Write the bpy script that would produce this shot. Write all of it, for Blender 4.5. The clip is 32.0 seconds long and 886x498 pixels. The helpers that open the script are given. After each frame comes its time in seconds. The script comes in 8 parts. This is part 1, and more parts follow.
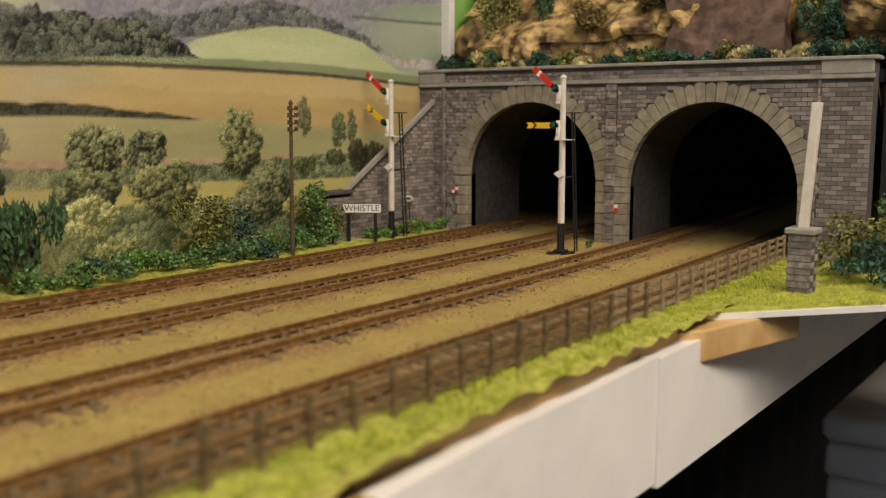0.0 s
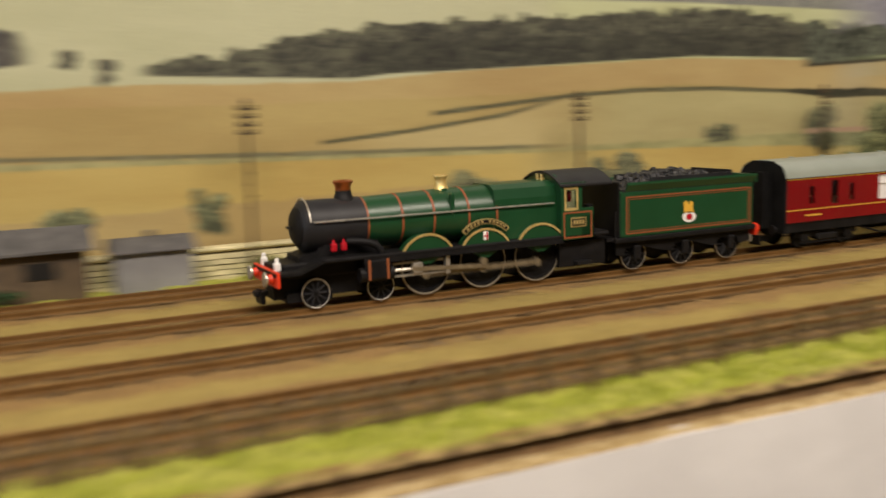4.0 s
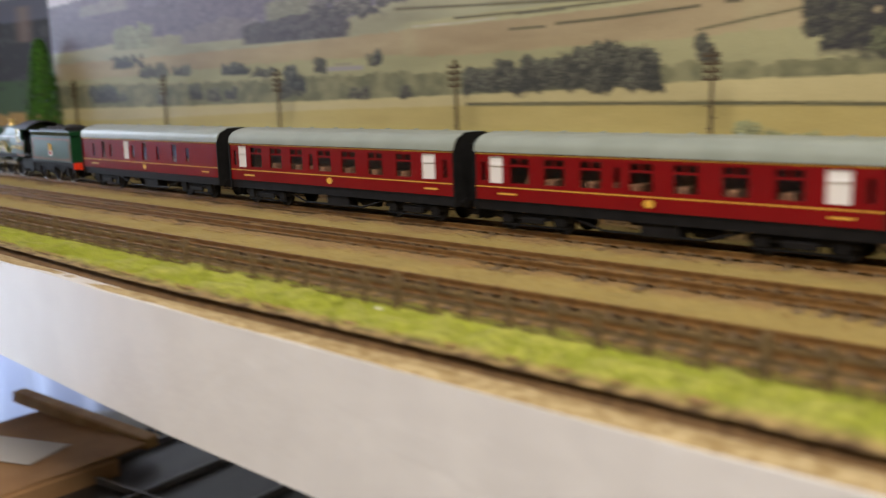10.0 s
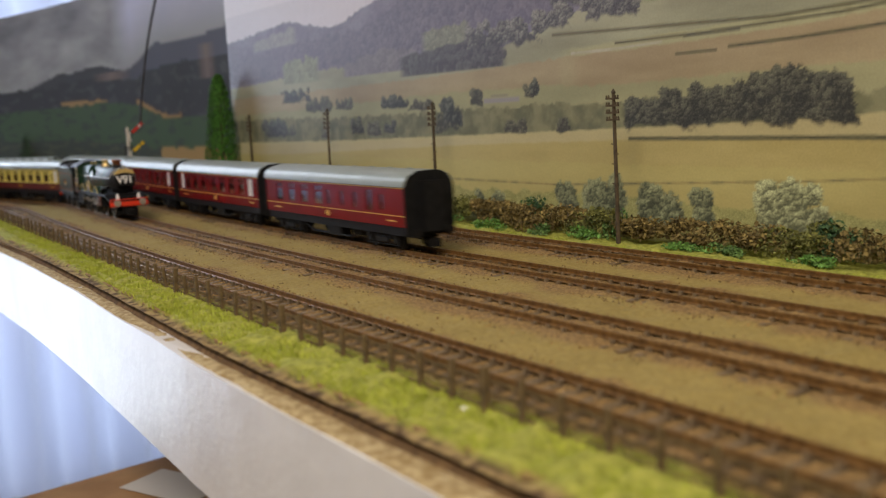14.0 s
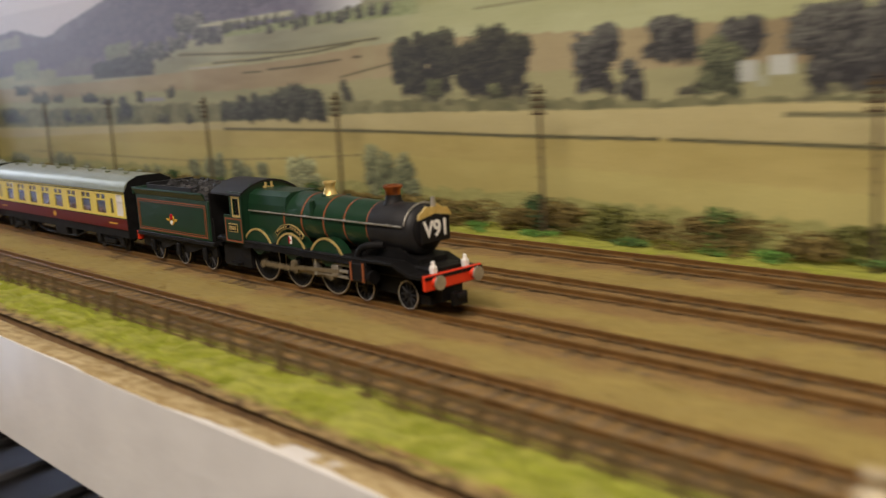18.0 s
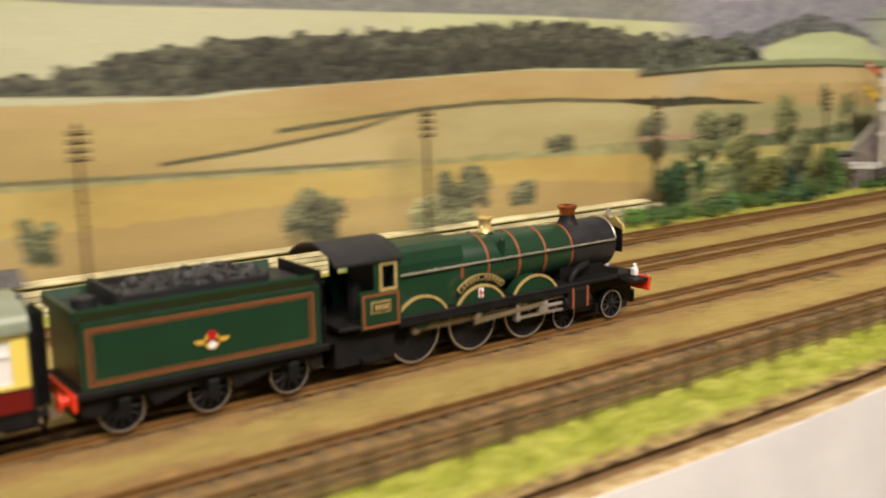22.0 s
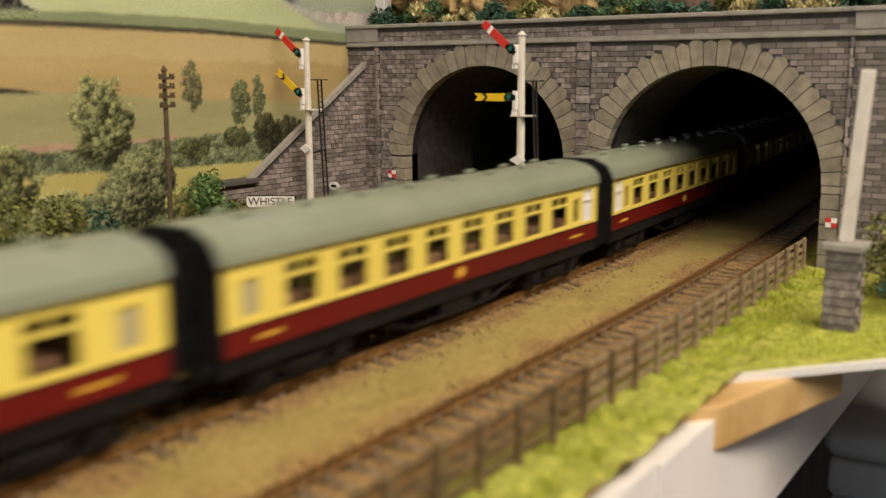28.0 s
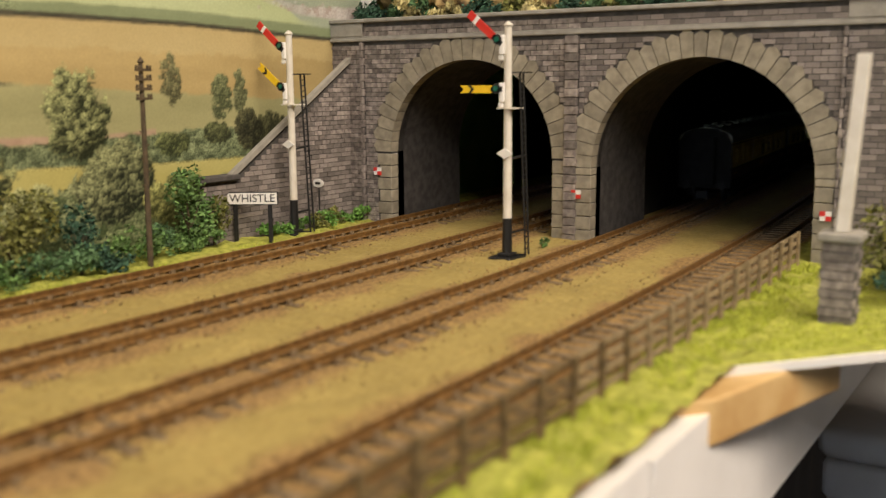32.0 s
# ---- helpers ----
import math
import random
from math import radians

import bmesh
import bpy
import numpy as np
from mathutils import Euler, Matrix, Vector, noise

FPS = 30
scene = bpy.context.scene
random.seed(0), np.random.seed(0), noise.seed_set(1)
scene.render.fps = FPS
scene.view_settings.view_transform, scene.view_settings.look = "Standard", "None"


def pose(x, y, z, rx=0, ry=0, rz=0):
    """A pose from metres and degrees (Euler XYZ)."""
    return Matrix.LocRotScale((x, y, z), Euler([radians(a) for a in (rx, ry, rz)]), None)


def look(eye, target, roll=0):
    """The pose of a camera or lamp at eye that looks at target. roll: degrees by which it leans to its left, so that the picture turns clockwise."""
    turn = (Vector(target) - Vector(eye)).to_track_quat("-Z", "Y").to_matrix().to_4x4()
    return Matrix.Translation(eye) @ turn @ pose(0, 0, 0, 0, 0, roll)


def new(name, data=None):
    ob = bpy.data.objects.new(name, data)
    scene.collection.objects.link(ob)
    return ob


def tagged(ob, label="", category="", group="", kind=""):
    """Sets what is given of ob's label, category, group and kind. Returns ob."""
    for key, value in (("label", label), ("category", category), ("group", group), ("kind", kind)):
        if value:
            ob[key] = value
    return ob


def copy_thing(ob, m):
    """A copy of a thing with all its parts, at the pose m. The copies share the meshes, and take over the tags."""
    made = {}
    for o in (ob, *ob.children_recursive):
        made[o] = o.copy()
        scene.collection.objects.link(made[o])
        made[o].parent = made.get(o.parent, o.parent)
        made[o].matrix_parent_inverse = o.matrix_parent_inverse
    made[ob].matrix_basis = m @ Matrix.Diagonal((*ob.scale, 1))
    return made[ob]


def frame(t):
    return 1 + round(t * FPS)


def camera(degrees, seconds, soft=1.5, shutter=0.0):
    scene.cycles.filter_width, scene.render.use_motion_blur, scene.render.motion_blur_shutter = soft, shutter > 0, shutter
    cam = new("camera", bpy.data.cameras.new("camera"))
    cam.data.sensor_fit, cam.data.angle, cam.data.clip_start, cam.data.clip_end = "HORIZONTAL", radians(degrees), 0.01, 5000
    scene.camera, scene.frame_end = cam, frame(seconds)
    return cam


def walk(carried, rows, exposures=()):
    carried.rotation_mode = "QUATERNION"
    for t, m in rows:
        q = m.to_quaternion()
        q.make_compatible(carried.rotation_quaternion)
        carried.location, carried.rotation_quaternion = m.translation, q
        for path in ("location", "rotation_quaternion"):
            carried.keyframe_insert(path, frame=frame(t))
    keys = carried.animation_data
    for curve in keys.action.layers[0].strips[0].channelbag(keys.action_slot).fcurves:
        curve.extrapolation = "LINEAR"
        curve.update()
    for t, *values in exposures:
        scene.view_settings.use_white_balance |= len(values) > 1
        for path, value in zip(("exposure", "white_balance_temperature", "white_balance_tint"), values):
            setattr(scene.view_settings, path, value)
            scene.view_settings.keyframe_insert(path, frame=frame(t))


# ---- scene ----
# Camera: one lens, hand-held along the front of the layout.
FOV = 48.56
cam = camera(FOV, 32.0, soft=1.25, shutter=0.8)
cam.data.dof.use_dof = True
cam.data.dof.focus_distance = 0.56
cam.data.dof.aperture_fstop = 11.0


def aim(x, y, z, turn, tilt, lean):
    """Camera pose: turn is degrees to the right of straight at the backdrop, tilt up, lean anticlockwise."""
    return pose(x, y, z) @ pose(0, 0, 0, 0, 0, -turn) @ pose(0, 0, 0, 90 + tilt) @ pose(0, 0, 0, 0, 0, lean)


PATH = [
    (0, 1.0651, -0.1908, 0.0788, 54.537, -7.539, 0.073),
    (0.5, 1.0644, -0.1876, 0.0802, 55.112, -7.577, 0.096),
    (1, 1.0674, -0.1854, 0.0767, 54.745, -7.607, 0.265),
    (1.5, 1.0611, -0.1799, 0.0753, 54.368, -7.728, 0.288),
    (2, 1.0543, -0.1852, 0.0730, 52.367, -7.623, -0.152),
    (2.5, 0.9989, -0.1928, 0.0738, 47.935, -7.322, 0.062),
    (3, 0.9151, -0.1923, 0.0711, 43.663, -7.681, -0.688),
    (3.5, 0.8193, -0.2281, 0.0763, 36.812, -8.195, -1.166),
    (5.5, 0.5524, -0.3100, 0.0939, -6.334, -7.577, -2.051),
    (6, 0.4470, -0.2839, 0.0970, -11.488, -9.026, -0.965),
    (6.5, 0.3220, -0.2633, 0.1001, -21.210, -8.956, -0.400),
    (7, 0.2042, -0.2433, 0.0864, -25.947, -8.093, -0.617),
    (7.5, 0.1047, -0.2086, 0.0777, -32.591, -7.944, -1.006),
    (8, 0.0335, -0.1965, 0.0735, -36.153, -8.346, -0.917),
    (8.5, 0.0328, -0.2137, 0.0663, -35.104, -7.788, -0.161),
    (9, 0.0152, -0.2352, 0.0685, -35.819, -8.571, -0.045),
    (9.5, -0.0249, -0.2428, 0.0645, -39.373, -8.852, -0.161),
    (10, -0.0570, -0.2560, 0.0724, -44.062, -9.428, -1.555),
    (10.5, -0.0824, -0.2601, 0.0870, -47.810, -8.887, -3.203),
    (11, -0.0848, -0.2530, 0.0962, -49.709, -8.005, -3.594),
    (11.5, -0.0548, -0.2530, 0.1013, -50.978, -7.555, -3.465),
    (12, -0.0382, -0.2410, 0.0977, -53.543, -6.849, -3.597),
    (12.5, -0.0359, -0.2048, 0.0929, -54.706, -7.304, -3.059),
    (13, -0.0443, -0.1798, 0.0860, -55.349, -7.715, -2.996),
    (13.5, -0.0697, -0.1813, 0.0798, -56.344, -7.743, -2.923),
    (15.5, -0.0895, -0.2001, 0.0895, -53.949, -8.823, -2.159),
    (16, -0.0416, -0.1907, 0.0834, -53.217, -8.359, -1.697),
    (16.5, 0.0119, -0.1791, 0.0829, -52.604, -8.391, -1.841),
    (17, 0.0830, -0.1895, 0.0876, -51.187, -9.302, -2.659),
    (17.5, 0.1754, -0.1958, 0.0935, -49.918, -9.369, -3.280),
    (18, 0.2705, -0.2161, 0.1018, -47.175, -10.362, -3.283),
    (18.5, 0.3827, -0.2239, 0.1109, -43.499, -10.746, -3.220),
    (19, 0.4955, -0.2508, 0.1051, -38.412, -10.035, -3.204),
    (19.5, 0.5732, -0.2853, 0.1010, -28.350, -8.462, -2.760),
    (20, 0.6212, -0.3195, 0.1285, -16.079, -10.132, -2.055),
    (21, 0.6690, -0.3036, 0.1209, 9.925, -11.362, -1.060),
    (21.5, 0.6877, -0.2729, 0.1140, 26.272, -10.600, -1.080),
    (22, 0.7410, -0.2496, 0.1143, 36.368, -10.608, -0.980),
    (22.5, 0.8161, -0.2357, 0.1247, 43.817, -11.388, 0.190),
    (23, 0.9090, -0.2160, 0.1265, 47.271, -12.980, 0.650),
    (23.5, 0.9789, -0.1843, 0.1200, 49.700, -12.839, 1.069),
    (24, 1.0507, -0.1506, 0.1134, 51.674, -11.976, 1.173),
    (24.5, 1.0978, -0.1331, 0.0923, 51.530, -8.660, 0.353),
    (25, 1.1337, -0.1322, 0.0949, 52.199, -9.324, 0.192),
    (25.5, 1.1525, -0.1130, 0.0862, 54.560, -9.274, -0.428),
    (26, 1.1711, -0.1285, 0.0907, 54.706, -10.203, 0.630),
    (26.5, 1.1645, -0.1290, 0.0975, 55.871, -10.391, -0.211),
    (28.5, 1.1929, -0.1298, 0.0811, 56.299, -10.049, -0.190),
    (29, 1.1923, -0.1274, 0.0792, 56.175, -10.346, -0.356),
    (29.5, 1.1911, -0.1300, 0.0812, 56.296, -10.491, -0.575),
    (30, 1.1925, -0.1321, 0.0851, 56.592, -10.194, -0.763),
    (30.5, 1.1964, -0.1321, 0.0797, 56.586, -9.702, -0.531),
    (31, 1.1940, -0.1312, 0.0836, 57.090, -9.771, -0.486),
    (31.5, 1.1983, -0.1314, 0.0813, 57.074, -9.388, -0.164),
    (32, 1.1988, -0.1256, 0.0781, 56.806, -9.610, -0.330),
]
EXPOSURE = ((0, -.05, 6750, 15), (2, -.05, 6700, 15), (3, -.1, 6650, 15), (6, .02, 6700, 15), (7, .5, 6550, 15), (8, .58, 6400, 15), (9, .45, 6350, 15), (12, -.07, 6400, 15), (16, -.06, 6650, 15), (17, -.05, 6700, 15), (18, -.2, 6700, 15), (20, -.06, 6700, 15), (21, .0, 6600, 15), (22, .32, 6550, 15), (23, .08, 6700, 15), (24, .08, 6700, 15), (28, .2, 6750, 15), (32, .36, 6750, 15))
walk(cam, [(r[0], aim(*r[1:])) for r in PATH], EXPOSURE)


# Light: a warm indoor ceiling fitting above the layout and daylight from a window at the far left end.
world = bpy.data.worlds.new("room_light")
scene.world = world
world.use_nodes = True
wn = world.node_tree.nodes["Background"]
wn.inputs[0].default_value = (0.75, 0.87, 1.0, 1)
wn.inputs[1].default_value = 0.8


def area_lamp(name, m, sx, sy, watts, colour):
    data = bpy.data.lights.new(name, "AREA")
    data.shape, data.size, data.size_y, data.energy, data.color = "RECTANGLE", sx, sy, watts, colour
    ob = new(name, data)
    ob.matrix_world = m
    return ob


area_lamp("ceiling_light", look((0.8, -1.0, 1.32), (0.8, -0.1, 0.0)), 2.3, 0.4, 47, (1.0, 0.90, 0.77))
area_lamp("window_daylight", look((-2.9, 0.0, 0.2), (0, 0.0, 0.0)), 2.1, 2.0, 88, (0.72, 0.86, 1.0))


# ---------- builders ----------
def material(name, colour, rough=0.6, metal=0.0, colour2=None, scale=200.0, detail=4.0, bump=0.0, bump_scale=None, spec=0.5, mix_low=0.35, mix_high=0.65, coord="Object"):
    m = bpy.data.materials.new(name)
    m.use_nodes = True
    nt = m.node_tree
    b = nt.nodes["Principled BSDF"]
    b.inputs["Base Color"].default_value = (*colour, 1)
    b.inputs["Roughness"].default_value = rough
    b.inputs["Metallic"].default_value = metal
    b.inputs["Specular IOR Level"].default_value = spec
    if colour2 or bump:
        tc = nt.nodes.new("ShaderNodeTexCoord")
        nz = nt.nodes.new("ShaderNodeTexNoise")
        nz.inputs["Scale"].default_value = scale
        nz.inputs["Detail"].default_value = detail
        nt.links.new(tc.outputs[coord], nz.inputs["Vector"])
        if colour2:
            rp = nt.nodes.new("ShaderNodeValToRGB")
            rp.color_ramp.elements[0].position = mix_low
            rp.color_ramp.elements[1].position = mix_high
            rp.color_ramp.elements[0].color = (*colour, 1)
            rp.color_ramp.elements[1].color = (*colour2, 1)
            nt.links.new(nz.outputs["Fac"], rp.inputs[0])
            nt.links.new(rp.outputs[0], b.inputs["Base Color"])
        if bump:
            bp = nt.nodes.new("ShaderNodeBump")
            bp.inputs["Strength"].default_value = 0.6
            bp.inputs["Distance"].default_value = bump
            n2 = nz
            if bump_scale:
                n2 = nt.nodes.new("ShaderNodeTexNoise")
                n2.inputs["Scale"].default_value = bump_scale
                n2.inputs["Detail"].default_value = 3
                nt.links.new(tc.outputs[coord], n2.inputs["Vector"])
            nt.links.new(n2.outputs["Fac"], bp.inputs["Height"])
            nt.links.new(bp.outputs[0], b.inputs["Normal"])
    return m


def mesh_of(name, bm, mat, smooth=False):
    me = bpy.data.meshes.new(name)
    if smooth:
        for fc in bm.faces:
            fc.smooth = True
    bm.to_mesh(me)
    bm.free()
    if isinstance(mat, (list, tuple)):
        for m in mat:
            me.materials.append(m)
    else:
        me.materials.append(mat)
    return me


def part(name, bm, mat, parent=None, label="", smooth=False):
    ob = new(name, mesh_of(name, bm, mat, smooth))
    if parent:
        ob.parent = parent
    if label:
        ob["label"] = label
    return ob


def thing(name, label, category, group="", kind="", at=None):
    ob = new(name)
    ob.empty_display_size = 0.01
    if at is not None:
        ob.matrix_basis = at
    return tagged(ob, label, category, group, kind)


def box(bm, x0, x1, y0, y1, z0, z1, bevel=0.0, mi=0, m=None):
    vs = [bm.verts.new((x, y, z)) for x in (x0, x1) for y in (y0, y1) for z in (z0, z1)]
    fs = [bm.faces.new([vs[i] for i in q]) for q in ((0, 1, 3, 2), (4, 6, 7, 5), (0, 4, 5, 1), (2, 3, 7, 6), (0, 2, 6, 4), (1, 5, 7, 3))]
    for fc in fs:
        fc.material_index = mi
    if bevel:
        es = {e for fc in fs for e in fc.edges}
        r = bmesh.ops.bevel(bm, geom=list(es), offset=bevel, segments=1, affect="EDGES", profile=0.5)
        vs = list({v for fc in r["faces"] for v in fc.verts} | {v for v in vs if v.is_valid})
    if m is not None:
        bmesh.ops.transform(bm, matrix=m, verts=vs)
    return vs


def tube(bm, p0, p1, r0, r1=None, n=10, cap=True, mi=0):
    p0, p1 = Vector(p0), Vector(p1)
    r1 = r0 if r1 is None else r1
    d = (p1 - p0).normalized()
    a = d.orthogonal().normalized()
    b = d.cross(a)
    rings = []
    for p, r in ((p0, r0), (p1, r1)):
        rings.append([bm.verts.new(p + (a * math.cos(2 * math.pi * i / n) + b * math.sin(2 * math.pi * i / n)) * r) for i in range(n)])
    for i in range(n):
        bm.faces.new((rings[0][i], rings[0][(i + 1) % n], rings[1][(i + 1) % n], rings[1][i])).material_index = mi
    if cap:
        bm.faces.new(rings[0][::-1]).material_index = mi
        bm.faces.new(rings[1]).material_index = mi
    return rings[0] + rings[1]


def lathe(bm, profile, axis="z", n=16, at=(0, 0, 0), mi=0):
    """Turn (radius, height) pairs round an axis."""
    rings = []
    for r, h in profile:
        ring = []
        for i in range(n):
            a = 2 * math.pi * i / n
            c, s = r * math.cos(a), r * math.sin(a)
            v = {"z": (c, s, h), "x": (h, c, s), "y": (c, h, s)}[axis]
            ring.append(bm.verts.new((v[0] + at[0], v[1] + at[1], v[2] + at[2])))
        rings.append(ring)
    for a, b in zip(rings, rings[1:]):
        for i in range(n):
            bm.faces.new((a[i], a[(i + 1) % n], b[(i + 1) % n], b[i])).material_index = mi
    bm.faces.new(rings[0][::-1]).material_index = mi
    bm.faces.new(rings[-1]).material_index = mi
    bmesh.ops.recalc_face_normals(bm, faces=bm.faces)
    return [v for r in rings for v in r]


def prism(bm, pts, y0, y1, axis="y", mi=0):
    """Extrude an outline: axis y takes (x, z) pairs, x takes (y, z), z takes (x, y)."""
    def at(p, d):
        return {"y": (p[0], d, p[1]), "x": (d, p[0], p[1]), "z": (p[0], p[1], d)}[axis]
    a = [bm.verts.new(at(p, y0)) for p in pts]
    b = [bm.verts.new(at(p, y1)) for p in pts]
    n = len(pts)
    fs = [bm.faces.new(a[::-1]), bm.faces.new(b)]
    for i in range(n):
        fs.append(bm.faces.new((a[i], a[(i + 1) % n], b[(i + 1) % n], b[i])))
    for fc in fs:
        fc.material_index = mi
    bmesh.ops.recalc_face_normals(bm, faces=fs)
    return a + b


# ---------- plan ----------
TRACK_Y = (0.0, 0.065, 0.1312, 0.1976)  # centre lines, front to back
XR, KR, XL, KL = 1.4, 0.093, -0.45, 0.045


def bend(x):
    """How far the tracks drift towards the backdrop at either end; they run level again deep in the tunnel."""
    deep = max(x - 2.0, 0)
    u = min(x, 2.0) - XR
    return KR * max(u, 0) ** 2 + .0279 * (1 - math.exp(-deep / .25)) + KL * max(XL - x, 0) ** 2


def heading(x):
    deep = max(x - 2.0, 0)
    return math.atan(2 * KR * max(min(x, 2.0) - XR, 0) * math.exp(-deep / .25) - 2 * KL * max(XL - x, 0))


GROUND = -0.0045
EDGE = -0.052
BACK = 0.260
PORTAL = 1.668


def lift(x):
    """How far the front edge steps back towards the tunnel end."""
    u = min(max((x - 1.06) / .28, 0), 1)
    return .0165 * u * u * (3 - 2 * u)


def inset(x):
    """How far the front edge draws in towards the far left end, with a slow waver along it."""
    u = min(max((-.38 - x) / .5, 0), 1)
    return .014 * u * u * (3 - 2 * u) + noise.noise((x * 5.5, 2.3, 0)) * .0016


def bulge(x):
    """The board front swells a little towards the room about the middle of the scene."""
    return -.0045 * math.exp(-((x + .12) / .28) ** 2)


def pipe(bm, pts, r, n=8):
    """One bent round bar through the points."""
    rings = []
    for i, p in enumerate(pts):
        d = (Vector(pts[min(i + 1, len(pts) - 1)]) - Vector(pts[max(i - 1, 0)])).normalized()
        a = d.orthogonal().normalized() if not rings else (last - d * last.dot(d)).normalized()
        last = a
        b = d.cross(a)
        rings.append([bm.verts.new(Vector(p) + (a * math.cos(2 * math.pi * k / n) + b * math.sin(2 * math.pi * k / n)) * r) for k in range(n)])
    for u, v in zip(rings, rings[1:]):
        for k in range(n):
            bm.faces.new((u[k], u[(k + 1) % n], v[(k + 1) % n], v[k]))
    bm.faces.new(rings[0][::-1])
    bm.faces.new(rings[-1])


# ---------- materials ----------
m_rail = material("rusty_rail", (0.13, 0.066, 0.02), 0.45, 0.3, (0.26, 0.14, 0.044), 400, bump=0.0002)
m_sleeper = material("weathered_sleeper", (0.11, 0.077, 0.04), 0.7, 0, (0.23, 0.16, 0.083), 350, bump=0.0003)
m_white = material("white_gloss_paint", (0.8, 0.775, 0.735), 0.32, 0, (0.87, 0.845, 0.8), 30, bump=0.0007, bump_scale=140)
m_post_white = material("signal_white", (0.72, 0.68, 0.58), 0.4, 0, (0.6, 0.55, 0.45), 120)
m_black = material("black_paint", (0.012, 0.012, 0.012), 0.4)
m_pole = material("creosoted_wood", (0.05, 0.035, 0.018), 0.8, 0, (0.1, 0.07, 0.035), 300, bump=0.0002)
m_fence = material("weathered_fence_wood", (0.075, 0.05, 0.02), 0.85, 0, (0.185, 0.122, 0.048), 260, bump=0.0003)
m_fence_pale = material("bleached_fence_wood", (0.17, 0.125, 0.065), 0.85, 0, (0.32, 0.235, 0.125), 260, bump=0.0003)
m_stone_wall = material("mortar_grey", (0.05, 0.046, 0.042), 0.9, 0, (0.085, 0.078, 0.07), 300, bump=0.0003)
m_lining = material("dark_lining", (0.03, 0.027, 0.025), 0.95, 0, (0.06, 0.055, 0.05), 220, bump=0.0003)
m_mould = material("pale_moulding", (0.25, 0.235, 0.2), 0.75, 0, (0.33, 0.31, 0.26), 150, bump=0.0002)
# near-black that carries the unlit look of the bores in its colour
m_tunnel_shade = material("tunnel_shade", (0.012, 0.011, 0.01), 0.95, 0, (0.02, 0.018, 0.015), 60)
m_red = material("signal_red", (0.6, 0.03, 0.02), 0.35)
m_yellow = material("signal_yellow", (0.8, 0.52, 0.02), 0.35)
m_arm_white = material("arm_white", (0.8, 0.78, 0.72), 0.4)
m_wood = material("pine_batten", (0.5, 0.3, 0.11), 0.6, 0, (0.62, 0.42, 0.18), 60, bump=0.0002)
m_card = material("card_edge", (0.7, 0.68, 0.63), 0.7)


def varied(name, c1, c2, rough=0.8, scale=250, spread=0.5, bump=0.0003):
    """Colour from grain, shifted piece by piece."""
    m = material(name, c1, rough, 0, c2, scale, bump=bump)
    nt = m.node_tree
    b = nt.nodes["Principled BSDF"]
    src = b.inputs["Base Color"].links[0].from_socket
    oi = nt.nodes.new("ShaderNodeObjectInfo")
    ge = nt.nodes.new("ShaderNodeNewGeometry")
    ad = nt.nodes.new("ShaderNodeMath")
    ad.operation = "ADD"
    nt.links.new(oi.outputs["Random"], ad.inputs[0])
    nt.links.new(ge.outputs["Random Per Island"], ad.inputs[1])
    fr = nt.nodes.new("ShaderNodeMath")
    fr.operation = "FRACT"
    nt.links.new(ad.outputs[0], fr.inputs[0])
    mr = nt.nodes.new("ShaderNodeMapRange")
    mr.inputs["To Min"].default_value, mr.inputs["To Max"].default_value = 1 - spread, 1 + spread
    nt.links.new(fr.outputs[0], mr.inputs["Value"])
    vm = nt.nodes.new("ShaderNodeVectorMath")
    vm.operation = "SCALE"
    nt.links.new(src, vm.inputs[0])
    nt.links.new(mr.outputs[0], vm.inputs["Scale"])
    nt.links.new(vm.outputs[0], b.inputs["Base Color"])
    return m


m_brick = varied("grey_engineering_brick", (0.15, 0.126, 0.114), (0.29, 0.253, 0.22), 0.8, 340, 0.4)
m_voussoir = varied("buff_voussoir", (0.21, 0.185, 0.135), (0.31, 0.275, 0.2), 0.8, 200, 0.18)
m_drystone = varied("limestone", (0.46, 0.42, 0.23), (0.66, 0.6, 0.37), 0.85, 200, 0.3)
m_leaf_dark = varied("dark_green_foliage", (0.025, 0.065, 0.022), (0.06, 0.13, 0.045), 0.8, 200, 0.6)
m_leaf_olive = varied("olive_foliage", (0.09, 0.1, 0.018), (0.2, 0.2, 0.05), 0.8, 200, 0.6)
m_leaf_green = varied("mid_green_foliage", (0.06, 0.14, 0.03), (0.15, 0.25, 0.07), 0.8, 200, 0.6)
m_leaf_bright = varied("bright_green_foliage", (0.09, 0.22, 0.03), (0.16, 0.32, 0.07), 0.8, 200, 0.5)
m_leaf_brown = varied("brown_hedge", (0.12, 0.085, 0.026), (0.26, 0.195, 0.06), 0.9, 200, 0.55)
m_grass = varied("static_grass", (0.32, 0.37, 0.035), (0.47, 0.51, 0.065), 0.85, 120, 0.28)
m_straw = varied("straw_tuft", (0.4, 0.34, 0.14), (0.55, 0.48, 0.22), 0.85, 150, 0.4)


# ---------- printed photographic backdrop: a sheet with a landscape drawn on it in colour ----------
STEP = 0.00125
GX = np.concatenate([np.arange(-1.168, 1.22, STEP), np.arange(1.22, 1.70, .0008)])
GZ = np.arange(-0.006, 0.30, .001)
PX, PZ = np.meshgrid(GX, GZ)
rng = np.random.RandomState(7)


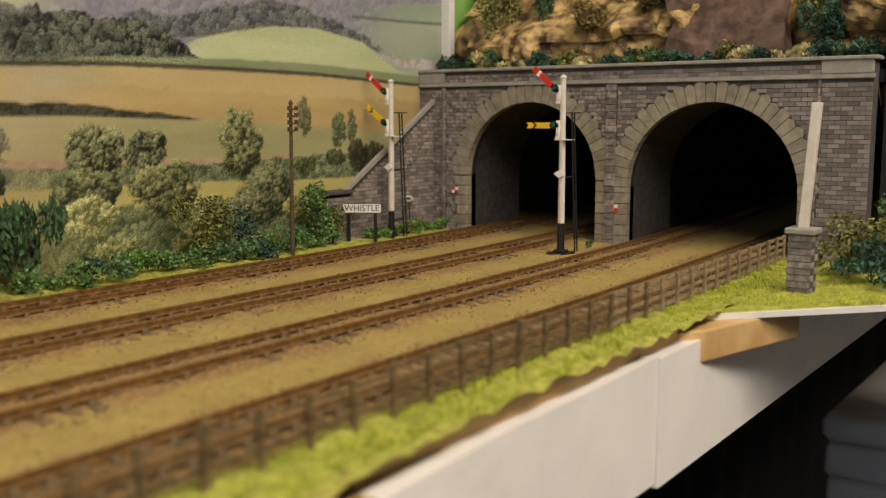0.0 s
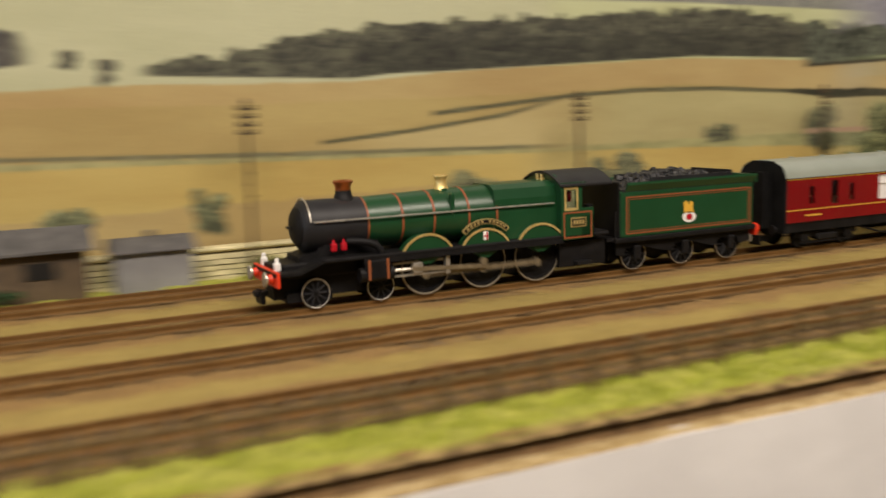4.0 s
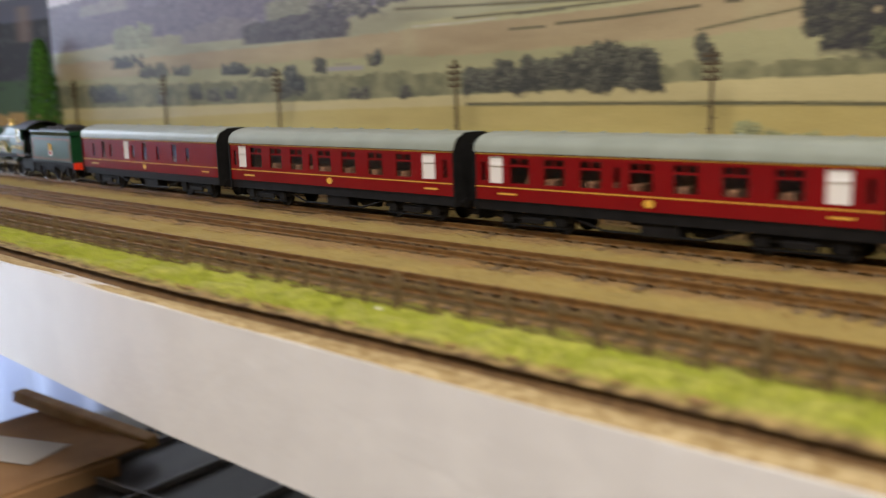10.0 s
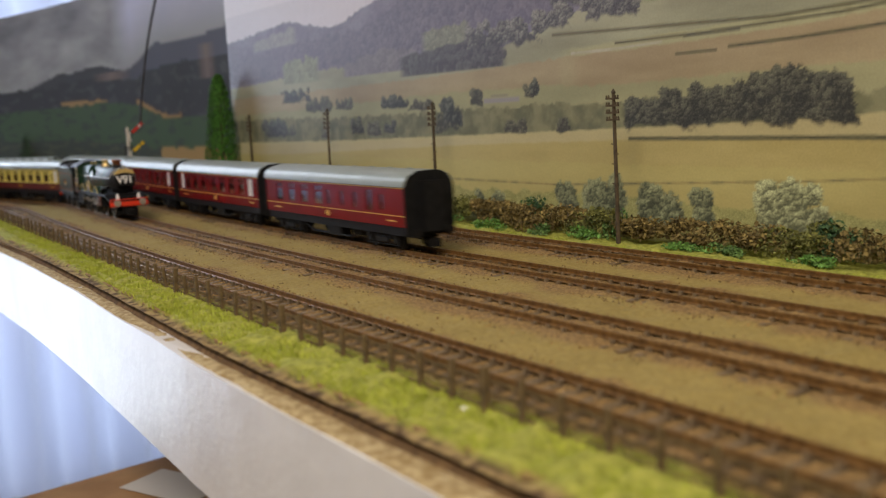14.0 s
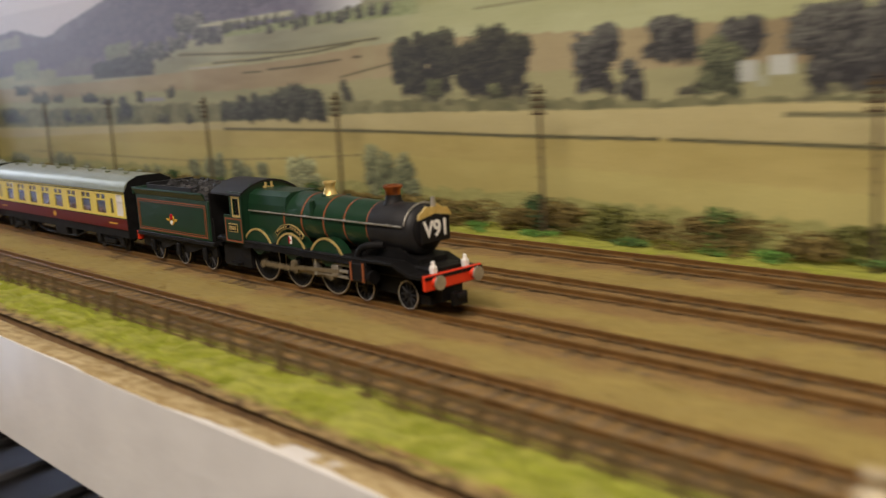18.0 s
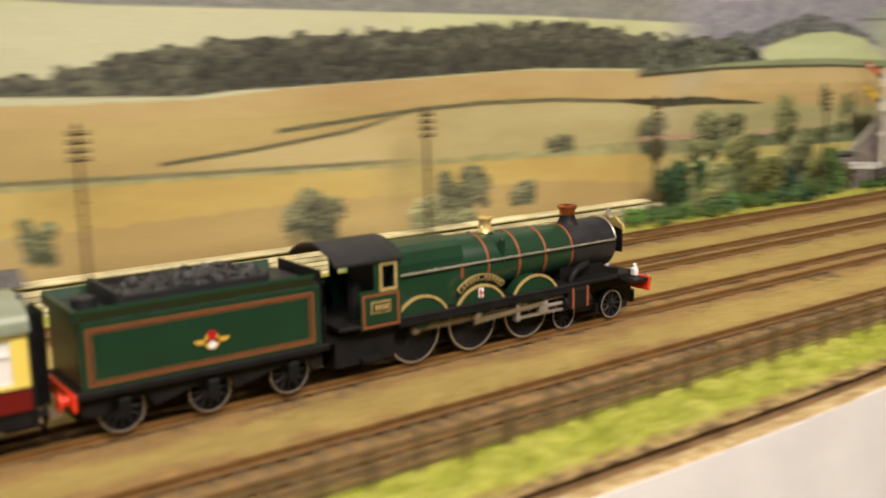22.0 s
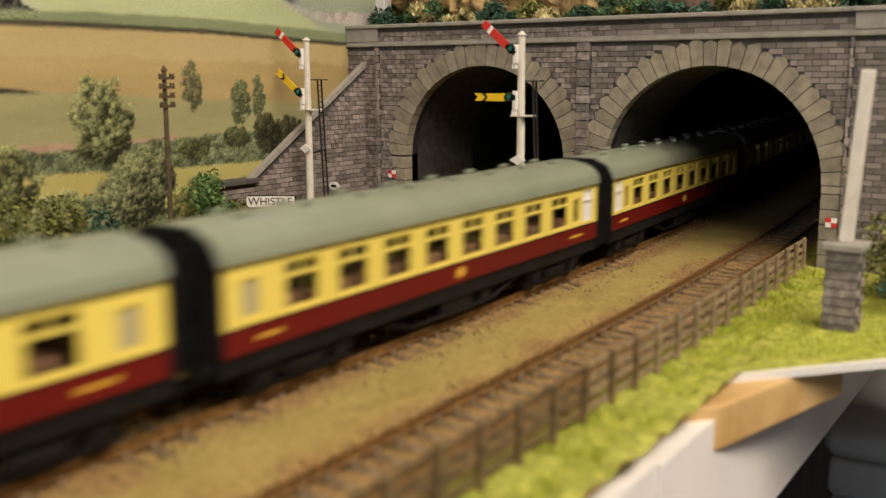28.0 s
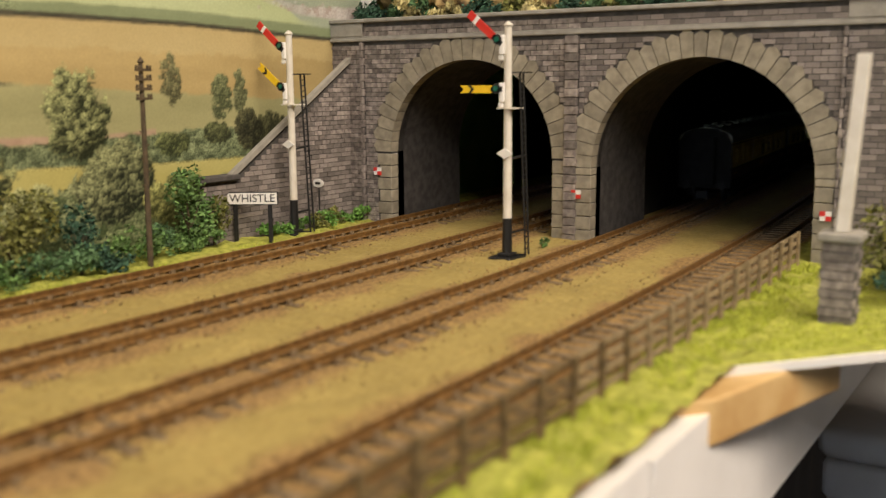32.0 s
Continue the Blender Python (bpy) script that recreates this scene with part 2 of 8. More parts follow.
def speckle(size, octaves=4, stretch=1.0):
    """Smooth random values 0..1 over the sheet; size in metres, stretch widens them sideways."""
    out, amp, total = np.zeros_like(PX), 1.0, 0.0
    for _ in range(octaves):
        u, v = (PX - GX[0]) / (size * stretch), (PZ - GZ[0]) / size
        nu, nv = int(u.max()) + 2, int(v.max()) + 2
        g = rng.rand(nv + 1, nu + 1)
        iu, iv = u.astype(int), v.astype(int)
        fu, fv = u - iu, v - iv
        fu, fv = fu * fu * (3 - 2 * fu), fv * fv * (3 - 2 * fv)
        out += amp * ((g[iv, iu] * (1 - fu) + g[iv, iu + 1] * fu) * (1 - fv) + (g[iv + 1, iu] * (1 - fu) + g[iv + 1, iu + 1] * fu) * fv)
        total += amp
        amp *= 0.6
        size /= 2.1
    return out / total


N_HI = speckle(0.0034, 2)
N_FINE = speckle(0.006, 3)
N_LEAF = speckle(0.009, 3)
N_WIDE = speckle(0.03, 4, 5.0)
N_MID = speckle(0.02, 4)


def crowns(cell, seed):
    """Clumped foliage 0..1: rounded crowns lit from above, each with a tone of its own."""
    g = np.random.RandomState(seed)
    u, v = (PX - GX[0]) / cell, (PZ - GZ[0]) / (cell * .85)
    u, v = u + (N_MID - .5) * 3.2 + (N_FINE - .5) * 1.2 + 4, v + (N_LEAF - .5) * 2.4 + (N_MID[:, ::-1] - .5) * 2 + 4
    iu, iv = u.astype(int) + 1, v.astype(int) + 1
    shape = (iv.max() + 3, iu.max() + 3)
    su, sv, tone = g.rand(*shape), g.rand(*shape), g.rand(*shape)
    best, out = np.full(u.shape, 9.0), np.zeros(u.shape)
    for dv in (-1, 0, 1):
        for du in (-1, 0, 1):
            a, b = iu + du, iv + dv
            ex, ez = u - (a - 1 + su[b, a]), v - (b - 1 + sv[b, a])
            d2 = ex * ex + ez * ez
            lit = .5 + .55 * ez - .3 * ex - .35 * d2 + .4 * (tone[b, a] - .5)
            near = d2 < best
            best, out = np.where(near, d2, best), np.where(near, lit, out)
    return np.clip(out, 0, 1)


N_CROWN, N_TUFT = crowns(.0062, 4), crowns(.0034, 5)


def lin(c, k=1.0):
    c = np.array(c, float) / 255.0
    return np.where(c < 0.04045, c / 12.92, ((c + 0.055) / 1.055) ** 2.4) * k


PAPER = np.zeros(PX.shape + (3,))
PAPER[:] = lin((240, 232, 232))
LEAFY = np.zeros(PX.shape)


def lay(mask, c1, c2, n):
    t = np.clip((n - 0.3) / 0.4, 0, 1)[..., None]
    col = lin(c1) * (1 - t) + lin(c2) * t
    a = np.clip(mask, 0, 1)[..., None]
    PAPER[:] = PAPER * (1 - a) + col * a


def fade(x0, x1, w=None):
    w = w or (.03 if x1 - x0 < .45 else .1)
    u = np.clip((PX - x0) / w, 0, 1) * np.clip((x1 - PX) / w, 0, 1)
    return u * u * (3 - 2 * u)


def spread(pts, x0, x1):
    """How far a layer reaches sideways when nothing else is said."""
    if x0 == -9 and pts[0][0] > -1.1:
        x0 = pts[0][0]
    if x1 == 9 and pts[-1][0] < 1.45:
        x1 = pts[-1][0]
    return x0, x1


def below(pts, c1, c2, rough=0.002, noise=None, x0=-9, x1=9, z0=-1):
    pts = sorted(pts)
    x0, x1 = spread(pts, x0, x1)
    top = np.interp(PX, [p[0] for p in pts], [p[1] for p in pts]) + (N_FINE - 0.5) * rough * 2
    m = np.clip((top - PZ) / STEP + 0.5, 0, 1) * fade(x0, x1) * np.clip((PZ - z0) / STEP, 0, 1)
    lay(m, c1, c2, N_WIDE if noise is None else noise)


def between(top, bottom, c1, c2, rough=0.004, x0=-9, x1=9, leafy=.4):
    top, bottom = sorted(top), sorted(bottom)
    x0, x1 = spread(top, x0, x1)
    zt = np.interp(PX, [p[0] for p in top], [p[1] for p in top]) + (N_LEAF - 0.5) * rough * 3
    zb = np.interp(PX, [p[0] for p in bottom], [p[1] for p in bottom])
    m = np.clip((zt - PZ) / STEP + 0.5, 0, 1) * np.clip((PZ - zb) / STEP + 0.5, 0, 1) * fade(x0, x1, .012 if x1 < 2 else .08)
    lay(m, c1, c2, N_CROWN * .5 + N_LEAF * 0.2 + N_MID * .1 + N_HI * .2)
    LEAFY[:] = np.maximum(LEAFY * (1 - m), m * leafy)


def hedge(pts, thick=0.0022, c1=(84, 78, 58), c2=(120, 110, 78), gaps=0.25):
    pts = sorted(pts)
    mid = np.interp(PX, [p[0] for p in pts], [p[1] for p in pts])
    th = thick * (0.5 + N_FINE) * ((N_WIDE > gaps) if gaps else 1)
    m = np.clip((th / 2 - np.abs(PZ - mid)) / STEP + 0.5, 0, 1) * ((PX > pts[0][0]) & (PX < pts[-1][0]))
    lay(m, c1, c2, N_FINE)


def window(x0, x1, z0, z1):
    """The part of the sheet that a tree between these limits may touch."""
    return (slice(*np.searchsorted(GZ, (z0 - .005, z1 + .006))), slice(*np.searchsorted(GX, (x0 - .007, x1 + .007))))


def crown(x0, x1, z0, z1, c1, c2, airy=0.0):
    """A full round tree of the photograph: leafy clumps, lit from the upper left, dark on the other side."""
    w, h = x1 - x0, z1 - z0
    sel = window(x0, x1, z0, z1)
    x, z = PX[sel], PZ[sel]
    u, v = (x - (x0 + x1) / 2) / (w / 2), (z - (z0 + z1) / 2) / (h / 2)
    f, sh = 1.02 - (u * u + v * v) * 1.5, np.zeros(x.shape)
    top = np.full(x.shape, -9.0)
    for _ in range(26):
        r = min(w, h) * rng.uniform(.13, .24)
        a, q = rng.uniform(0, 6.283), rng.uniform(.1, 1) ** .6
        cx, cz = (x0 + x1) / 2 + (w / 2 - r * .85) * q * math.cos(a), (z0 + z1) / 2 + (h / 2 - r * .85) * q * math.sin(a)
        g = 1 - ((x - cx) / r) ** 2 - ((z - cz) / r) ** 2
        sh = np.where(g > top, np.clip(((z - cz) - .6 * (x - cx)) / r, -1, 1), sh)
        top = np.maximum(top, g)
    f = np.maximum(f, top) + (N_LEAF[sel] - .5 - airy) * 1.3 + (N_TUFT[sel] - .45) * .7 + (N_HI[sel] - .5) * .5
    m = np.clip(f / .3 + .5, 0, 1)
    lit = .4 + sh * .17 + (v - .8 * u) * .13 + (N_TUFT[sel] - .45) * .6 + (N_HI[sel] - .5) * .5 + (N_LEAF[sel] - .5) * .3
    t = np.clip((lit - .18) / .6, 0, 1)[..., None] ** 1.25
    a = m[..., None]
    c1, c2 = np.array(c1) * (.8, .78, .62), np.array(c2) * (1.02, .98, .82)
    PAPER[sel] = PAPER[sel] * (1 - a) + (lin(c1) * (1 - t) + lin(c2) * t) * a
    LEAFY[sel] = np.maximum(LEAFY[sel] * (1 - m), m)


def tree(x0, x1, z0, z1, c1=(66, 64, 54), c2=(104, 100, 76), blobs=9, airy=0.0):
    """A tree or clump of foliage inside a box, lit from above, with an uneven outline."""
    w, h = x1 - x0, z1 - z0
    c1, c2 = np.array(c1) * .8 + np.array((104, 102, 114)) * .12, np.array(c2) * 1.16
    sel = window(x0, x1, z0, z1)
    x, z = PX[sel], PZ[sel]
    f = np.full(x.shape, -9.0)
    sh = np.zeros(x.shape)
    n = max(blobs, int(w / 0.012) * 4)
    for _ in range(n):
        r = min(w, h) * rng.uniform(0.2, 0.36)
        cx, cz = rng.uniform(x0 + r * 0.7, x1 - r * 0.7), z0 + (h - r) * rng.uniform(0.15, 1.0) ** 0.7
        g = 1 - ((x - cx) / r) ** 2 - ((z - cz) / r) ** 2
        sh = np.where(g > f, np.clip(((z - cz) - .55 * (x - cx)) / r, -1, 1), sh)
        f = np.maximum(f, g)
    f = np.maximum(f, 1 - ((x - (x0 + x1) / 2) / (w * 0.42)) ** 4 - ((z - z0) / (h * 0.55)) ** 2)
    f = f + (N_LEAF[sel] - 0.5 - airy) * 1.6 + (N_TUFT[sel] - .45) * .6
    m = np.clip(f / 0.22 + 0.5, 0, 1) * np.clip((z - z0 + (N_LEAF[sel] - .5) * h * .4) / (h * .12) + .3, 0, 1)
    lit = .38 + sh * .2 + (N_LEAF[sel] - .5) * .4 + (N_HI[sel] - .5) * .45 + (N_TUFT[sel] - .45) * .75 + .16 * ((z - z0) / h - .5)
    t = np.clip((lit - .2) / .56, 0, 1)[..., None]
    a = m[..., None]
    PAPER[sel] = PAPER[sel] * (1 - a) + (lin(c1) * (1 - t) + lin(c2) * t) * a
    LEAFY[sel] = np.maximum(LEAFY[sel] * (1 - m), m * .7)


def patch(x0, x1, z0, z1, c, c2=None):
    m = np.clip((PX - x0) / STEP, 0, 1) * np.clip((x1 - PX) / STEP, 0, 1) * np.clip((PZ - z0) / STEP, 0, 1) * np.clip((z1 - PZ) / STEP, 0, 1)
    lay(m, c, c2 or c, N_FINE)


HILL, HILL2 = (122, 112, 130), (150, 141, 156)
WOOD, WOOD2 = (70, 62, 62), (108, 100, 92)
# sky and the far hills
below([(-1.3, .165), (-1.17, .171), (-1.11, .1736), (-1.01, .18), (-.961, .172), (-.91, .165), (-.86, .1746), (-.764, .191), (-.697, .202), (-.5, .26), (-.3, .4)], HILL, HILL2, .003, N_CROWN * .3 + N_MID * .7)
between([(-1.2, .15), (-1.0, .158), (-.86, .16), (-.72, .19), (-.6, .2), (-.4, .23)], [(-1.2, .125), (-.9, .12), (-.65, .135), (-.4, .17)], (112, 103, 120), (138, 129, 142), leafy=.15)
below([(-1.2, .118), (-.913, .128), (-.78, .118), (-.659, .1255), (-.591, .1407), (-.511, .146), (-.418, .1456), (-.321, .15), (-.2, .3), (0, .4)], (150, 143, 112), (184, 176, 138))
between([(-.9, .125), (-.87, .135), (-.8, .138), (-.76, .13)], [(-.9, .118), (-.76, .118)], (126, 117, 124), (150, 140, 142), leafy=.1)
# sweeping pale hillside above the middle of the scene
below([(-.33, .21), (-.1, .17), (.1, .172), (.2, .158), (.45, .19), (.7, .21), (1.0, .2), (1.5, .24)], (186, 180, 124), (206, 200, 150))
for pts, cc in (([(-.35, .165), (.1, .178), (.2, .172)], (150, 148, 105)), ([(-.3, .152), (0, .158), (.2, .162)], (144, 140, 100)), ([(.2, .148), (.35, .153), (.7, .165)], (150, 144, 112)), ([(-.2, .14), (.05, .146), (.2, .148)], (150, 142, 100))):
    hedge(pts, .0016, cc, (170, 160, 120), .1)
between([(.2, .2), (.4, .19), (.6, .185), (.9, .175)], [(.2, .172), (.5, .165), (.9, .155)], (140, 134, 118), (168, 160, 140))
below([(.15, .145), (.33, .149), (.45, .156), (.56, .155), (.62, .15)], (208, 190, 150), (222, 208, 172), .001, x0=.15, x1=.62)
between([(.15, .155), (.24, .15), (.32, .145)], [(.15, .14), (.32, .138)], (130, 126, 108), (160, 152, 122))
below([(.7, .16), (.76, .15), (.9, .146), (1.05, .152)], (190, 182, 140), (206, 196, 156), .001, x0=.7, x1=1.1)
between([(.7, .19), (.9, .17), (1.2, .168), (1.5, .165)], [(.7, .155), (.9, .147), (1.2, .146), (1.5, .14)], (130, 124, 120), (152, 146, 134))
# tan field, far left to middle
below([(-1.2, .108), (-.913, .1086), (-.78, .1095), (-.646, .1123), (-.581, .1136), (-.5, .1148), (-.41, .117), (-.324, .122), (-.22, .1225), (-.088, .1191), (.09, .1175), (.15, .11), (.24, .1), (.5, .094)], (164, 138, 102), (190, 164, 122))
below([(-.6, .118), (-.5, .121), (-.35, .126), (-.3, .13)], (178, 168, 122), (190, 178, 130), .001, x0=-.6, x1=-.3)
below([(-.6, .1136), (-.5, .1148), (-.41, .117), (-.3, .123)], (168, 140, 102), (190, 162, 120), .001, x0=-.6, x1=-.3)
hedge([(-.6, .1295), (-.52, .1265), (-.42, .123), (-.3, .127)], .0018, (96, 88, 66))
hedge([(-.54, .119), (-.47, .119), (-.38, .121), (-.33, .125)], .0016, (86, 78, 60), gaps=.4)
hedge([(-.35, .1), (-.32, .104), (-.28, .109)], .0014, (104, 98, 70))
below([(-1.2, .088), (-1.026, .0904), (-.774, .0955), (-.62, .0962), (-.535, .093), (-.39, .0957), (-.284, .0985), (-.124, .0966), (.088, .0941), (.25, .086), (.5, .08)], (160, 150, 108), (182, 168, 120))
# shrubby strip, fields and hedges running through the middle
below([(-1.2, .083), (-1.08, .0835), (-.873, .0813), (-.708, .0829), (-.558, .083), (-.36, .081), (-.15, .0803), (-.073, .0772), (.033, .079), (.192, .0756), (.265, .074), (.48, .0729), (.7, .074)], (116, 110, 80), (150, 140, 100), .004, N_LEAF)
below([(-1.2, .0578), (-1.132, .0584), (-.876, .0601), (-.504, .0665), (-.412, .0684), (-.354, .0711), (-.291, .0722), (-.057, .073), (.034, .0755), (.193, .0712), (.264, .0678), (.461, .066), (.7, .066)], (196, 172, 116), (212, 188, 130), .0008)
below([(-1.2, .044), (-1.104, .0439), (-.695, .0556), (-.529, .0584), (-.374, .0585), (-.291, .0579), (-.172, .0561), (-.03, .0556), (.194, .05), (.386, .0555), (.479, .063), (.708, .063), (.912, .0575), (1.05, .052), (1.3, .046)], (188, 160, 86), (206, 178, 102), .0008)
below([(-1.2, .046), (-.7, .044), (-.5, .043), (-.3, .042), (-.1, .036), (.15, .026)], (192, 166, 88), (208, 184, 104), .002, x1=.15)
between([(-1.2, .02), (-.6, .022), (-.2, .018), (.1, .014)], [(-1.2, -.01), (.1, -.01)], (160, 150, 80), (186, 170, 96), .003, x1=.1)
# orange field that climbs to the right, under the long dark hedge
below([(.483, .0763), (.603, .077), (.658, .0816), (.718, .093), (.808, .0984), (.95, .098), (1.02, .1035), (1.19, .1095), (1.33, .107), (1.436, .1085), (1.665, .107)], (188, 150, 90), (200, 166, 104), .0008, x0=.47)
below([(.7, .088), (.9, .087), (1.05, .0885), (1.19, .091), (1.32, .084), (1.5, .082), (1.69, .08)], (182, 148, 84), (196, 164, 96), .001, x0=.7)
below([(.9, .062), (.985, .068), (1.05, .0755), (1.097, .0866), (1.215, .089), (1.33, .083), (1.45, .08), (1.69, .078)], (196, 166, 106), (206, 178, 118), .0008, x0=.9)
below([(.47, .064), (.708, .0625), (.912, .0585), (1.098, .0551), (1.293, .056), (1.43, .054), (1.69, .05)], (158, 148, 96), (184, 168, 110), .0015, N_LEAF, x0=.47)
below([(.47, .061), (.708, .0585), (.912, .0555), (1.098, .0516), (1.19, .0501), (1.292, .0465), (1.39, .0425), (1.69, .035)], (196, 158, 76), (210, 176, 92), .0008, x0=.47)
below([(.3, .02), (.6, .03), (.8, .032), (1.0, .036), (1.2, .034), (1.35, .02)], (182, 146, 84), (196, 162, 98), .002, x0=.3, x1=1.36)
hedge([(-.53, .0592), (-.374, .0588), (-.291, .0582), (-.172, .0563), (-.056, .0553)], .0024)
hedge([(-.05, .0553), (.194, .0502), (.26, .0478)], .0022, gaps=.1)
hedge([(.2, .049), (.218, .0484), (.386, .0561), (.479, .0635)], .0016, gaps=0)
hedge([(.02, .069), (.26, .0675), (.48, .0648), (.75, .0635), (.912, .059), (1.098, .0555)], .0026, (110, 102, 74), (140, 128, 92), 0)
hedge([(.93, .0645), (.985, .069), (1.05, .0765), (1.097, .0866), (1.15, .0892), (1.215, .0892), (1.33, .0838), (1.455, .08)], .0026, (86, 80, 58), gaps=.12)
hedge([(-1.0, .03), (-.6, .028), (-.4, .036), (-.33, .04)], .001, (170, 138, 80))
# dark woods on the middle slopes
between([(.1, .142), (.235, .132), (.267, .1374), (.305, .1431), (.329, .135), (.376, .1383), (.421, .1449), (.447, .139), (.499, .1413), (.54, .1442), (.575, .147), (.597, .14), (.627, .1476), (.669, .144), (.686, .1356), (.72, .13), (.775, .128), (.785, .115)],
        [(.1, .12), (.235, .1163), (.351, .1185), (.397, .11), (.426, .098), (.498, .0935), (.597, .0935), (.67, .091), (.71, .1), (.785, .11)], WOOD, WOOD2, .004, x0=.225, x1=.785)
for tx in (.49, .53, .56, .6, .64, .68, .72):
    tree(tx, tx + .03, .095 + (tx % .02), .112 + (tx % .03), (78, 72, 60), (140, 134, 96), 5)
patch(.48, .5, .117, .1195, (196, 180, 150)); patch(.555, .575, .115, .117, (190, 176, 150)); patch(.662, .68, .1145, .117, (196, 180, 152)); patch(.52, .535, .1085, .11, (182, 176, 130))
below([(.24, .116), (.35, .118), (.4, .109)], (186, 176, 120), (200, 188, 130), .001, x0=.24, x1=.4, z0=.0745)
below([(.24, .107), (.35, .108), (.43, .097)], (164, 158, 100), (186, 178, 116), .001, x0=.24, x1=.43, z0=.0745)
hedge([(.29, .096), (.34, .096), (.42, .099)], .0016, (112, 104, 76), gaps=0)
below([(.4, .092), (.5, .0925), (.7, .0915), (.76, .1)], (186, 178, 128), (200, 190, 140), .0008, x0=.38, x1=.74, z0=.0745)
below([(.42, .0845), (.5, .083), (.6, .0815), (.66, .0835), (.72, .094)], (200, 160, 100), (208, 172, 112), .0008, x0=.46, x1=.74, z0=.066)
# wood beyond the fields on the right
between([(.83, .108), (.876, .1125), (.921, .1247), (.963, .1291), (1.044, .134), (1.06, .134), (1.143, .140), (1.243, .1425), (1.3, .134), (1.36, .132)],
        [(.83, .103), (.95, .1), (.987, .1035), (1.078, .1068), (1.19, .1115), (1.364, .108)], (62, 58, 54), (116, 110, 88), .004, x0=.83, x1=1.37)
between([(.83, .122), (1.0, .121), (1.2, .127), (1.37, .124)], [(.83, .1), (1.0, .103), (1.2, .111), (1.364, .109)], (56, 52, 48), (92, 88, 72), .004, x0=.95, x1=1.37)
below([(1.05, .1035), (1.19, .1095), (1.33, .107), (1.436, .1085), (1.665, .107)], (188, 150, 90), (200, 166, 104), .0008, x0=1.05)
below([(1.05, .0885), (1.19, .093), (1.32, .086), (1.5, .083), (1.69, .08)], (182, 148, 84), (196, 164, 96), .001, x0=1.05)
below([(1.05, .0765), (1.097, .0866), (1.215, .089), (1.33, .083), (1.45, .08), (1.69, .078)], (182, 160, 104), (194, 174, 116), .0008, x0=1.05)
below([(1.05, .0556), (1.098, .0551), (1.293, .056), (1.43, .054), (1.69, .05)], (150, 142, 90), (180, 166, 108), .0015, N_LEAF, x0=1.05)
below([(1.05, .053), (1.098, .0516), (1.19, .0501), (1.292, .0465), (1.39, .0425), (1.69, .035)], (196, 158, 76), (210, 176, 92), .0008, x0=1.05)
below([(1.05, .034), (1.2, .034), (1.35, .02)], (182, 146, 84), (196, 162, 98), .002, x0=1.05, x1=1.36)
hedge([(1.0, .0785), (1.097, .0868), (1.15, .0892), (1.215, .0892), (1.33, .0838)], .003, (86, 80, 58), gaps=.1)
# trees, clumps and houses of the photograph
DK, LT = (66, 60, 62), (104, 98, 92)
for b in ((-.534, -.45, .0664, .092), (-.46, -.4, .066, .096), (-.43, -.365, .066, .0985)):
    tree(*b, (66, 62, 56), (100, 94, 78), 14)
for b in ((-.285, -.216, .0815, .129), (-.222, -.151, .0814, .1325)):
    tree(*b, DK, (86, 82, 68), 22)
for b in ((-.255, -.232, .083, .101), (-.19, -.175, .081, .092)):
    tree(*b, (80, 78, 60), (116, 112, 80), 6)
for b in ((-.119, -.084, .08, .123), (-.082, -.064, .079, .102), (-.066, -.028, .0975, .126), (-.018, .009, .0985, .125), (.024, .083, .0796, .128), (.091, .128, .085, .125), (.126, .146, .114, .139), (.146, .195, .093, .126), (.19, .225, .092, .112), (.225, .25, .086, .103)):
    tree(*b, DK, LT, 12)
for b in ((-.034, -.003, .0796, .113), (.12, .16, .08, .096)):
    tree(*b, (74, 74, 58), (112, 110, 80), 10)
patch(-.006, .006, .0858, .098, (196, 190, 182)); patch(.011, .026, .0888, .1, (204, 198, 190)); patch(.004, .012, .083, .09, (176, 168, 140))
patch(.16, .205, .0763, .0905, (176, 142, 124), (160, 128, 112)); patch(.204, .23, .0826, .0925, (186, 170, 160), (172, 158, 152)); patch(.232, .261, .0733, .0805, (206, 200, 192))
patch(.289, .325, .0794, .088, (142, 132, 140), (150, 140, 146)); patch(.29, .328, .0718, .0796, (178, 150, 132)); patch(.328, .352, .075, .0835, (190, 182, 172), (160, 150, 140))
patch(-.681, -.637, .0858, .0905, (166, 152, 150)); patch(-.672, -.65, .0905, .0925, (128, 116, 116))
for b in ((-.7, -.68, .085, .099), (-.633, -.62, .0885, .0985), (-.79, -.745, .084, .094), (-.75, -.71, .066, .088), (-.92, -.88, .088, .1), (-.98, -.92, .088, .103), (-.86, -.83, .064, .078), (-.95, -.93, .062, .075), (-.66, -.63, .064, .076), (-1.06, -1.0, .064, .078), (-.6, -.58, .064, .075), (.348, .38, .074, .085), (.436, .455, .0763, .083), (.478, .5, .077, .0835), (.602, .62, .0776, .087), (.628, .664, .0778, .083), (.79, .803, .106, .117), (.812, .823, .099, .114), (-.35, -.335, .082, .1), (-.045, -.03, .08, .088)):
    tree(*b, (84, 78, 66), (112, 104, 84), 7)
tree(-.781, -.648, .1146, .127, (84, 76, 76), (108, 100, 92), 16)
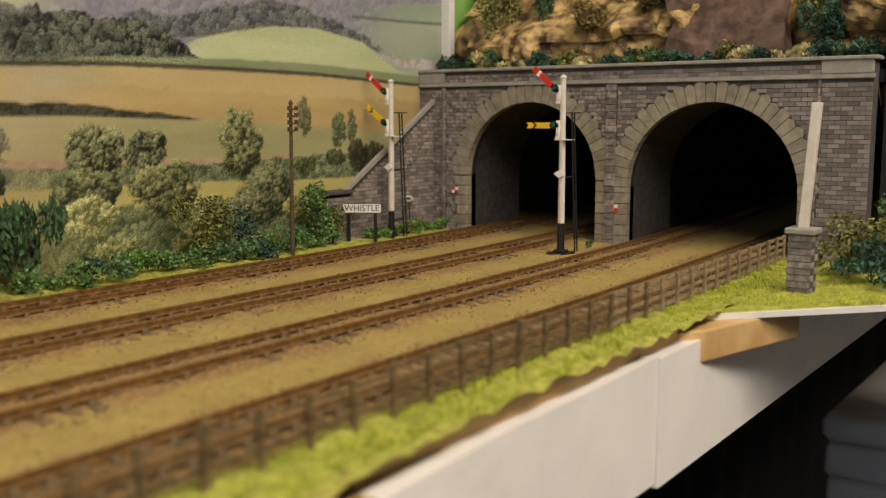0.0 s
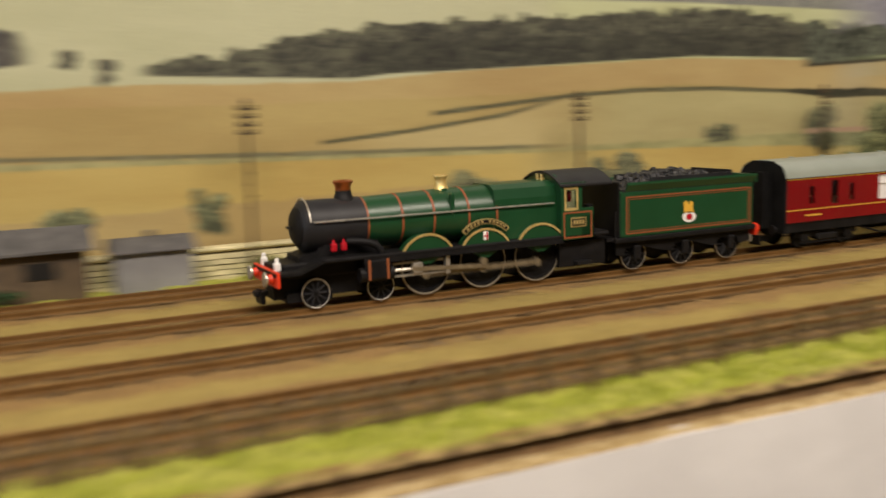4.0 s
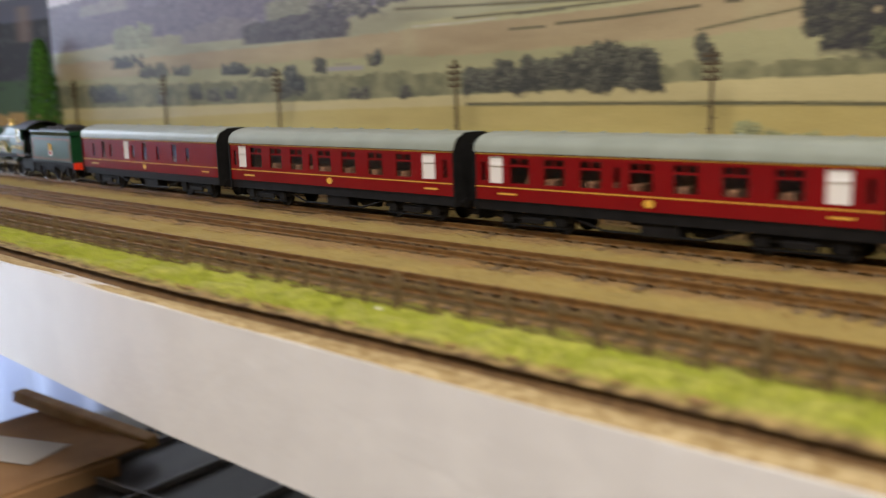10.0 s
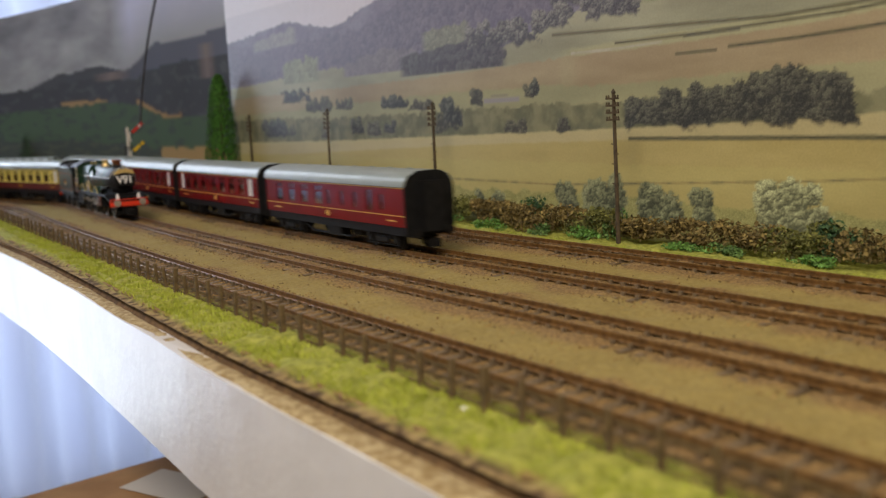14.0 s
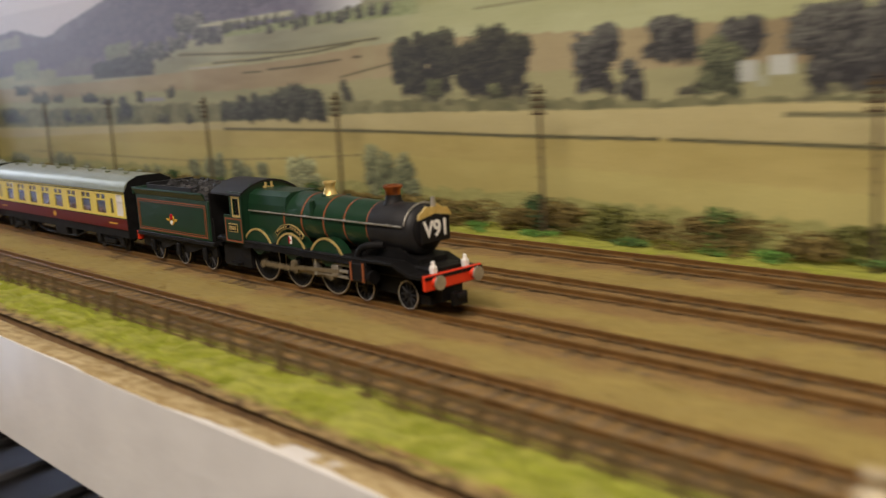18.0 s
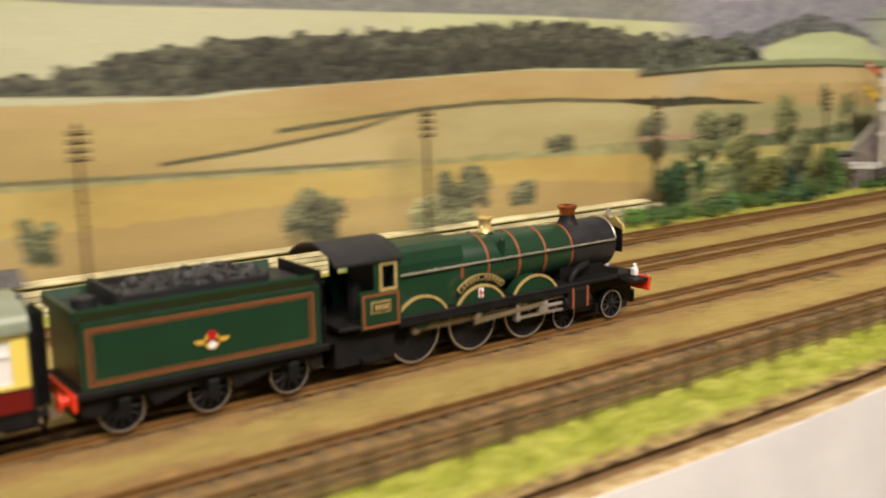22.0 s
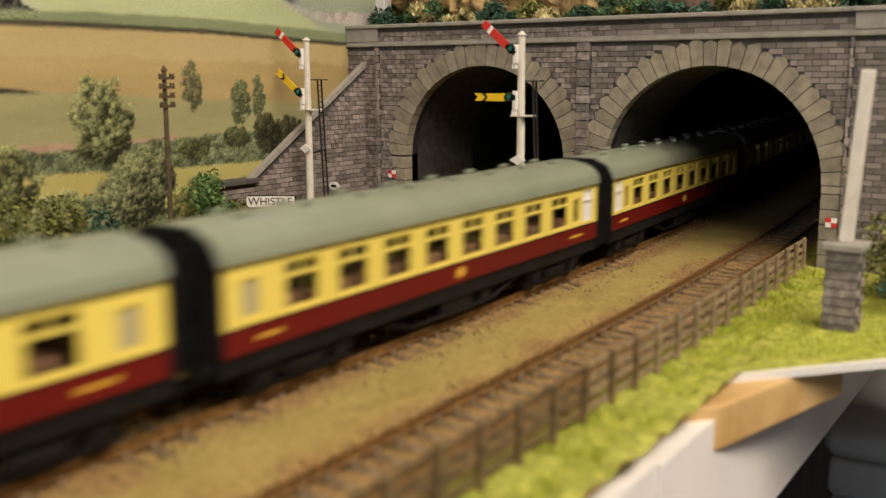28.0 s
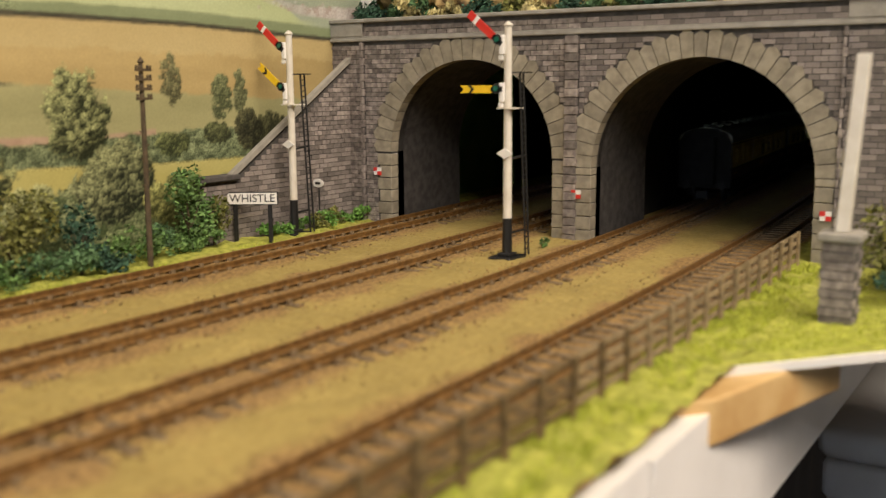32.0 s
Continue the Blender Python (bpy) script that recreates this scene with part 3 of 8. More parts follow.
# woods, strips of field and a line of trees on the slope to the left
between([(-1.03, .134), (-.97, .142), (-.905, .137)], [(-1.03, .118), (-.905, .117)], (138, 138, 110), (176, 174, 136), .006, x0=-1.03, x1=-.94, leafy=.1)
between([(-1.1, .164), (-1.05, .17), (-.99, .172)], [(-1.1, .156), (-.99, .157)], (148, 140, 140), (178, 168, 160), .003, x0=-1.1, x1=-.985, leafy=.1)
between([(-.76, .146), (-.7, .149)], [(-.76, .129), (-.7, .128)], (128, 128, 108), (158, 156, 126), .002, x0=-.765, x1=-.69)
between([(-.8, .128), (-.74, .132), (-.7, .135), (-.65, .131)], [(-.8, .1125), (-.65, .1125)], (84, 78, 84), (116, 110, 110), .002, x0=-.8, x1=-.648)
for b in ((-.7, -.606, .1268, .1478), (-.607, -.54, .146, .168), (-.617, -.576, .133, .1508), (-.57, -.514, .1358, .1573)):
    tree(*b, (92, 87, 90), (136, 131, 118), 18)
between([(-.554, .1545), (-.5, .1555), (-.416, .156)], [(-.554, .1525), (-.5, .151), (-.416, .1515)], (196, 186, 150), (210, 200, 164), .0006, x0=-.56, x1=-.4)
between([(-.514, .1455), (-.457, .1475), (-.4, .149), (-.315, .1515)], [(-.514, .141), (-.4, .1416), (-.315, .1413)], (150, 154, 104), (176, 178, 126), .0006, x0=-.52, x1=-.25)
for tx, tz in ((-.51, .1500), (-.501, .1512), (-.488, .1512), (-.475, .1512), (-.462, .1512), (-.448, .1518), (-.442, .1456), (-.432, .1524), (-.422, .1490), (-.409, .1498), (-.403, .1458), (-.391, .1476), (-.372, .1476), (-.359, .1488), (-.346, .1465), (-.336, .1490), (-.321, .1482), (-.306, .1495), (-.29, .1488)):
    tree(tx - .0055, tx + .0055, tz - .0062, tz + .0052, (82, 78, 72), (124, 120, 98), 6)
hedge([(-.581, .1158), (-.542, .1155), (-.5, .1166)], .0014, (190, 176, 150), (204, 190, 166), 0)
hedge([(-.484, .1184), (-.443, .1188)], .0018, (96, 90, 78), gaps=0)
hedge([(-.49, .1086), (-.459, .1086)], .0016, (80, 74, 58), gaps=0)
hedge([(-.451, .1098), (-.404, .1108), (-.375, .1121), (-.348, .1136)], .0018, (80, 74, 58), gaps=.35)
hedge([(-.332, .1148), (-.322, .1146)], .002, (80, 74, 58), gaps=0)
for b in ((-1.036, -.968, .0985, .113), (-.832, -.785, .0873, .1), (-1.088, -1.027, .0637, .085), (-.888, -.861, .065, .082), (-.833, -.807, .0655, .078), (-.74, -.707, .0698, .094), (-.626, -.616, .09, .1015)):
    tree(*b, (66, 64, 62), (102, 98, 86), 9)
# nearer bushes along the foot of the sheet
SAGE, SAGE2 = (84, 84, 56), (142, 138, 96)
for b in ((-.573, -.532, .004, .0365), (-.522, -.484, .004, .035), (-.48, -.46, .008, .031), (-1.08, -1.01, -.002, .028), (-.95, -.87, 0, .03), (-.7, -.66, 0, .022), (-.86, -.8, 0, .02), (-.6, -.575, .006, .034), (-.33, -.268, .006, .0475), (.333, .349, .0188, .035), (.779, .805, .02, .041), (.856, .875, .018, .0445), (1.015, 1.038, .01, .041)):
    tree(*b, SAGE, SAGE2, 10)
for b in ((-.432, -.387, .006, .0386), (.427, .482, .006, .0345), (1.09, 1.149, .01, .036), (1.358, 1.395, .012, .0373)):
    tree(*b, (120, 116, 74), (178, 172, 120), 14)
for b in ((.629, .69, .012, .062), (.675, .74, .012, .058), (1.003, 1.041, .014, .044), (1.112, 1.157, .022, .051), (1.173, 1.198, .018, .0365), (1.207, 1.234, .052, .067), (1.301, 1.333, .044, .0758)):
    tree(*b, (74, 72, 56), (132, 126, 88), 14)
patch(-.2345, -.2335, .066, .0945, (170, 166, 160)); patch(-.082, -.0812, .078, .1, (170, 166, 160)); patch(-.1455, -.1445, .08, .1, (168, 164, 158)); patch(-.4575, -.4567, .066, .08, (150, 146, 140))
# far hills, woods and fields of the last stretch before the tunnel
FAR = 1.315
below([(1.3, .3), (1.7, .3)], (172, 160, 176), (196, 186, 196), x0=FAR)
between([(1.33, .165), (1.42, .16), (1.5, .172), (1.6, .168), (1.7, .175)], [(1.3, .12), (1.7, .12)], (132, 124, 138), (162, 154, 160), .003, x0=FAR, leafy=.2)
below([(1.585, .155), (1.62, .159), (1.7, .168)], (150, 158, 132), (166, 172, 144), .0006, x0=1.575)
hedge([(1.59, .1485), (1.65, .1495), (1.7, .1515)], .0022, (96, 100, 92), (116, 118, 106), 0)
below([(1.585, .147), (1.62, .148), (1.7, .15)], (160, 162, 136), (174, 174, 148), .0006, x0=1.575)
between([(1.4, .137), (1.438, .1357), (1.476, .1454), (1.513, .1523), (1.544, .1498), (1.577, .1434), (1.605, .136), (1.622, .127)], [(1.4, .12), (1.437, .124), (1.494, .1316), (1.543, .138), (1.588, .134), (1.622, .125)], (72, 70, 78), (134, 132, 124), .003, x0=1.4, x1=1.628, leafy=.7)
below([(1.43, .1155), (1.4528, .1242), (1.4753, .1296), (1.5128, .1362), (1.5541, .1378), (1.5999, .1318), (1.6249, .1214), (1.64, .114)], (180, 182, 126), (200, 200, 146), .0006, x0=1.43, x1=1.66)
hedge([(1.455, .1262), (1.476, .131), (1.51, .1374)], .0012, (110, 104, 80), gaps=.1)
between([(1.586, .132), (1.61, .127), (1.64, .122), (1.7, .124)], [(1.586, .131), (1.61, .1225), (1.64, .117), (1.7, .115)], (178, 152, 142), (206, 190, 182), .001, x0=1.586, leafy=.3)
for i in range(12):
    patch(1.604 + i * .006, 1.6075 + i * .006, .1185 + (i * 7 % 4) * .0016, .1205 + (i * 7 % 4) * .0016, (206, 196, 190), (176, 130, 118))
between([(1.3, .134), (1.333, .1291), (1.3509, .132), (1.3795, .1323), (1.4073, .1317), (1.4334, .1254), (1.4533, .116), (1.458, .112)], [(1.3, .104), (1.4, .108), (1.46, .11)], (34, 35, 33), (122, 122, 102), .004, x0=FAR - .02, x1=1.464, leafy=1)
below([(1.3, .107), (1.3318, .1085), (1.3956, .1118), (1.4748, .1143), (1.5481, .1148), (1.6379, .1118), (1.7, .109)], (128, 134, 94), (148, 152, 108), .0005, x0=FAR)
STRIP = [(1.3, .1035), (1.3316, .1051), (1.3953, .1078), (1.4746, .1084), (1.5534, .108), (1.6379, .105), (1.7, .103)]
below(STRIP, (192, 158, 96), (204, 172, 112), .0005, x0=FAR)
hedge(STRIP, .0024, (54, 48, 40), (86, 78, 60), .36)
below([(1.3, .094), (1.42, .096), (1.52, .094), (1.7, .091)], (178, 144, 84), (202, 166, 102), .003, x0=FAR)
below([(1.3, .083), (1.37, .081), (1.46, .0785), (1.53, .0745), (1.6, .0705), (1.7, .067)], (160, 148, 96), (184, 168, 112), .0012, x0=FAR)
between([(1.27, .0872), (1.33, .0868), (1.367, .0862), (1.41, .0832), (1.456, .0786)], [(1.27, .0860), (1.33, .0797), (1.367, .0802), (1.41, .0790), (1.456, .0778)], (50, 47, 38), (88, 82, 62), .0008, x0=1.275, x1=1.458, leafy=.8)
hedge([(1.3, .0565), (1.3655, .0562), (1.43, .0544), (1.5, .053), (1.53, .0545)], .0034, (176, 132, 106), (190, 150, 120), 0)
between([(1.3, .0552), (1.359, .0543), (1.4726, .0528), (1.5307, .0546), (1.59, .0552), (1.66, .053)], [(1.3, .0434), (1.36, .0425), (1.47, .0405), (1.536, .0384), (1.6, .0377), (1.69, .036)], (74, 80, 52), (142, 146, 100), .0016, x0=1.3, leafy=1)
below([(1.3, .0454), (1.36, .0435), (1.47, .0415), (1.536, .0392), (1.6, .0385), (1.69, .037)], (188, 166, 82), (206, 186, 104), .0008, x0=1.3)
between([(1.3, .034), (1.36, .0336), (1.45, .031), (1.54, .0285), (1.69, .027)], [(1.3, -.01), (1.69, -.01)], (74, 82, 46), (146, 146, 96), .004, x0=1.3, leafy=1)
# shrubs and trees nearest the tunnel
for b, c1, c2, airy in (
        ((1.5324, 1.5489, .0665, .0937), (104, 100, 78), (144, 138, 106), .22),
        ((1.5654, 1.5834, .0585, .0841), (92, 98, 74), (142, 146, 112), .1),
        ((1.5822, 1.5942, .062, .0869), (104, 106, 82), (142, 142, 112), .15),
        ((1.598, 1.632, .0425, .064), (70, 70, 54), (112, 110, 82), .05),
        ((1.5605, 1.5807, .0465, .0595), (58, 62, 44), (104, 108, 76), 0),
        ((1.5836, 1.6062, .0416, .0656), (50, 50, 40), (92, 90, 68), 0),
        ((1.5279, 1.552, .0415, .056), (66, 74, 48), (136, 142, 96), 0),
        ((1.6, 1.66, .036, .05), (80, 84, 54), (140, 142, 96), 0),
        ((1.312, 1.331, .035, .058), (52, 56, 44), (96, 100, 74), 0),
        ((1.466, 1.504, .041, .0892), (50, 56, 36), (172, 174, 128), 0),
        ((1.3605, 1.405, .047, .079), (38, 42, 32), (172, 174, 138), 0),
        ((1.3965, 1.431, .049, .0748), (38, 42, 34), (166, 168, 138), 0),
        ((1.3545, 1.402, .027, .0545), (48, 54, 38), (152, 154, 116), 0),
        ((1.399, 1.453, .022, .0562), (50, 56, 36), (164, 164, 116), 0),
        ((1.48, 1.53, .011, .0532), (44, 50, 38), (160, 162, 126), 0),
        ((1.357, 1.395, .013, .0385), (122, 124, 78), (220, 214, 162), 0),
        ((1.4435, 1.4725, .010, .035), (118, 120, 84), (190, 188, 142), .02),
        ((1.375, 1.41, -.002, .018), (96, 100, 60), (190, 186, 130), 0),
        ((1.43, 1.46, -.002, .016), (96, 100, 60), (190, 186, 130), 0),
        ((1.52, 1.556, .006, .034), (100, 100, 56), (184, 180, 112), 0)):
    crown(*b, c1, c2, airy)
# lilac haze over the distant hills at the left
HAZE = (np.clip((-.25 - PX) / .6, 0, 1) * np.clip((PZ - .095) / .05, 0, 1))[..., None]
PAPER[:] = PAPER * (1 + HAZE * np.array((.13, .0, .10)))
PAPER[:] = PAPER * (1 - HAZE * .18) + lin((168, 158, 178)) * HAZE * .18 * (PZ < .2)[..., None] + PAPER * HAZE * .18 * (PZ >= .2)[..., None]

nz, nx = PX.shape
me = bpy.data.meshes.new("backdrop")
verts = np.stack([PX, np.full_like(PX, BACK), PZ], -1).reshape(-1, 3)
idx = np.arange(nz * nx).reshape(nz, nx)
quads = np.stack([idx[:-1, :-1], idx[:-1, 1:], idx[1:, 1:], idx[1:, :-1]], -1).reshape(-1)
me.vertices.add(len(verts))
me.vertices.foreach_set("co", verts.ravel())
me.loops.add(len(quads))
me.loops.foreach_set("vertex_index", quads)
me.polygons.add(len(quads) // 4)
me.polygons.foreach_set("loop_start", np.arange(0, len(quads), 4))
me.update(calc_edges=True)
att = me.color_attributes.new("print", "FLOAT_COLOR", "POINT")
grey = PAPER @ np.array((.3, .6, .1))
PRINT = np.clip((PAPER * .86 + grey[..., None] * .14) * np.array((.868, .975, .97)) * (1 + (N_HI[..., None] - .5) * .06), 0, 1)
att.data.foreach_set("color", np.concatenate([PRINT.reshape(-1, 3), np.clip(LEAFY, 0, 1).reshape(-1, 1)], 1).ravel())
m_print = bpy.data.materials.new("printed_paper")
m_print.use_nodes = True
nt = m_print.node_tree
bs = nt.nodes["Principled BSDF"]
bs.inputs["Roughness"].default_value = 0.5
bs.inputs["Specular IOR Level"].default_value = 0.3
at = nt.nodes.new("ShaderNodeAttribute")
at.attribute_name = "print"
tc = nt.nodes.new("ShaderNodeTexCoord")
nn = nt.nodes.new("ShaderNodeTexNoise")
nn.inputs["Scale"].default_value = 700
nn.inputs["Detail"].default_value = 3
nt.links.new(tc.outputs["Object"], nn.inputs["Vector"])
mr = nt.nodes.new("ShaderNodeMapRange")
mr.inputs["From Min"].default_value, mr.inputs["From Max"].default_value = 0.3, 0.7
mr.inputs["To Min"].default_value, mr.inputs["To Max"].default_value = 0.95, 1.05
nt.links.new(nn.outputs["Fac"], mr.inputs["Value"])
vm = nt.nodes.new("ShaderNodeVectorMath")
vm.operation = "SCALE"
nt.links.new(at.outputs["Color"], vm.inputs[0])
nt.links.new(mr.outputs[0], vm.inputs["Scale"])
# fine leaves where the photograph shows foliage
nl = nt.nodes.new("ShaderNodeTexNoise")
nl.inputs["Scale"].default_value, nl.inputs["Detail"].default_value, nl.inputs["Roughness"].default_value = 850, 4, .65
nt.links.new(tc.outputs["Object"], nl.inputs["Vector"])
ml = nt.nodes.new("ShaderNodeMapRange")
ml.inputs["From Min"].default_value, ml.inputs["From Max"].default_value = 0.36, 0.64
ml.inputs["To Min"].default_value, ml.inputs["To Max"].default_value = 0.5, 1.5
nt.links.new(nl.outputs["Fac"], ml.inputs["Value"])
vl = nt.nodes.new("ShaderNodeVectorMath")
vl.operation = "SCALE"
nt.links.new(vm.outputs[0], vl.inputs[0])
nt.links.new(ml.outputs[0], vl.inputs["Scale"])
lf = nt.nodes.new("ShaderNodeMix")
lf.data_type = "RGBA"
nt.links.new(at.outputs["Alpha"], lf.inputs["Factor"])
nt.links.new(vm.outputs[0], lf.inputs["A"])
nt.links.new(vl.outputs[0], lf.inputs["B"])
nt.links.new(lf.outputs["Result"], bs.inputs["Base Color"])
me.materials.append(m_print)
tagged(new("backdrop", me), "printed photograph of rolling farmland, woods and hedges", "backdrop", kind="structure")


# ---------- track plan: straight along the shelf, a loop off the left end, a tunnel on the right ----------
LOOP_X, LOOP_R = -1.22, 0.55


def on_track(k, s, z=0.0):
    """Pose at distance s along track k: along x on the shelf, round the loop beyond its left end."""
    if s >= LOOP_X:
        return pose(s, TRACK_Y[k] + bend(s), z, 0, 0, math.degrees(heading(s)))
    y0, h0 = TRACK_Y[k] + bend(LOOP_X), heading(LOOP_X)
    r = LOOP_R + TRACK_Y[k]
    a = min((LOOP_X - s) / r, math.pi / 2)
    rest = (LOOP_X - s) - a * r
    cx, cy = LOOP_X, y0 - r
    x, y = cx - r * math.sin(a), cy + r * math.cos(a) - rest
    return pose(x, y, z, 0, 0, math.degrees(a + h0 * (1 - min(a, 1))))


def seeded(n):
    return random.Random(n)


def pydata(name, verts, faces, mat, parent=None):
    me = bpy.data.meshes.new(name)
    me.from_pydata(verts, [], faces)
    me.materials.append(mat)
    ob = new(name, me)
    if parent:
        ob.parent = parent
    return ob


BOXF = ((0, 1, 3, 2), (4, 6, 7, 5), (0, 4, 5, 1), (2, 3, 7, 6), (0, 2, 6, 4), (1, 5, 7, 3))


def box_verts(m, hx, hy, z0, z1):
    return [tuple(m @ Vector((x, y, z))) for x in (-hx, hx) for y in (-hy, hy) for z in (z0, z1)]


S_LIST = [-5.2 + i * 0.04 for i in range(int((3.9 + 5.2) / 0.04))]
sleeper_me = None
for k in range(4):
    tr = thing("railway_track", "rusty model railway track on brown ballast", "track", "four parallel tracks", "structure")
    for side in (-1, 1):
        v, f = [], []
        for s in S_LIST:
            m = on_track(k, s)
            for dy, z in ((-0.0005, 0), (0.0005, 0), (0.0005, -0.0009), (0.0002, -0.0011), (0.0002, -0.0022), (0.001, -0.0027), (-0.001, -0.0027), (-0.0002, -0.0022), (-0.0002, -0.0011), (-0.0005, -0.0009)):
                v.append(tuple(m @ Vector((0, side * 0.00875 + dy, z))))
        for i in range(len(S_LIST) - 1):
            for j in range(10):
                f.append((i * 10 + j, i * 10 + (j + 1) % 10, (i + 1) * 10 + (j + 1) % 10, (i + 1) * 10 + j))
        pydata("rail", v, f, m_rail, tr)
    # sleepers: single ones on the nearest track, joined elsewhere
    v, f = [], []
    s = -5.2
    r = seeded(k)
    while s < 3.8:
        m = on_track(k, s) @ pose(0, r.uniform(-.0004, .0004), 0, 0, 0, r.uniform(-1.2, 1.2))
        if (k == 0 and -0.75 < s < 1.45) or (k and -.45 < s < 1.62):
            if sleeper_me is None:
                bm = bmesh.new()
                box(bm, -.0017, .0017, -.0162, .0162, -.0056, -.0039)
                for sy in (-1, 1):
                    for q in (-.0021, .0008):
                        box(bm, -.0011, .0011, sy * .00875 + q, sy * .00875 + q + .0013, -.0039, -.0022)
                sleeper_me = mesh_of("sleeper", bm, m_sleeper)
            o = new("sleeper", sleeper_me)
            o.parent = tr
            o.matrix_basis = m
        else:
            n = len(v)
            v += box_verts(m, .0017, .0162, -.0056, -.0039)
            f += [tuple(n + i for i in q) for q in BOXF]
            for sy in (-1, 1):
                n = len(v)
                v += box_verts(m @ pose(0, sy * .00875, 0), .0009, .0016, -.0039, -.0022)
                f += [tuple(n + i for i in q) for q in BOXF]
        s += 0.0088
    tagged(pydata("sleepers", v, f, m_sleeper, tr), kind="stuff")

# ---------- scenic ground: scatter, ballast and grass on one sheet ----------
GSX = np.concatenate([np.arange(-1.9, -1.25, .02), np.arange(-1.25, 1.75, .003), np.arange(1.75, 3.95, .02)])
GSY = np.arange(-0.0525, 0.275, 0.003)
bnd = np.array([bend(x) for x in GSX])
gx, gy = np.meshgrid(GSX, GSY)
rg = np.random.RandomState(3)


def smooth_noise(shape, cell):
    a = rg.rand(shape[0] // cell + 3, shape[1] // cell + 3)
    iy, ix = np.arange(shape[0]) / cell, np.arange(shape[1]) / cell
    y0, x0 = iy.astype(int), ix.astype(int)
    fy, fx = (iy - y0)[:, None], (ix - x0)[None, :]
    fy, fx = fy * fy * (3 - 2 * fy), fx * fx * (3 - 2 * fx)
    return (a[y0][:, x0] * (1 - fx) + a[y0][:, x0 + 1] * fx) * (1 - fy) + (a[y0 + 1][:, x0] * (1 - fx) + a[y0 + 1][:, x0 + 1] * fx) * fy


n1, n2, n3 = smooth_noise(gx.shape, 2), smooth_noise(gx.shape, 5), smooth_noise(gx.shape, 14)
ly = gy - bnd[None, :]
d = np.min([np.abs(ly - ty) for ty in TRACK_Y], 0)
front_track = np.clip((.032 - ly) / .01, 0, 1)
ballast = np.clip((0.0215 + (n2 - .5) * .014 + (n3 - .5) * .010 - d) / 0.006, 0, 1)
front = np.clip((-0.0165 + (n2 - .5) * .006 - ly) / 0.004, 0, 1)
back = np.clip((ly - 0.2205 - (n2 - .5) * .006) / 0.004, 0, 1)
insets = np.array([inset(x) for x in GSX])[None, :]
edge = np.clip((-0.0468 + (n3 - .5) * .002 - gy) / 0.002, 0, 1) * np.clip((1.24 - gx) / .06, 0, 1)
z = -0.0042 + (n1 - .5) * .0012 + (n2 - .5) * .0012 - ballast * (.0002 * front_track - .0006 * (1 - front_track)) + front * ((n1 - .5) * .002 - .0008) + back * (n1 - .3) * .002 + edge * (n1 * .003 - .002)
dip = np.clip((-.0468 - gy) / .003, 0, 1) * np.clip((1.24 - gx) / .06, 0, 1)
z = z * (1 - dip) - (.0064 - n1 * .0004) * dip
lifts = np.array([lift(x) for x in GSX])[None, :]
v = np.stack([gx, gy + (lifts * .55 + insets) * np.clip((-.03 - gy) / .0168, 0, 1), z], -1).reshape(-1, 3)
ny, nx = gx.shape
idx = np.arange(ny * nx).reshape(ny, nx)
q = np.stack([idx[:-1, :-1], idx[:-1, 1:], idx[1:, 1:], idx[1:, :-1]], -1).reshape(-1)
me = bpy.data.meshes.new("ground")
me.vertices.add(len(v))
me.vertices.foreach_set("co", v.ravel())
me.loops.add(len(q))
me.loops.foreach_set("vertex_index", q)
me.polygons.add(len(q) // 4)
me.polygons.foreach_set("loop_start", np.arange(0, len(q), 4))
me.update(calc_edges=True)
att = me.color_attributes.new("cover", "FLOAT_COLOR", "POINT")
att.data.foreach_set("color", np.stack([ballast, np.clip(front + back, 0, 1), edge, np.ones_like(edge)], -1).ravel())
m_ground = bpy.data.materials.new("scenic_scatter")
m_ground.use_nodes = True
nt = m_ground.node_tree
bs = nt.nodes["Principled BSDF"]
bs.inputs["Roughness"].default_value = 0.9
tc, at = nt.nodes.new("ShaderNodeTexCoord"), nt.nodes.new("ShaderNodeAttribute")
at.attribute_name = "cover"
sp = nt.nodes.new("ShaderNodeSeparateColor")
nt.links.new(at.outputs["Color"], sp.inputs[0])


def grain(scale, a, b, lo=.35, hi=.65, detail=3):
    nn = nt.nodes.new("ShaderNodeTexNoise")
    nn.inputs["Scale"].default_value, nn.inputs["Detail"].default_value = scale, detail
    nt.links.new(tc.outputs["Object"], nn.inputs["Vector"])
    rp = nt.nodes.new("ShaderNodeValToRGB")
    rp.color_ramp.elements[0].position, rp.color_ramp.elements[1].position = lo, hi
    rp.color_ramp.elements[0].color, rp.color_ramp.elements[1].color = (*a, 1), (*b, 1)
    nt.links.new(nn.outputs["Fac"], rp.inputs[0])
    return rp.outputs[0], nn.outputs["Fac"]


def blend(fac, a, b):
    mx = nt.nodes.new("ShaderNodeMix")
    mx.data_type = "RGBA"
    nt.links.new(fac, mx.inputs["Factor"])
    nt.links.new(a, mx.inputs["A"])
    nt.links.new(b, mx.inputs["B"])
    return mx.outputs["Result"]


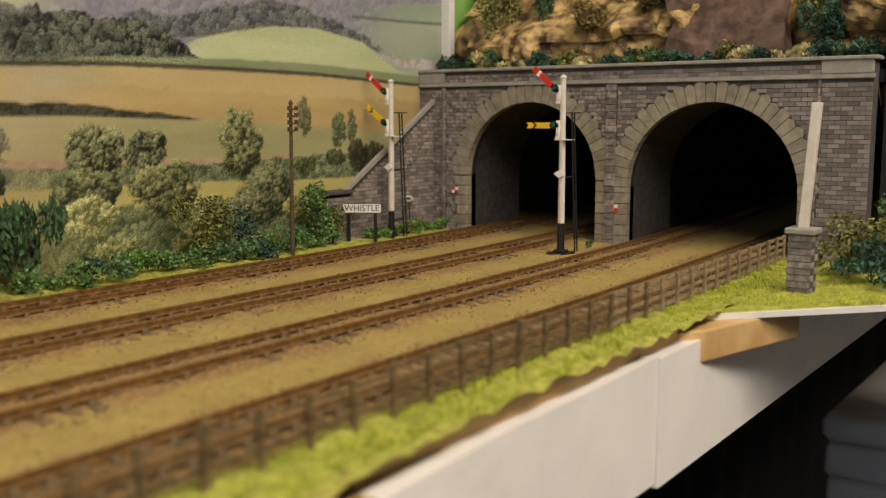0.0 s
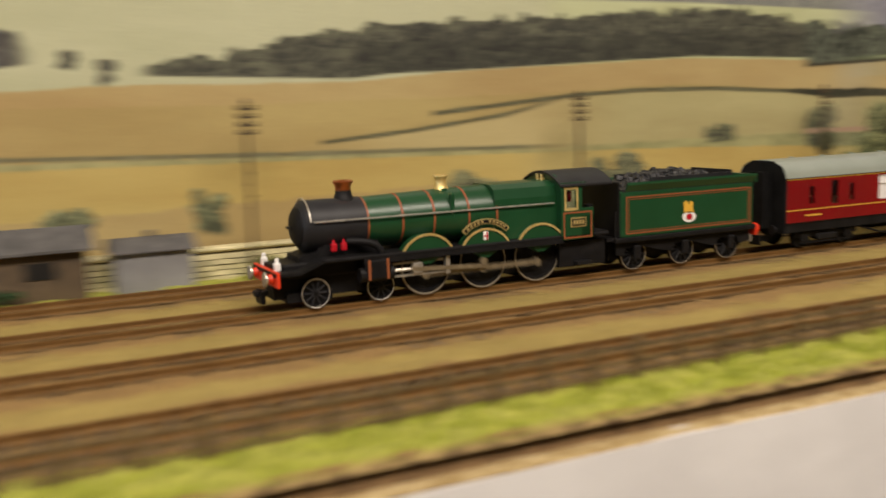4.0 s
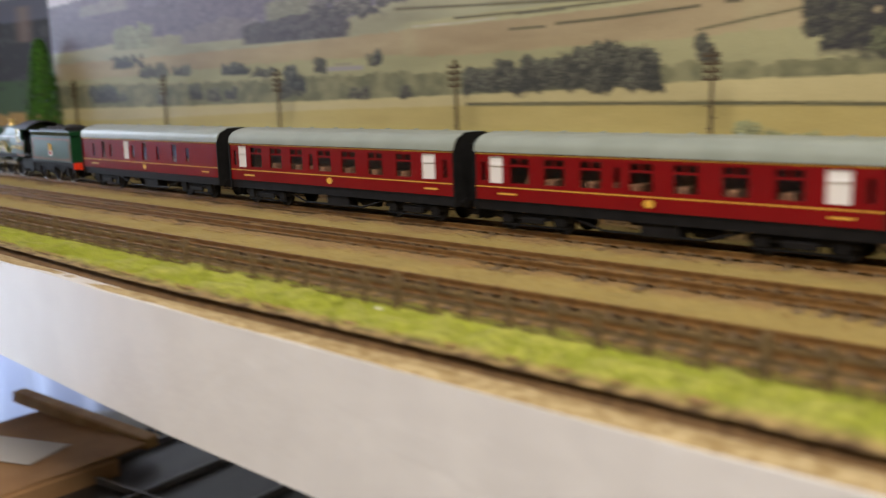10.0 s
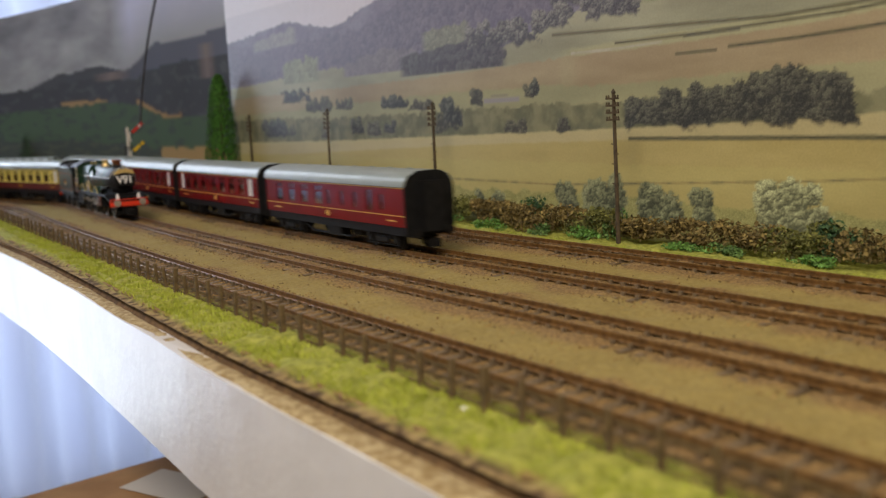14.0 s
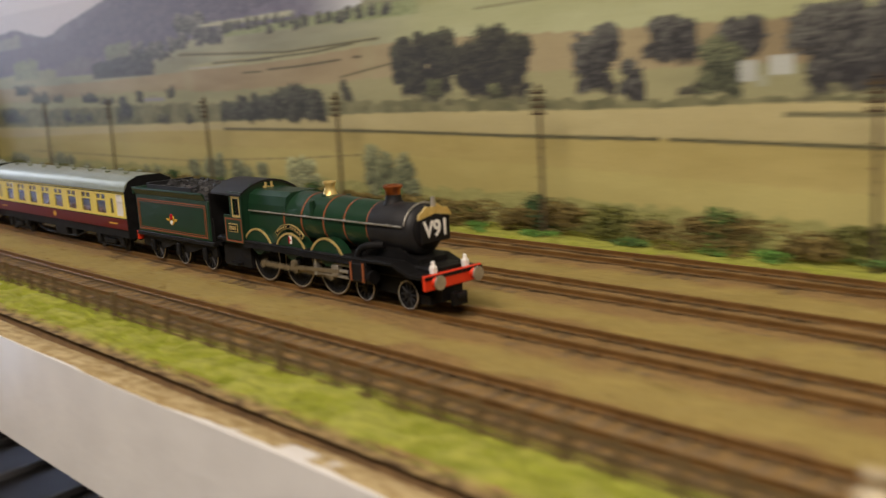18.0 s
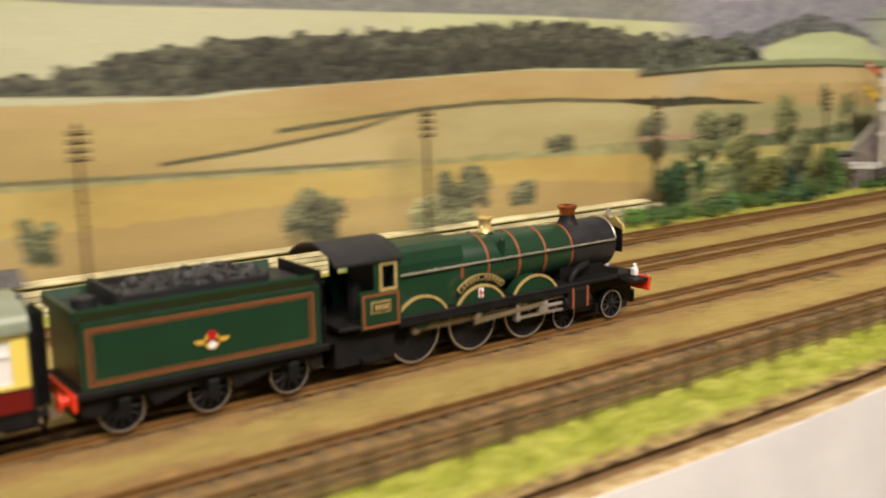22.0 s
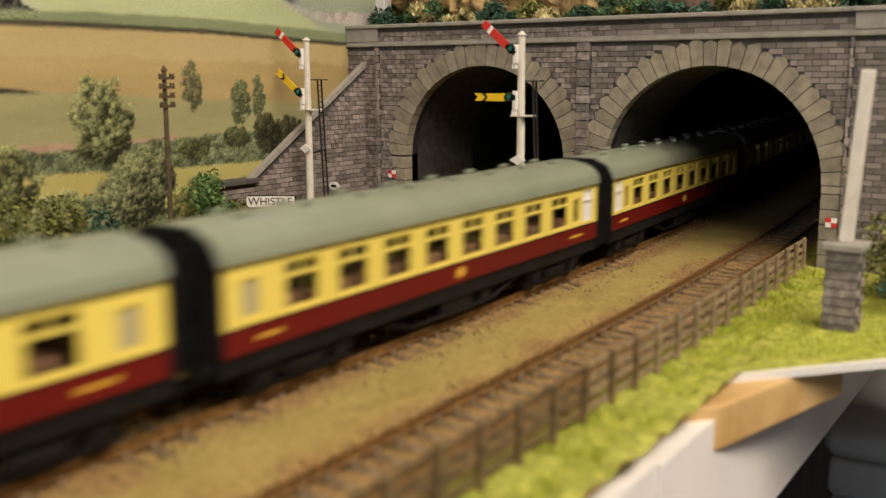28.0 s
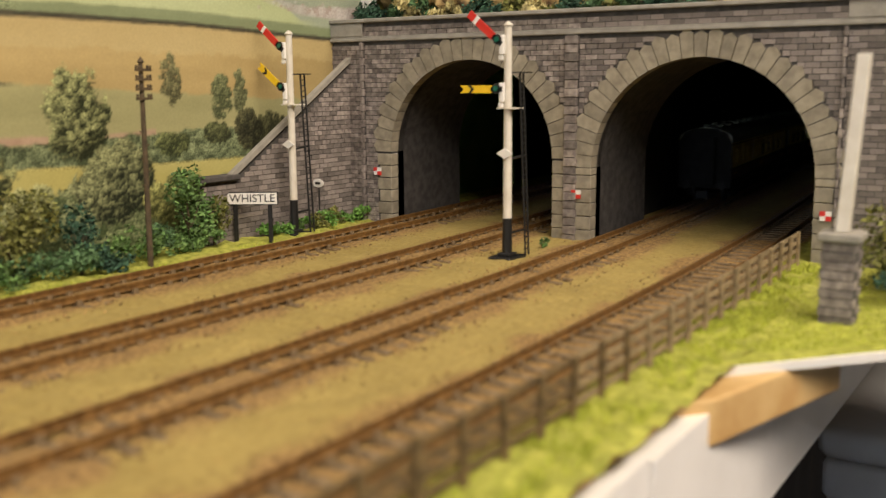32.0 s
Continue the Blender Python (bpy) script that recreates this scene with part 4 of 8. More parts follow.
c_scatter, _ = grain(420, (0.25, 0.18, 0.046), (0.42, 0.317, 0.096))
c_patch, _ = grain(30, (0.30, 0.222, 0.06), (0.385, 0.29, 0.085))
c_ballast, _ = grain(600, (0.155, 0.09, 0.03), (0.38, 0.236, 0.08))
c_grass, _ = grain(300, (0.24, 0.26, 0.035), (0.46, 0.46, 0.08))
c_edge, _ = grain(160, (0.09, 0.05, 0.02), (0.4, 0.28, 0.11), .4, .6)
half = nt.nodes.new("ShaderNodeValue")
half.outputs[0].default_value = 0.5
base = blend(half.outputs[0], c_scatter, c_patch)
base = blend(sp.outputs[0], base, c_ballast)
base = blend(sp.outputs[1], base, c_grass)
base = blend(sp.outputs[2], base, c_edge)
nt.links.new(base, bs.inputs["Base Color"])
_, hgt = grain(900, (0, 0, 0), (1, 1, 1))
bp = nt.nodes.new("ShaderNodeBump")
bp.inputs["Strength"].default_value, bp.inputs["Distance"].default_value = 0.9, 0.0012
nt.links.new(hgt, bp.inputs["Height"])
nt.links.new(bp.outputs[0], bs.inputs["Normal"])
me.materials.append(m_ground)
tagged(new("ground", me), "tan scatter ground with brown ballast and grass verges", "ground", kind="structure")

# loose ballast stones and scatter grains beside the rails
v, f = [], []
r = seeded(11)
for _ in range(44000):
    x = r.uniform(-1.1, 1.66)
    k = r.randrange(4)
    o = r.choice((-1, 1)) * r.uniform(.003, .024) if r.random() < .8 else r.uniform(-.03, .03)
    y = TRACK_Y[k] + bend(x) + o
    if y < -.016 or abs(abs(o) - .00875) < .0012:
        continue
    s = r.uniform(.0003, .00075)
    zz = -.0042 + r.uniform(-.0002, .0004)
    n = len(v)
    a = r.uniform(0, 6.3)
    for i in range(3):
        v.append((x + s * math.cos(a + i * 2.1), y + s * math.sin(a + i * 2.1), zz))
    v.append((x + r.uniform(-.0002, .0002), y, zz + s * 1.2))
    f += [(n, n + 1, n + 3), (n + 1, n + 2, n + 3), (n + 2, n, n + 3)]
m_chip = varied("ballast_chips", (0.13, 0.072, 0.022), (0.33, 0.21, 0.075), 0.9, 300, 0.6)
tagged(pydata("ballast_chips", v, f, m_chip), "loose brown ballast chips beside the rails", "ballast", kind="stuff")

# static grass on the front and back verges
v, f = [], []
r = seeded(5)


def blade(x, y, z, h, w):
    n = len(v)
    a = r.uniform(0, 6.3)
    lx, ly2 = r.uniform(-.6, .6) * h, r.uniform(-.6, .6) * h
    v.extend(((x - w * math.cos(a), y - w * math.sin(a), z), (x + w * math.cos(a), y + w * math.sin(a), z), (x + lx, y + ly2, z + h)))
    f.append((n, n + 1, n + 2))


for _ in range(90000):
    x = r.uniform(-1.2, 1.66)
    y = bend(x) + (r.uniform(-.0478 + lift(x) * .5 + inset(x) * .9, -.018) if r.random() < .72 else r.uniform(.222, .236))
    blade(x, y, -.0055, r.uniform(.001, .0027), .00034)
for _ in range(16000):
    x = r.uniform(1.5, 1.75)
    blade(x, r.uniform(-.035 - (x - 1.49) * 1.1, -.015) if x < 1.62 else r.uniform(-.18, -.07), -.006, r.uniform(.001, .0027), .00034)
tagged(pydata("static_grass", v, f, m_grass), "bright yellow-green static grass along the verges", "grass", kind="stuff")

# ---------- baseboard ----------
bm = bmesh.new()
box(bm, -1.95, 1.417, EDGE - .0072, EDGE + .001, -.064, -.0112)
bmesh.ops.subdivide_edges(bm, edges=[e for e in bm.edges if abs(e.verts[0].co.x - e.verts[1].co.x) > 1], cuts=60)
for vv in bm.verts:
    vv.co.y += lift(vv.co.x) + inset(vv.co.x) + bulge(vv.co.x)
    if vv.co.z > -.02:
        vv.co.z -= lift(vv.co.x) * .12
    if vv.co.z > -.02:
        vv.co.z += noise.noise(vv.co * 25) * .0012
tagged(part("fascia_board", bm, m_white), "white painted fascia board with chipped top edge", "board", kind="structure")
bm = bmesh.new()
box(bm, 1.4175, 3.9, -.0438, -.0365, -.066, -.0135)
tagged(part("side_board", bm, m_white), "white painted board set back under the tunnel", "board", kind="structure")
bm = bmesh.new()
box(bm, -1.9, 3.95, -.0365, .3, -.03, -.0075)
tagged(part("baseboard", bm, m_wood), "plywood baseboard under the railway", "board", kind="structure")
m_cork = material("cork_lip", (0.2, 0.115, 0.045), 0.9, 0, (0.36, 0.23, 0.095), 220, bump=0.0004)
# darker copy of the cork for the upright face, its shade painted in
m_cork_shaded = material("shaded_cork_edge", (0.085, 0.047, 0.018), 0.95, 0, (0.19, 0.112, 0.045), 240, bump=0.0005)
m_glue = material("rough_filler", (0.3, 0.2, 0.07), 0.85, 0, (0.56, 0.44, 0.23), 330, bump=0.0008, bump_scale=300, mix_low=.38, mix_high=.62)
strips = {"lip": (bmesh.new(), m_cork, "pale torn cork lip"), "face": (bmesh.new(), m_cork_shaded, "cork edge with its shade in the colour"), "ledge": (bmesh.new(), m_glue, "rough filler smeared along the ledge")}
last = None
for i in range(900):
    x = -1.9 + i * (1.24 + 1.9) / 899
    w, q = noise.noise((x * 14, 3, 0)) * .0006 + noise.noise((x * 110, 3, 0)) * .0004, noise.noise((x * 20, 9, 0)) * .0003 + noise.noise((x * 140, 9, 0)) * .00025
    dy = lift(x) * .9 + inset(x)
    fall = lift(x) / .0165 * .0012
    row = [(x, -.0452 + dy + w, -.0052 - fall + q), (x, -.0468 + dy + w, -.0050 - fall + q), (x, -.0474 + dy + w, -.0055 - fall + q), (x, -.0516 + dy + w * 1.6, -.0109 - fall), (x, -.0535 + dy + w * .5, -.0107 - fall + q * 2), (x, -.0562 + dy - w * 1.5 + bulge(x), -.0107 - fall + q), (x, -.0586 + dy - w + bulge(x), -.0112 - fall)]
    if last:
        for nm, a, b in (("lip", 0, 2), ("face", 2, 3), ("ledge", 3, 6)):
            sm = strips[nm][0]
            for k in range(a, b):
                sm.faces.new([sm.verts.new(p) for p in (last[k], row[k], row[k + 1], last[k + 1])])
    last = row
torn = thing("torn_edge", "torn brown scenic edge along the board front", "edging", kind="structure")
for nm, (sm, mt, lb) in strips.items():
    bmesh.ops.remove_doubles(sm, verts=sm.verts, dist=1e-6)
    part(nm, sm, mt, torn, lb, True)
# card flap with grass and the batten that holds it
bm = bmesh.new()
prism(bm, ((1.478, -.036), (1.552, -.1), (1.60, -.2), (2.0, -.24), (2.0, -.036)), -.0095, -.0068, "z")
tagged(part("card_flap", bm, m_card), "white card flap carrying the grassed bank", "card", kind="structure")
bm = bmesh.new()
prism(bm, ((1.482, -.038), (1.555, -.099), (1.603, -.198), (1.99, -.236), (1.99, -.03), (1.482, -.03)), -.0068, -.0052, "z")
tagged(part("bank", bm, m_grass_sheet := material("grass_sheet", (0.26, 0.28, 0.035), 0.9, 0, (0.44, 0.45, 0.07), 220, bump=.001)), "bright green grassed bank beside the tunnel", "bank", kind="structure")
bm = bmesh.new()
prism(bm, ((1.451, -.0366), (1.4605, -.0448), (1.535, -.0638), (1.544, -.0366)), -.0236, -.0096, "z")
bmesh.ops.bevel(bm, geom=list(bm.edges), offset=.0009, segments=2, affect="EDGES", profile=.5)
tagged(part("timber_batten", bm, m_wood), "raw pine timber batten under the card flap", "batten")
# crossing boards between and beside the rails
m_board = varied("crossing_boards", (0.13, 0.095, 0.05), (0.22, 0.17, 0.09), .85, 150, .15)
cross = thing("track_crossing", "brown boarded foot crossing over the four tracks", "crossing")
for a, b in ((-.02, -.0103), (-.0072, .0072), (.0103, .0547), (.0578, .0722), (.0753, .1209), (.124, .1384), (.1415, .1873), (.1904, .2048), (.2079, .222)):
    bm = bmesh.new()
    box(bm, .236, .272, a, b, -.006, -.0006, .0003)
    part("board", bm, m_board, cross)


# ---------- tunnel portal ----------
ARCHES = ((0.033, 0.056, 0.034), (0.164, 0.053, 0.038))  # centre, radius, springing
WALL_Y0, WALL_Y1, WALL_Z0, WALL_Z1 = -.062, .270, -.006, .1035


def arch_points(c, r, spring, n=24):
    return [(c - r, WALL_Z0)] + [(c - r * math.cos(math.pi * i / n), spring + r * math.sin(math.pi * i / n)) for i in range(n + 1)] + [(c + r, WALL_Z0)]


portal = thing("tunnel_portal", "grey brick double tunnel mouth with buff stone arches", "tunnel", kind="structure")
bm = bmesh.new()
outline = [(WALL_Y0, WALL_Z0)] + arch_points(*ARCHES[0]) + arch_points(*ARCHES[1]) + [(WALL_Y1, WALL_Z0), (WALL_Y1, .113), (WALL_Y0, .113)]
prism(bm, outline, PORTAL, PORTAL + .012, "x")
part("wall", bm, m_stone_wall, portal)
bm = bmesh.new()
box(bm, PORTAL - .0022, PORTAL, WALL_Y0 - .001, WALL_Y1 + .001, .1022, .1042, .0004)
box(bm, PORTAL - .0012, PORTAL, WALL_Y0 - .001, WALL_Y1 + .001, .1042, .1052, .0002)
part("string_course", bm, m_mould, portal, "pale grey stone string course")
for y0, y1 in ((WALL_Y0 - .002, -.031), (-.031, .1), (.1, .234), (.234, WALL_Y1 + .002)):
    bm = bmesh.new()
    box(bm, PORTAL - .003, PORTAL + .014, y0, y1, .113, .1152, .0004)
    part("coping_stone", bm, m_mould, portal, "pale coping stone")
for y0, y1, zz0, zz1 in ((WALL_Y0, -.033, .1052, .113), (.2365, WALL_Y1, .1052, .113)):
    bm = bmesh.new()
    box(bm, PORTAL - .0016, PORTAL, y0, y1, zz0, zz1, .0003)
    part("parapet_block", bm, m_mould, portal, "plain pale parapet block")

# voussoirs and jamb stones
for c, r, sp in ARCHES:
    n = 29 if r > .055 else 27
    for i in range(n):
        a0, a1 = math.pi * i / n + .0035, math.pi * (i + 1) / n - .0035
        ro = r + .0122 + (.0012 if i % 2 else 0)
        bm = bmesh.new()
        am = (a0 + a1) / 2
        pts = [(c - rr * math.cos(a), sp + rr * math.sin(a)) for rr, a in ((r - .0003, a0), (r - .0003, a1), (ro - .002, a1), (ro, am), (ro - .002, a0))]
        prism(bm, pts, PORTAL - .0011, PORTAL + .006, "x")
        part("voussoir", bm, m_voussoir, portal)
    for side in (-1, 1):
        zz = WALL_Z0
        j = 0
        while zz < sp - .001:
            h = min(.0072, sp - zz)
            y0 = c + side * (r - .0003)
            y1 = c + side * (r + .0085 + (.0014 if j % 2 else 0))
            bm = bmesh.new()
            box(bm, PORTAL - .0010, PORTAL + .006, min(y0, y1), max(y0, y1), zz + .0002, zz + h - .0002, .0003)
            part("jamb_stone", bm, m_voussoir, portal)
            zz += h
            j += 1
    # lining of the tunnel mouth
    bm = bmesh.new()
    pts = arch_points(c, r, sp)
    for x0, x1 in ((PORTAL + .006, PORTAL + .075),):
        a = [bm.verts.new((x0, y, z)) for y, z in pts]
        b = [bm.verts.new((x1, y, z)) for y, z in pts]
        a2 = [bm.verts.new((x0, c + (y - c) * 1.05, z + (.002 if z > 0 else 0))) for y, z in pts]
        b2 = [bm.verts.new((x1, c + (y - c) * 1.05, z + (.002 if z > 0 else 0))) for y, z in pts]
        for i in range(len(pts) - 1):
            bm.faces.new((a[i], a[i + 1], b[i + 1], b[i]))
            bm.faces.new((a2[i + 1], a2[i], b2[i], b2[i + 1]))
            bm.faces.new((b[i], b[i + 1], b2[i + 1], b2[i]))
    part("lining", bm, m_lining, portal, "dark brick lining of the tunnel mouth")

bricks = []
BW, BH = .0068, .00272


def brick_rows(y0, y1, z0, z1, keep):
    row = 0
    zz = z0
    while zz + BH <= z1 + 1e-6:
        y = y0 - (BW / 2 if row % 2 else 0)
        while y < y1:
            a, b = max(y, y0), min(y + BW, y1)
            for cut in range(8):
                fits = [(p, q) for p, q in ((a + cut * .0008, b), (a, b - cut * .0008)) if q - p > .0012 and keep((p + q) / 2, zz + BH / 2, p, q, zz)]
                if fits:
                    bricks.append((fits[0][0] + .00018, fits[0][1] - .00018, zz + .00018, zz + BH - .00018))
                    break
            y += BW
        zz += BH
        row += 1


def clear_of_arches(yc, zc, a, b, zz):
    for c, r, sp in ARCHES:
        if zc < sp and (abs(a - c) < r + .0095 or abs(b - c) < r + .0095 or a < c < b):
            return False
        for y in (a, yc, b):
            for q in (zz, zz + BH):
                if q >= sp and math.hypot(y - c, q - sp) < r + .0108:
                    return False
    return True


brick_rows(WALL_Y0, -.0335, WALL_Z0, .1022, clear_of_arches)
brick_rows(-.0325, .0965, WALL_Z0, .1022, clear_of_arches)
brick_rows(.1045, .2355, WALL_Z0, .1022, clear_of_arches)
brick_rows(.2385, WALL_Y1, WALL_Z0, .1022, clear_of_arches)
brick_rows(-.033, .2365, .1052, .113, lambda *q: True)
bricks.sort()
r = seeded(21)


def wall_bricks(items, parent, place, limit):
    v, f = [], []
    base = None
    for i, (a, b, c, d_) in enumerate(items):
        px = r.uniform(.0003, .00085)
        if i < limit:
            if base is None:
                bm = bmesh.new()
                box(bm, -1, 0, -.5, .5, -.5, .5)
                base = mesh_of("brick", bm, m_brick)
            o = new("brick", base)
            o.parent = parent
            o.matrix_basis = place @ Matrix.LocRotScale(((0, (a + b) / 2, (c + d_) / 2)), None, (px, b - a, d_ - c))
        else:
            n = len(v)
            m = place @ pose(0, (a + b) / 2, (c + d_) / 2)
            v += [tuple(m @ Vector((x, y, z))) for x in (-px, 0) for y in (-(b - a) / 2, (b - a) / 2) for z in (-(d_ - c) / 2, (d_ - c) / 2)]
            f += [tuple(n + k for k in q) for q in BOXF]
    if v:
        tagged(pydata("bricks", v, f, m_brick, parent), kind="stuff")


wall_bricks(bricks, portal, pose(PORTAL, 0, 0), 300)
# raised brick strips at the middle and left pilasters
for y0, y1 in ((.0968, .1042), (.2358, .2382), (-.0335, -.0318)):
    zz = WALL_Z0
    i = 0
    while zz < .102:
        bm = bmesh.new()
        box(bm, PORTAL - (.0024 if i % 2 else .002), PORTAL, y0 + (0 if i % 2 else .0006), y1, zz + .0002, min(zz + BH * 1.6, .1022), .0002)
        part("pilaster_stone", bm, m_brick, portal)
        zz += BH * 1.65
        i += 1
# small red and white plates at the foot of each jamb
for y, zz in ((.2265, .0265), (.0967, .02), (-.0285, .017)):
    plate = thing("distance_plate", "small red and white chequered plate fixed to the arch", "plate", "plates on the tunnel mouth", at=pose(PORTAL - .0013, y, zz))
    for i, (dy, dz, mm) in enumerate(((-1, -1, m_red), (1, -1, m_arm_white), (-1, 1, m_arm_white), (1, 1, m_red))):
        bm = bmesh.new()
        box(bm, -.0008, 0, min(0, dy * .0026), max(0, dy * .0026), min(0, dz * .0022), max(0, dz * .0022))
        part("panel", bm, mm, plate)

# wing wall that steps down beside the back track
wing = thing("wing_wall", "sloping grey brick wing wall with pale coping", "wall", kind="structure")
bm = bmesh.new()
prism(bm, ((1.5455, -.006), (PORTAL, -.006), (PORTAL, .0885), (1.5705, .0285), (1.5455, .0285)), .2478, .2525, "y")
part("wall", bm, m_stone_wall, wing)
bm = bmesh.new()
prism(bm, ((1.566, .0285), (PORTAL + .0, .0905), (PORTAL, .0935), (1.566, .0315)), .2462, .2496, "y")
part("coping", bm, m_mould, wing, "pale sloping coping")
bm = bmesh.new()
box(bm, 1.5435, 1.5715, .2445, .2532, .0285, .0315, .0005)
part("cap", bm, m_stone_wall, wing, "dark grey pier cap")
bricks = []
brick_rows(1.5462, PORTAL - .0005, -.006, .09, lambda yc, zc, a, b, zz: zz + BH < (.0285 if a < 1.571 else .0285 + (a - 1.5705) * .615))
wall_bricks(bricks, wing, Matrix.Translation((0, .2478, 0)) @ Matrix(((0, 1, 0, 0), (1, 0, 0, 0), (0, 0, 1, 0), (0, 0, 0, 1))), 300)
oval = thing("number_plate", "small white oval number plate on a thin stake", "plate", at=pose(1.632, .243, 0))
bm = bmesh.new()
lathe(bm, ((.0031, 0), (.0033, .0003), (.0031, .0006)), "x", 20)
bmesh.ops.transform(bm, matrix=Matrix.Translation((-.001, 0, .0215)) @ Matrix.Diagonal((1, 1.25, .75, 1)), verts=bm.verts)
part("face", bm, m_arm_white, oval)
bm = bmesh.new()
box(bm, -.0012, -.00105, -.0018, .0018, .0208, .0222)
part("marking", bm, m_black, oval)
bm = bmesh.new()
tube(bm, (0, 0, -.004), (0, 0, .02), .0004)
part("stake", bm, m_black, oval)

# added near-black boards behind the mouths: the bores' darkness put into their colour
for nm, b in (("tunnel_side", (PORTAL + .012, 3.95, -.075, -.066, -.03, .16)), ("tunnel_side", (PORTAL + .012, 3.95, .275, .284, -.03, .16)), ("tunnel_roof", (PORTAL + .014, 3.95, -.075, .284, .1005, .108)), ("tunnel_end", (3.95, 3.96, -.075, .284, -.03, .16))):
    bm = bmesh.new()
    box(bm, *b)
    tagged(part(nm, bm, m_tunnel_shade), "added near-black board, the tunnel's darkness in its colour", "wall", kind="structure")

# added divider in the same near-black; keeps the other bore's train out of view
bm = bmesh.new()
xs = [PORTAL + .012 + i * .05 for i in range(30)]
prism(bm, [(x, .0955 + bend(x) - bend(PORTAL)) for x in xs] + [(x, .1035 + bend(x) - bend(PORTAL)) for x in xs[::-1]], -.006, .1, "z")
tagged(part("tunnel_divider", bm, m_tunnel_shade), "added near-black wall that hides one bore from the other", "wall", kind="structure")

# pillar with a leaning square post
pillar = thing("stone_pillar", "grey stone pillar with a tall square white post", "pillar", at=pose(1.556, -.0575, -.006))
bm = bmesh.new()
box(bm, -.0056, .0056, -.0056, .0056, 0, .0295, .0004)
part("core", bm, m_stone_wall, pillar)
for i in range(9):
    for sx in (-1, 1):
        for ax in (0, 1):
            bm = bmesh.new()
            o = .0024 * (1 if i % 2 else -1)
            if ax:
                box(bm, -.0054 if (sx > 0) == (i % 2 > 0) else o * .3, o * .3 if (sx > 0) == (i % 2 > 0) else .0054, sx * .0056 - .0004, sx * .0056 + .0004, i * .00325 + .0002, i * .00325 + .003)
            else:
                box(bm, sx * .0056 - .0004, sx * .0056 + .0004, -.0054, .0054, i * .00325 + .0002, i * .00325 + .003)
            part("stone", bm, m_brick, pillar)
bm = bmesh.new()
box(bm, -.0072, .0072, -.0072, .0072, .0295, .0325, .0006)
part("cap", bm, m_mould, pillar, "pale square cap")
bm = bmesh.new()
vs = box(bm, -.0022, .0022, -.0022, .0022, .0325, .093, .0003)
bmesh.ops.transform(bm, matrix=Matrix.Shear("XY", 4, (0.045, -0.05)), verts=bm.verts)
bmesh.ops.translate(bm, vec=(-.0015, .0017, 0), verts=bm.verts)
part("post", bm, m_post_white, pillar, "tall off-white square post")


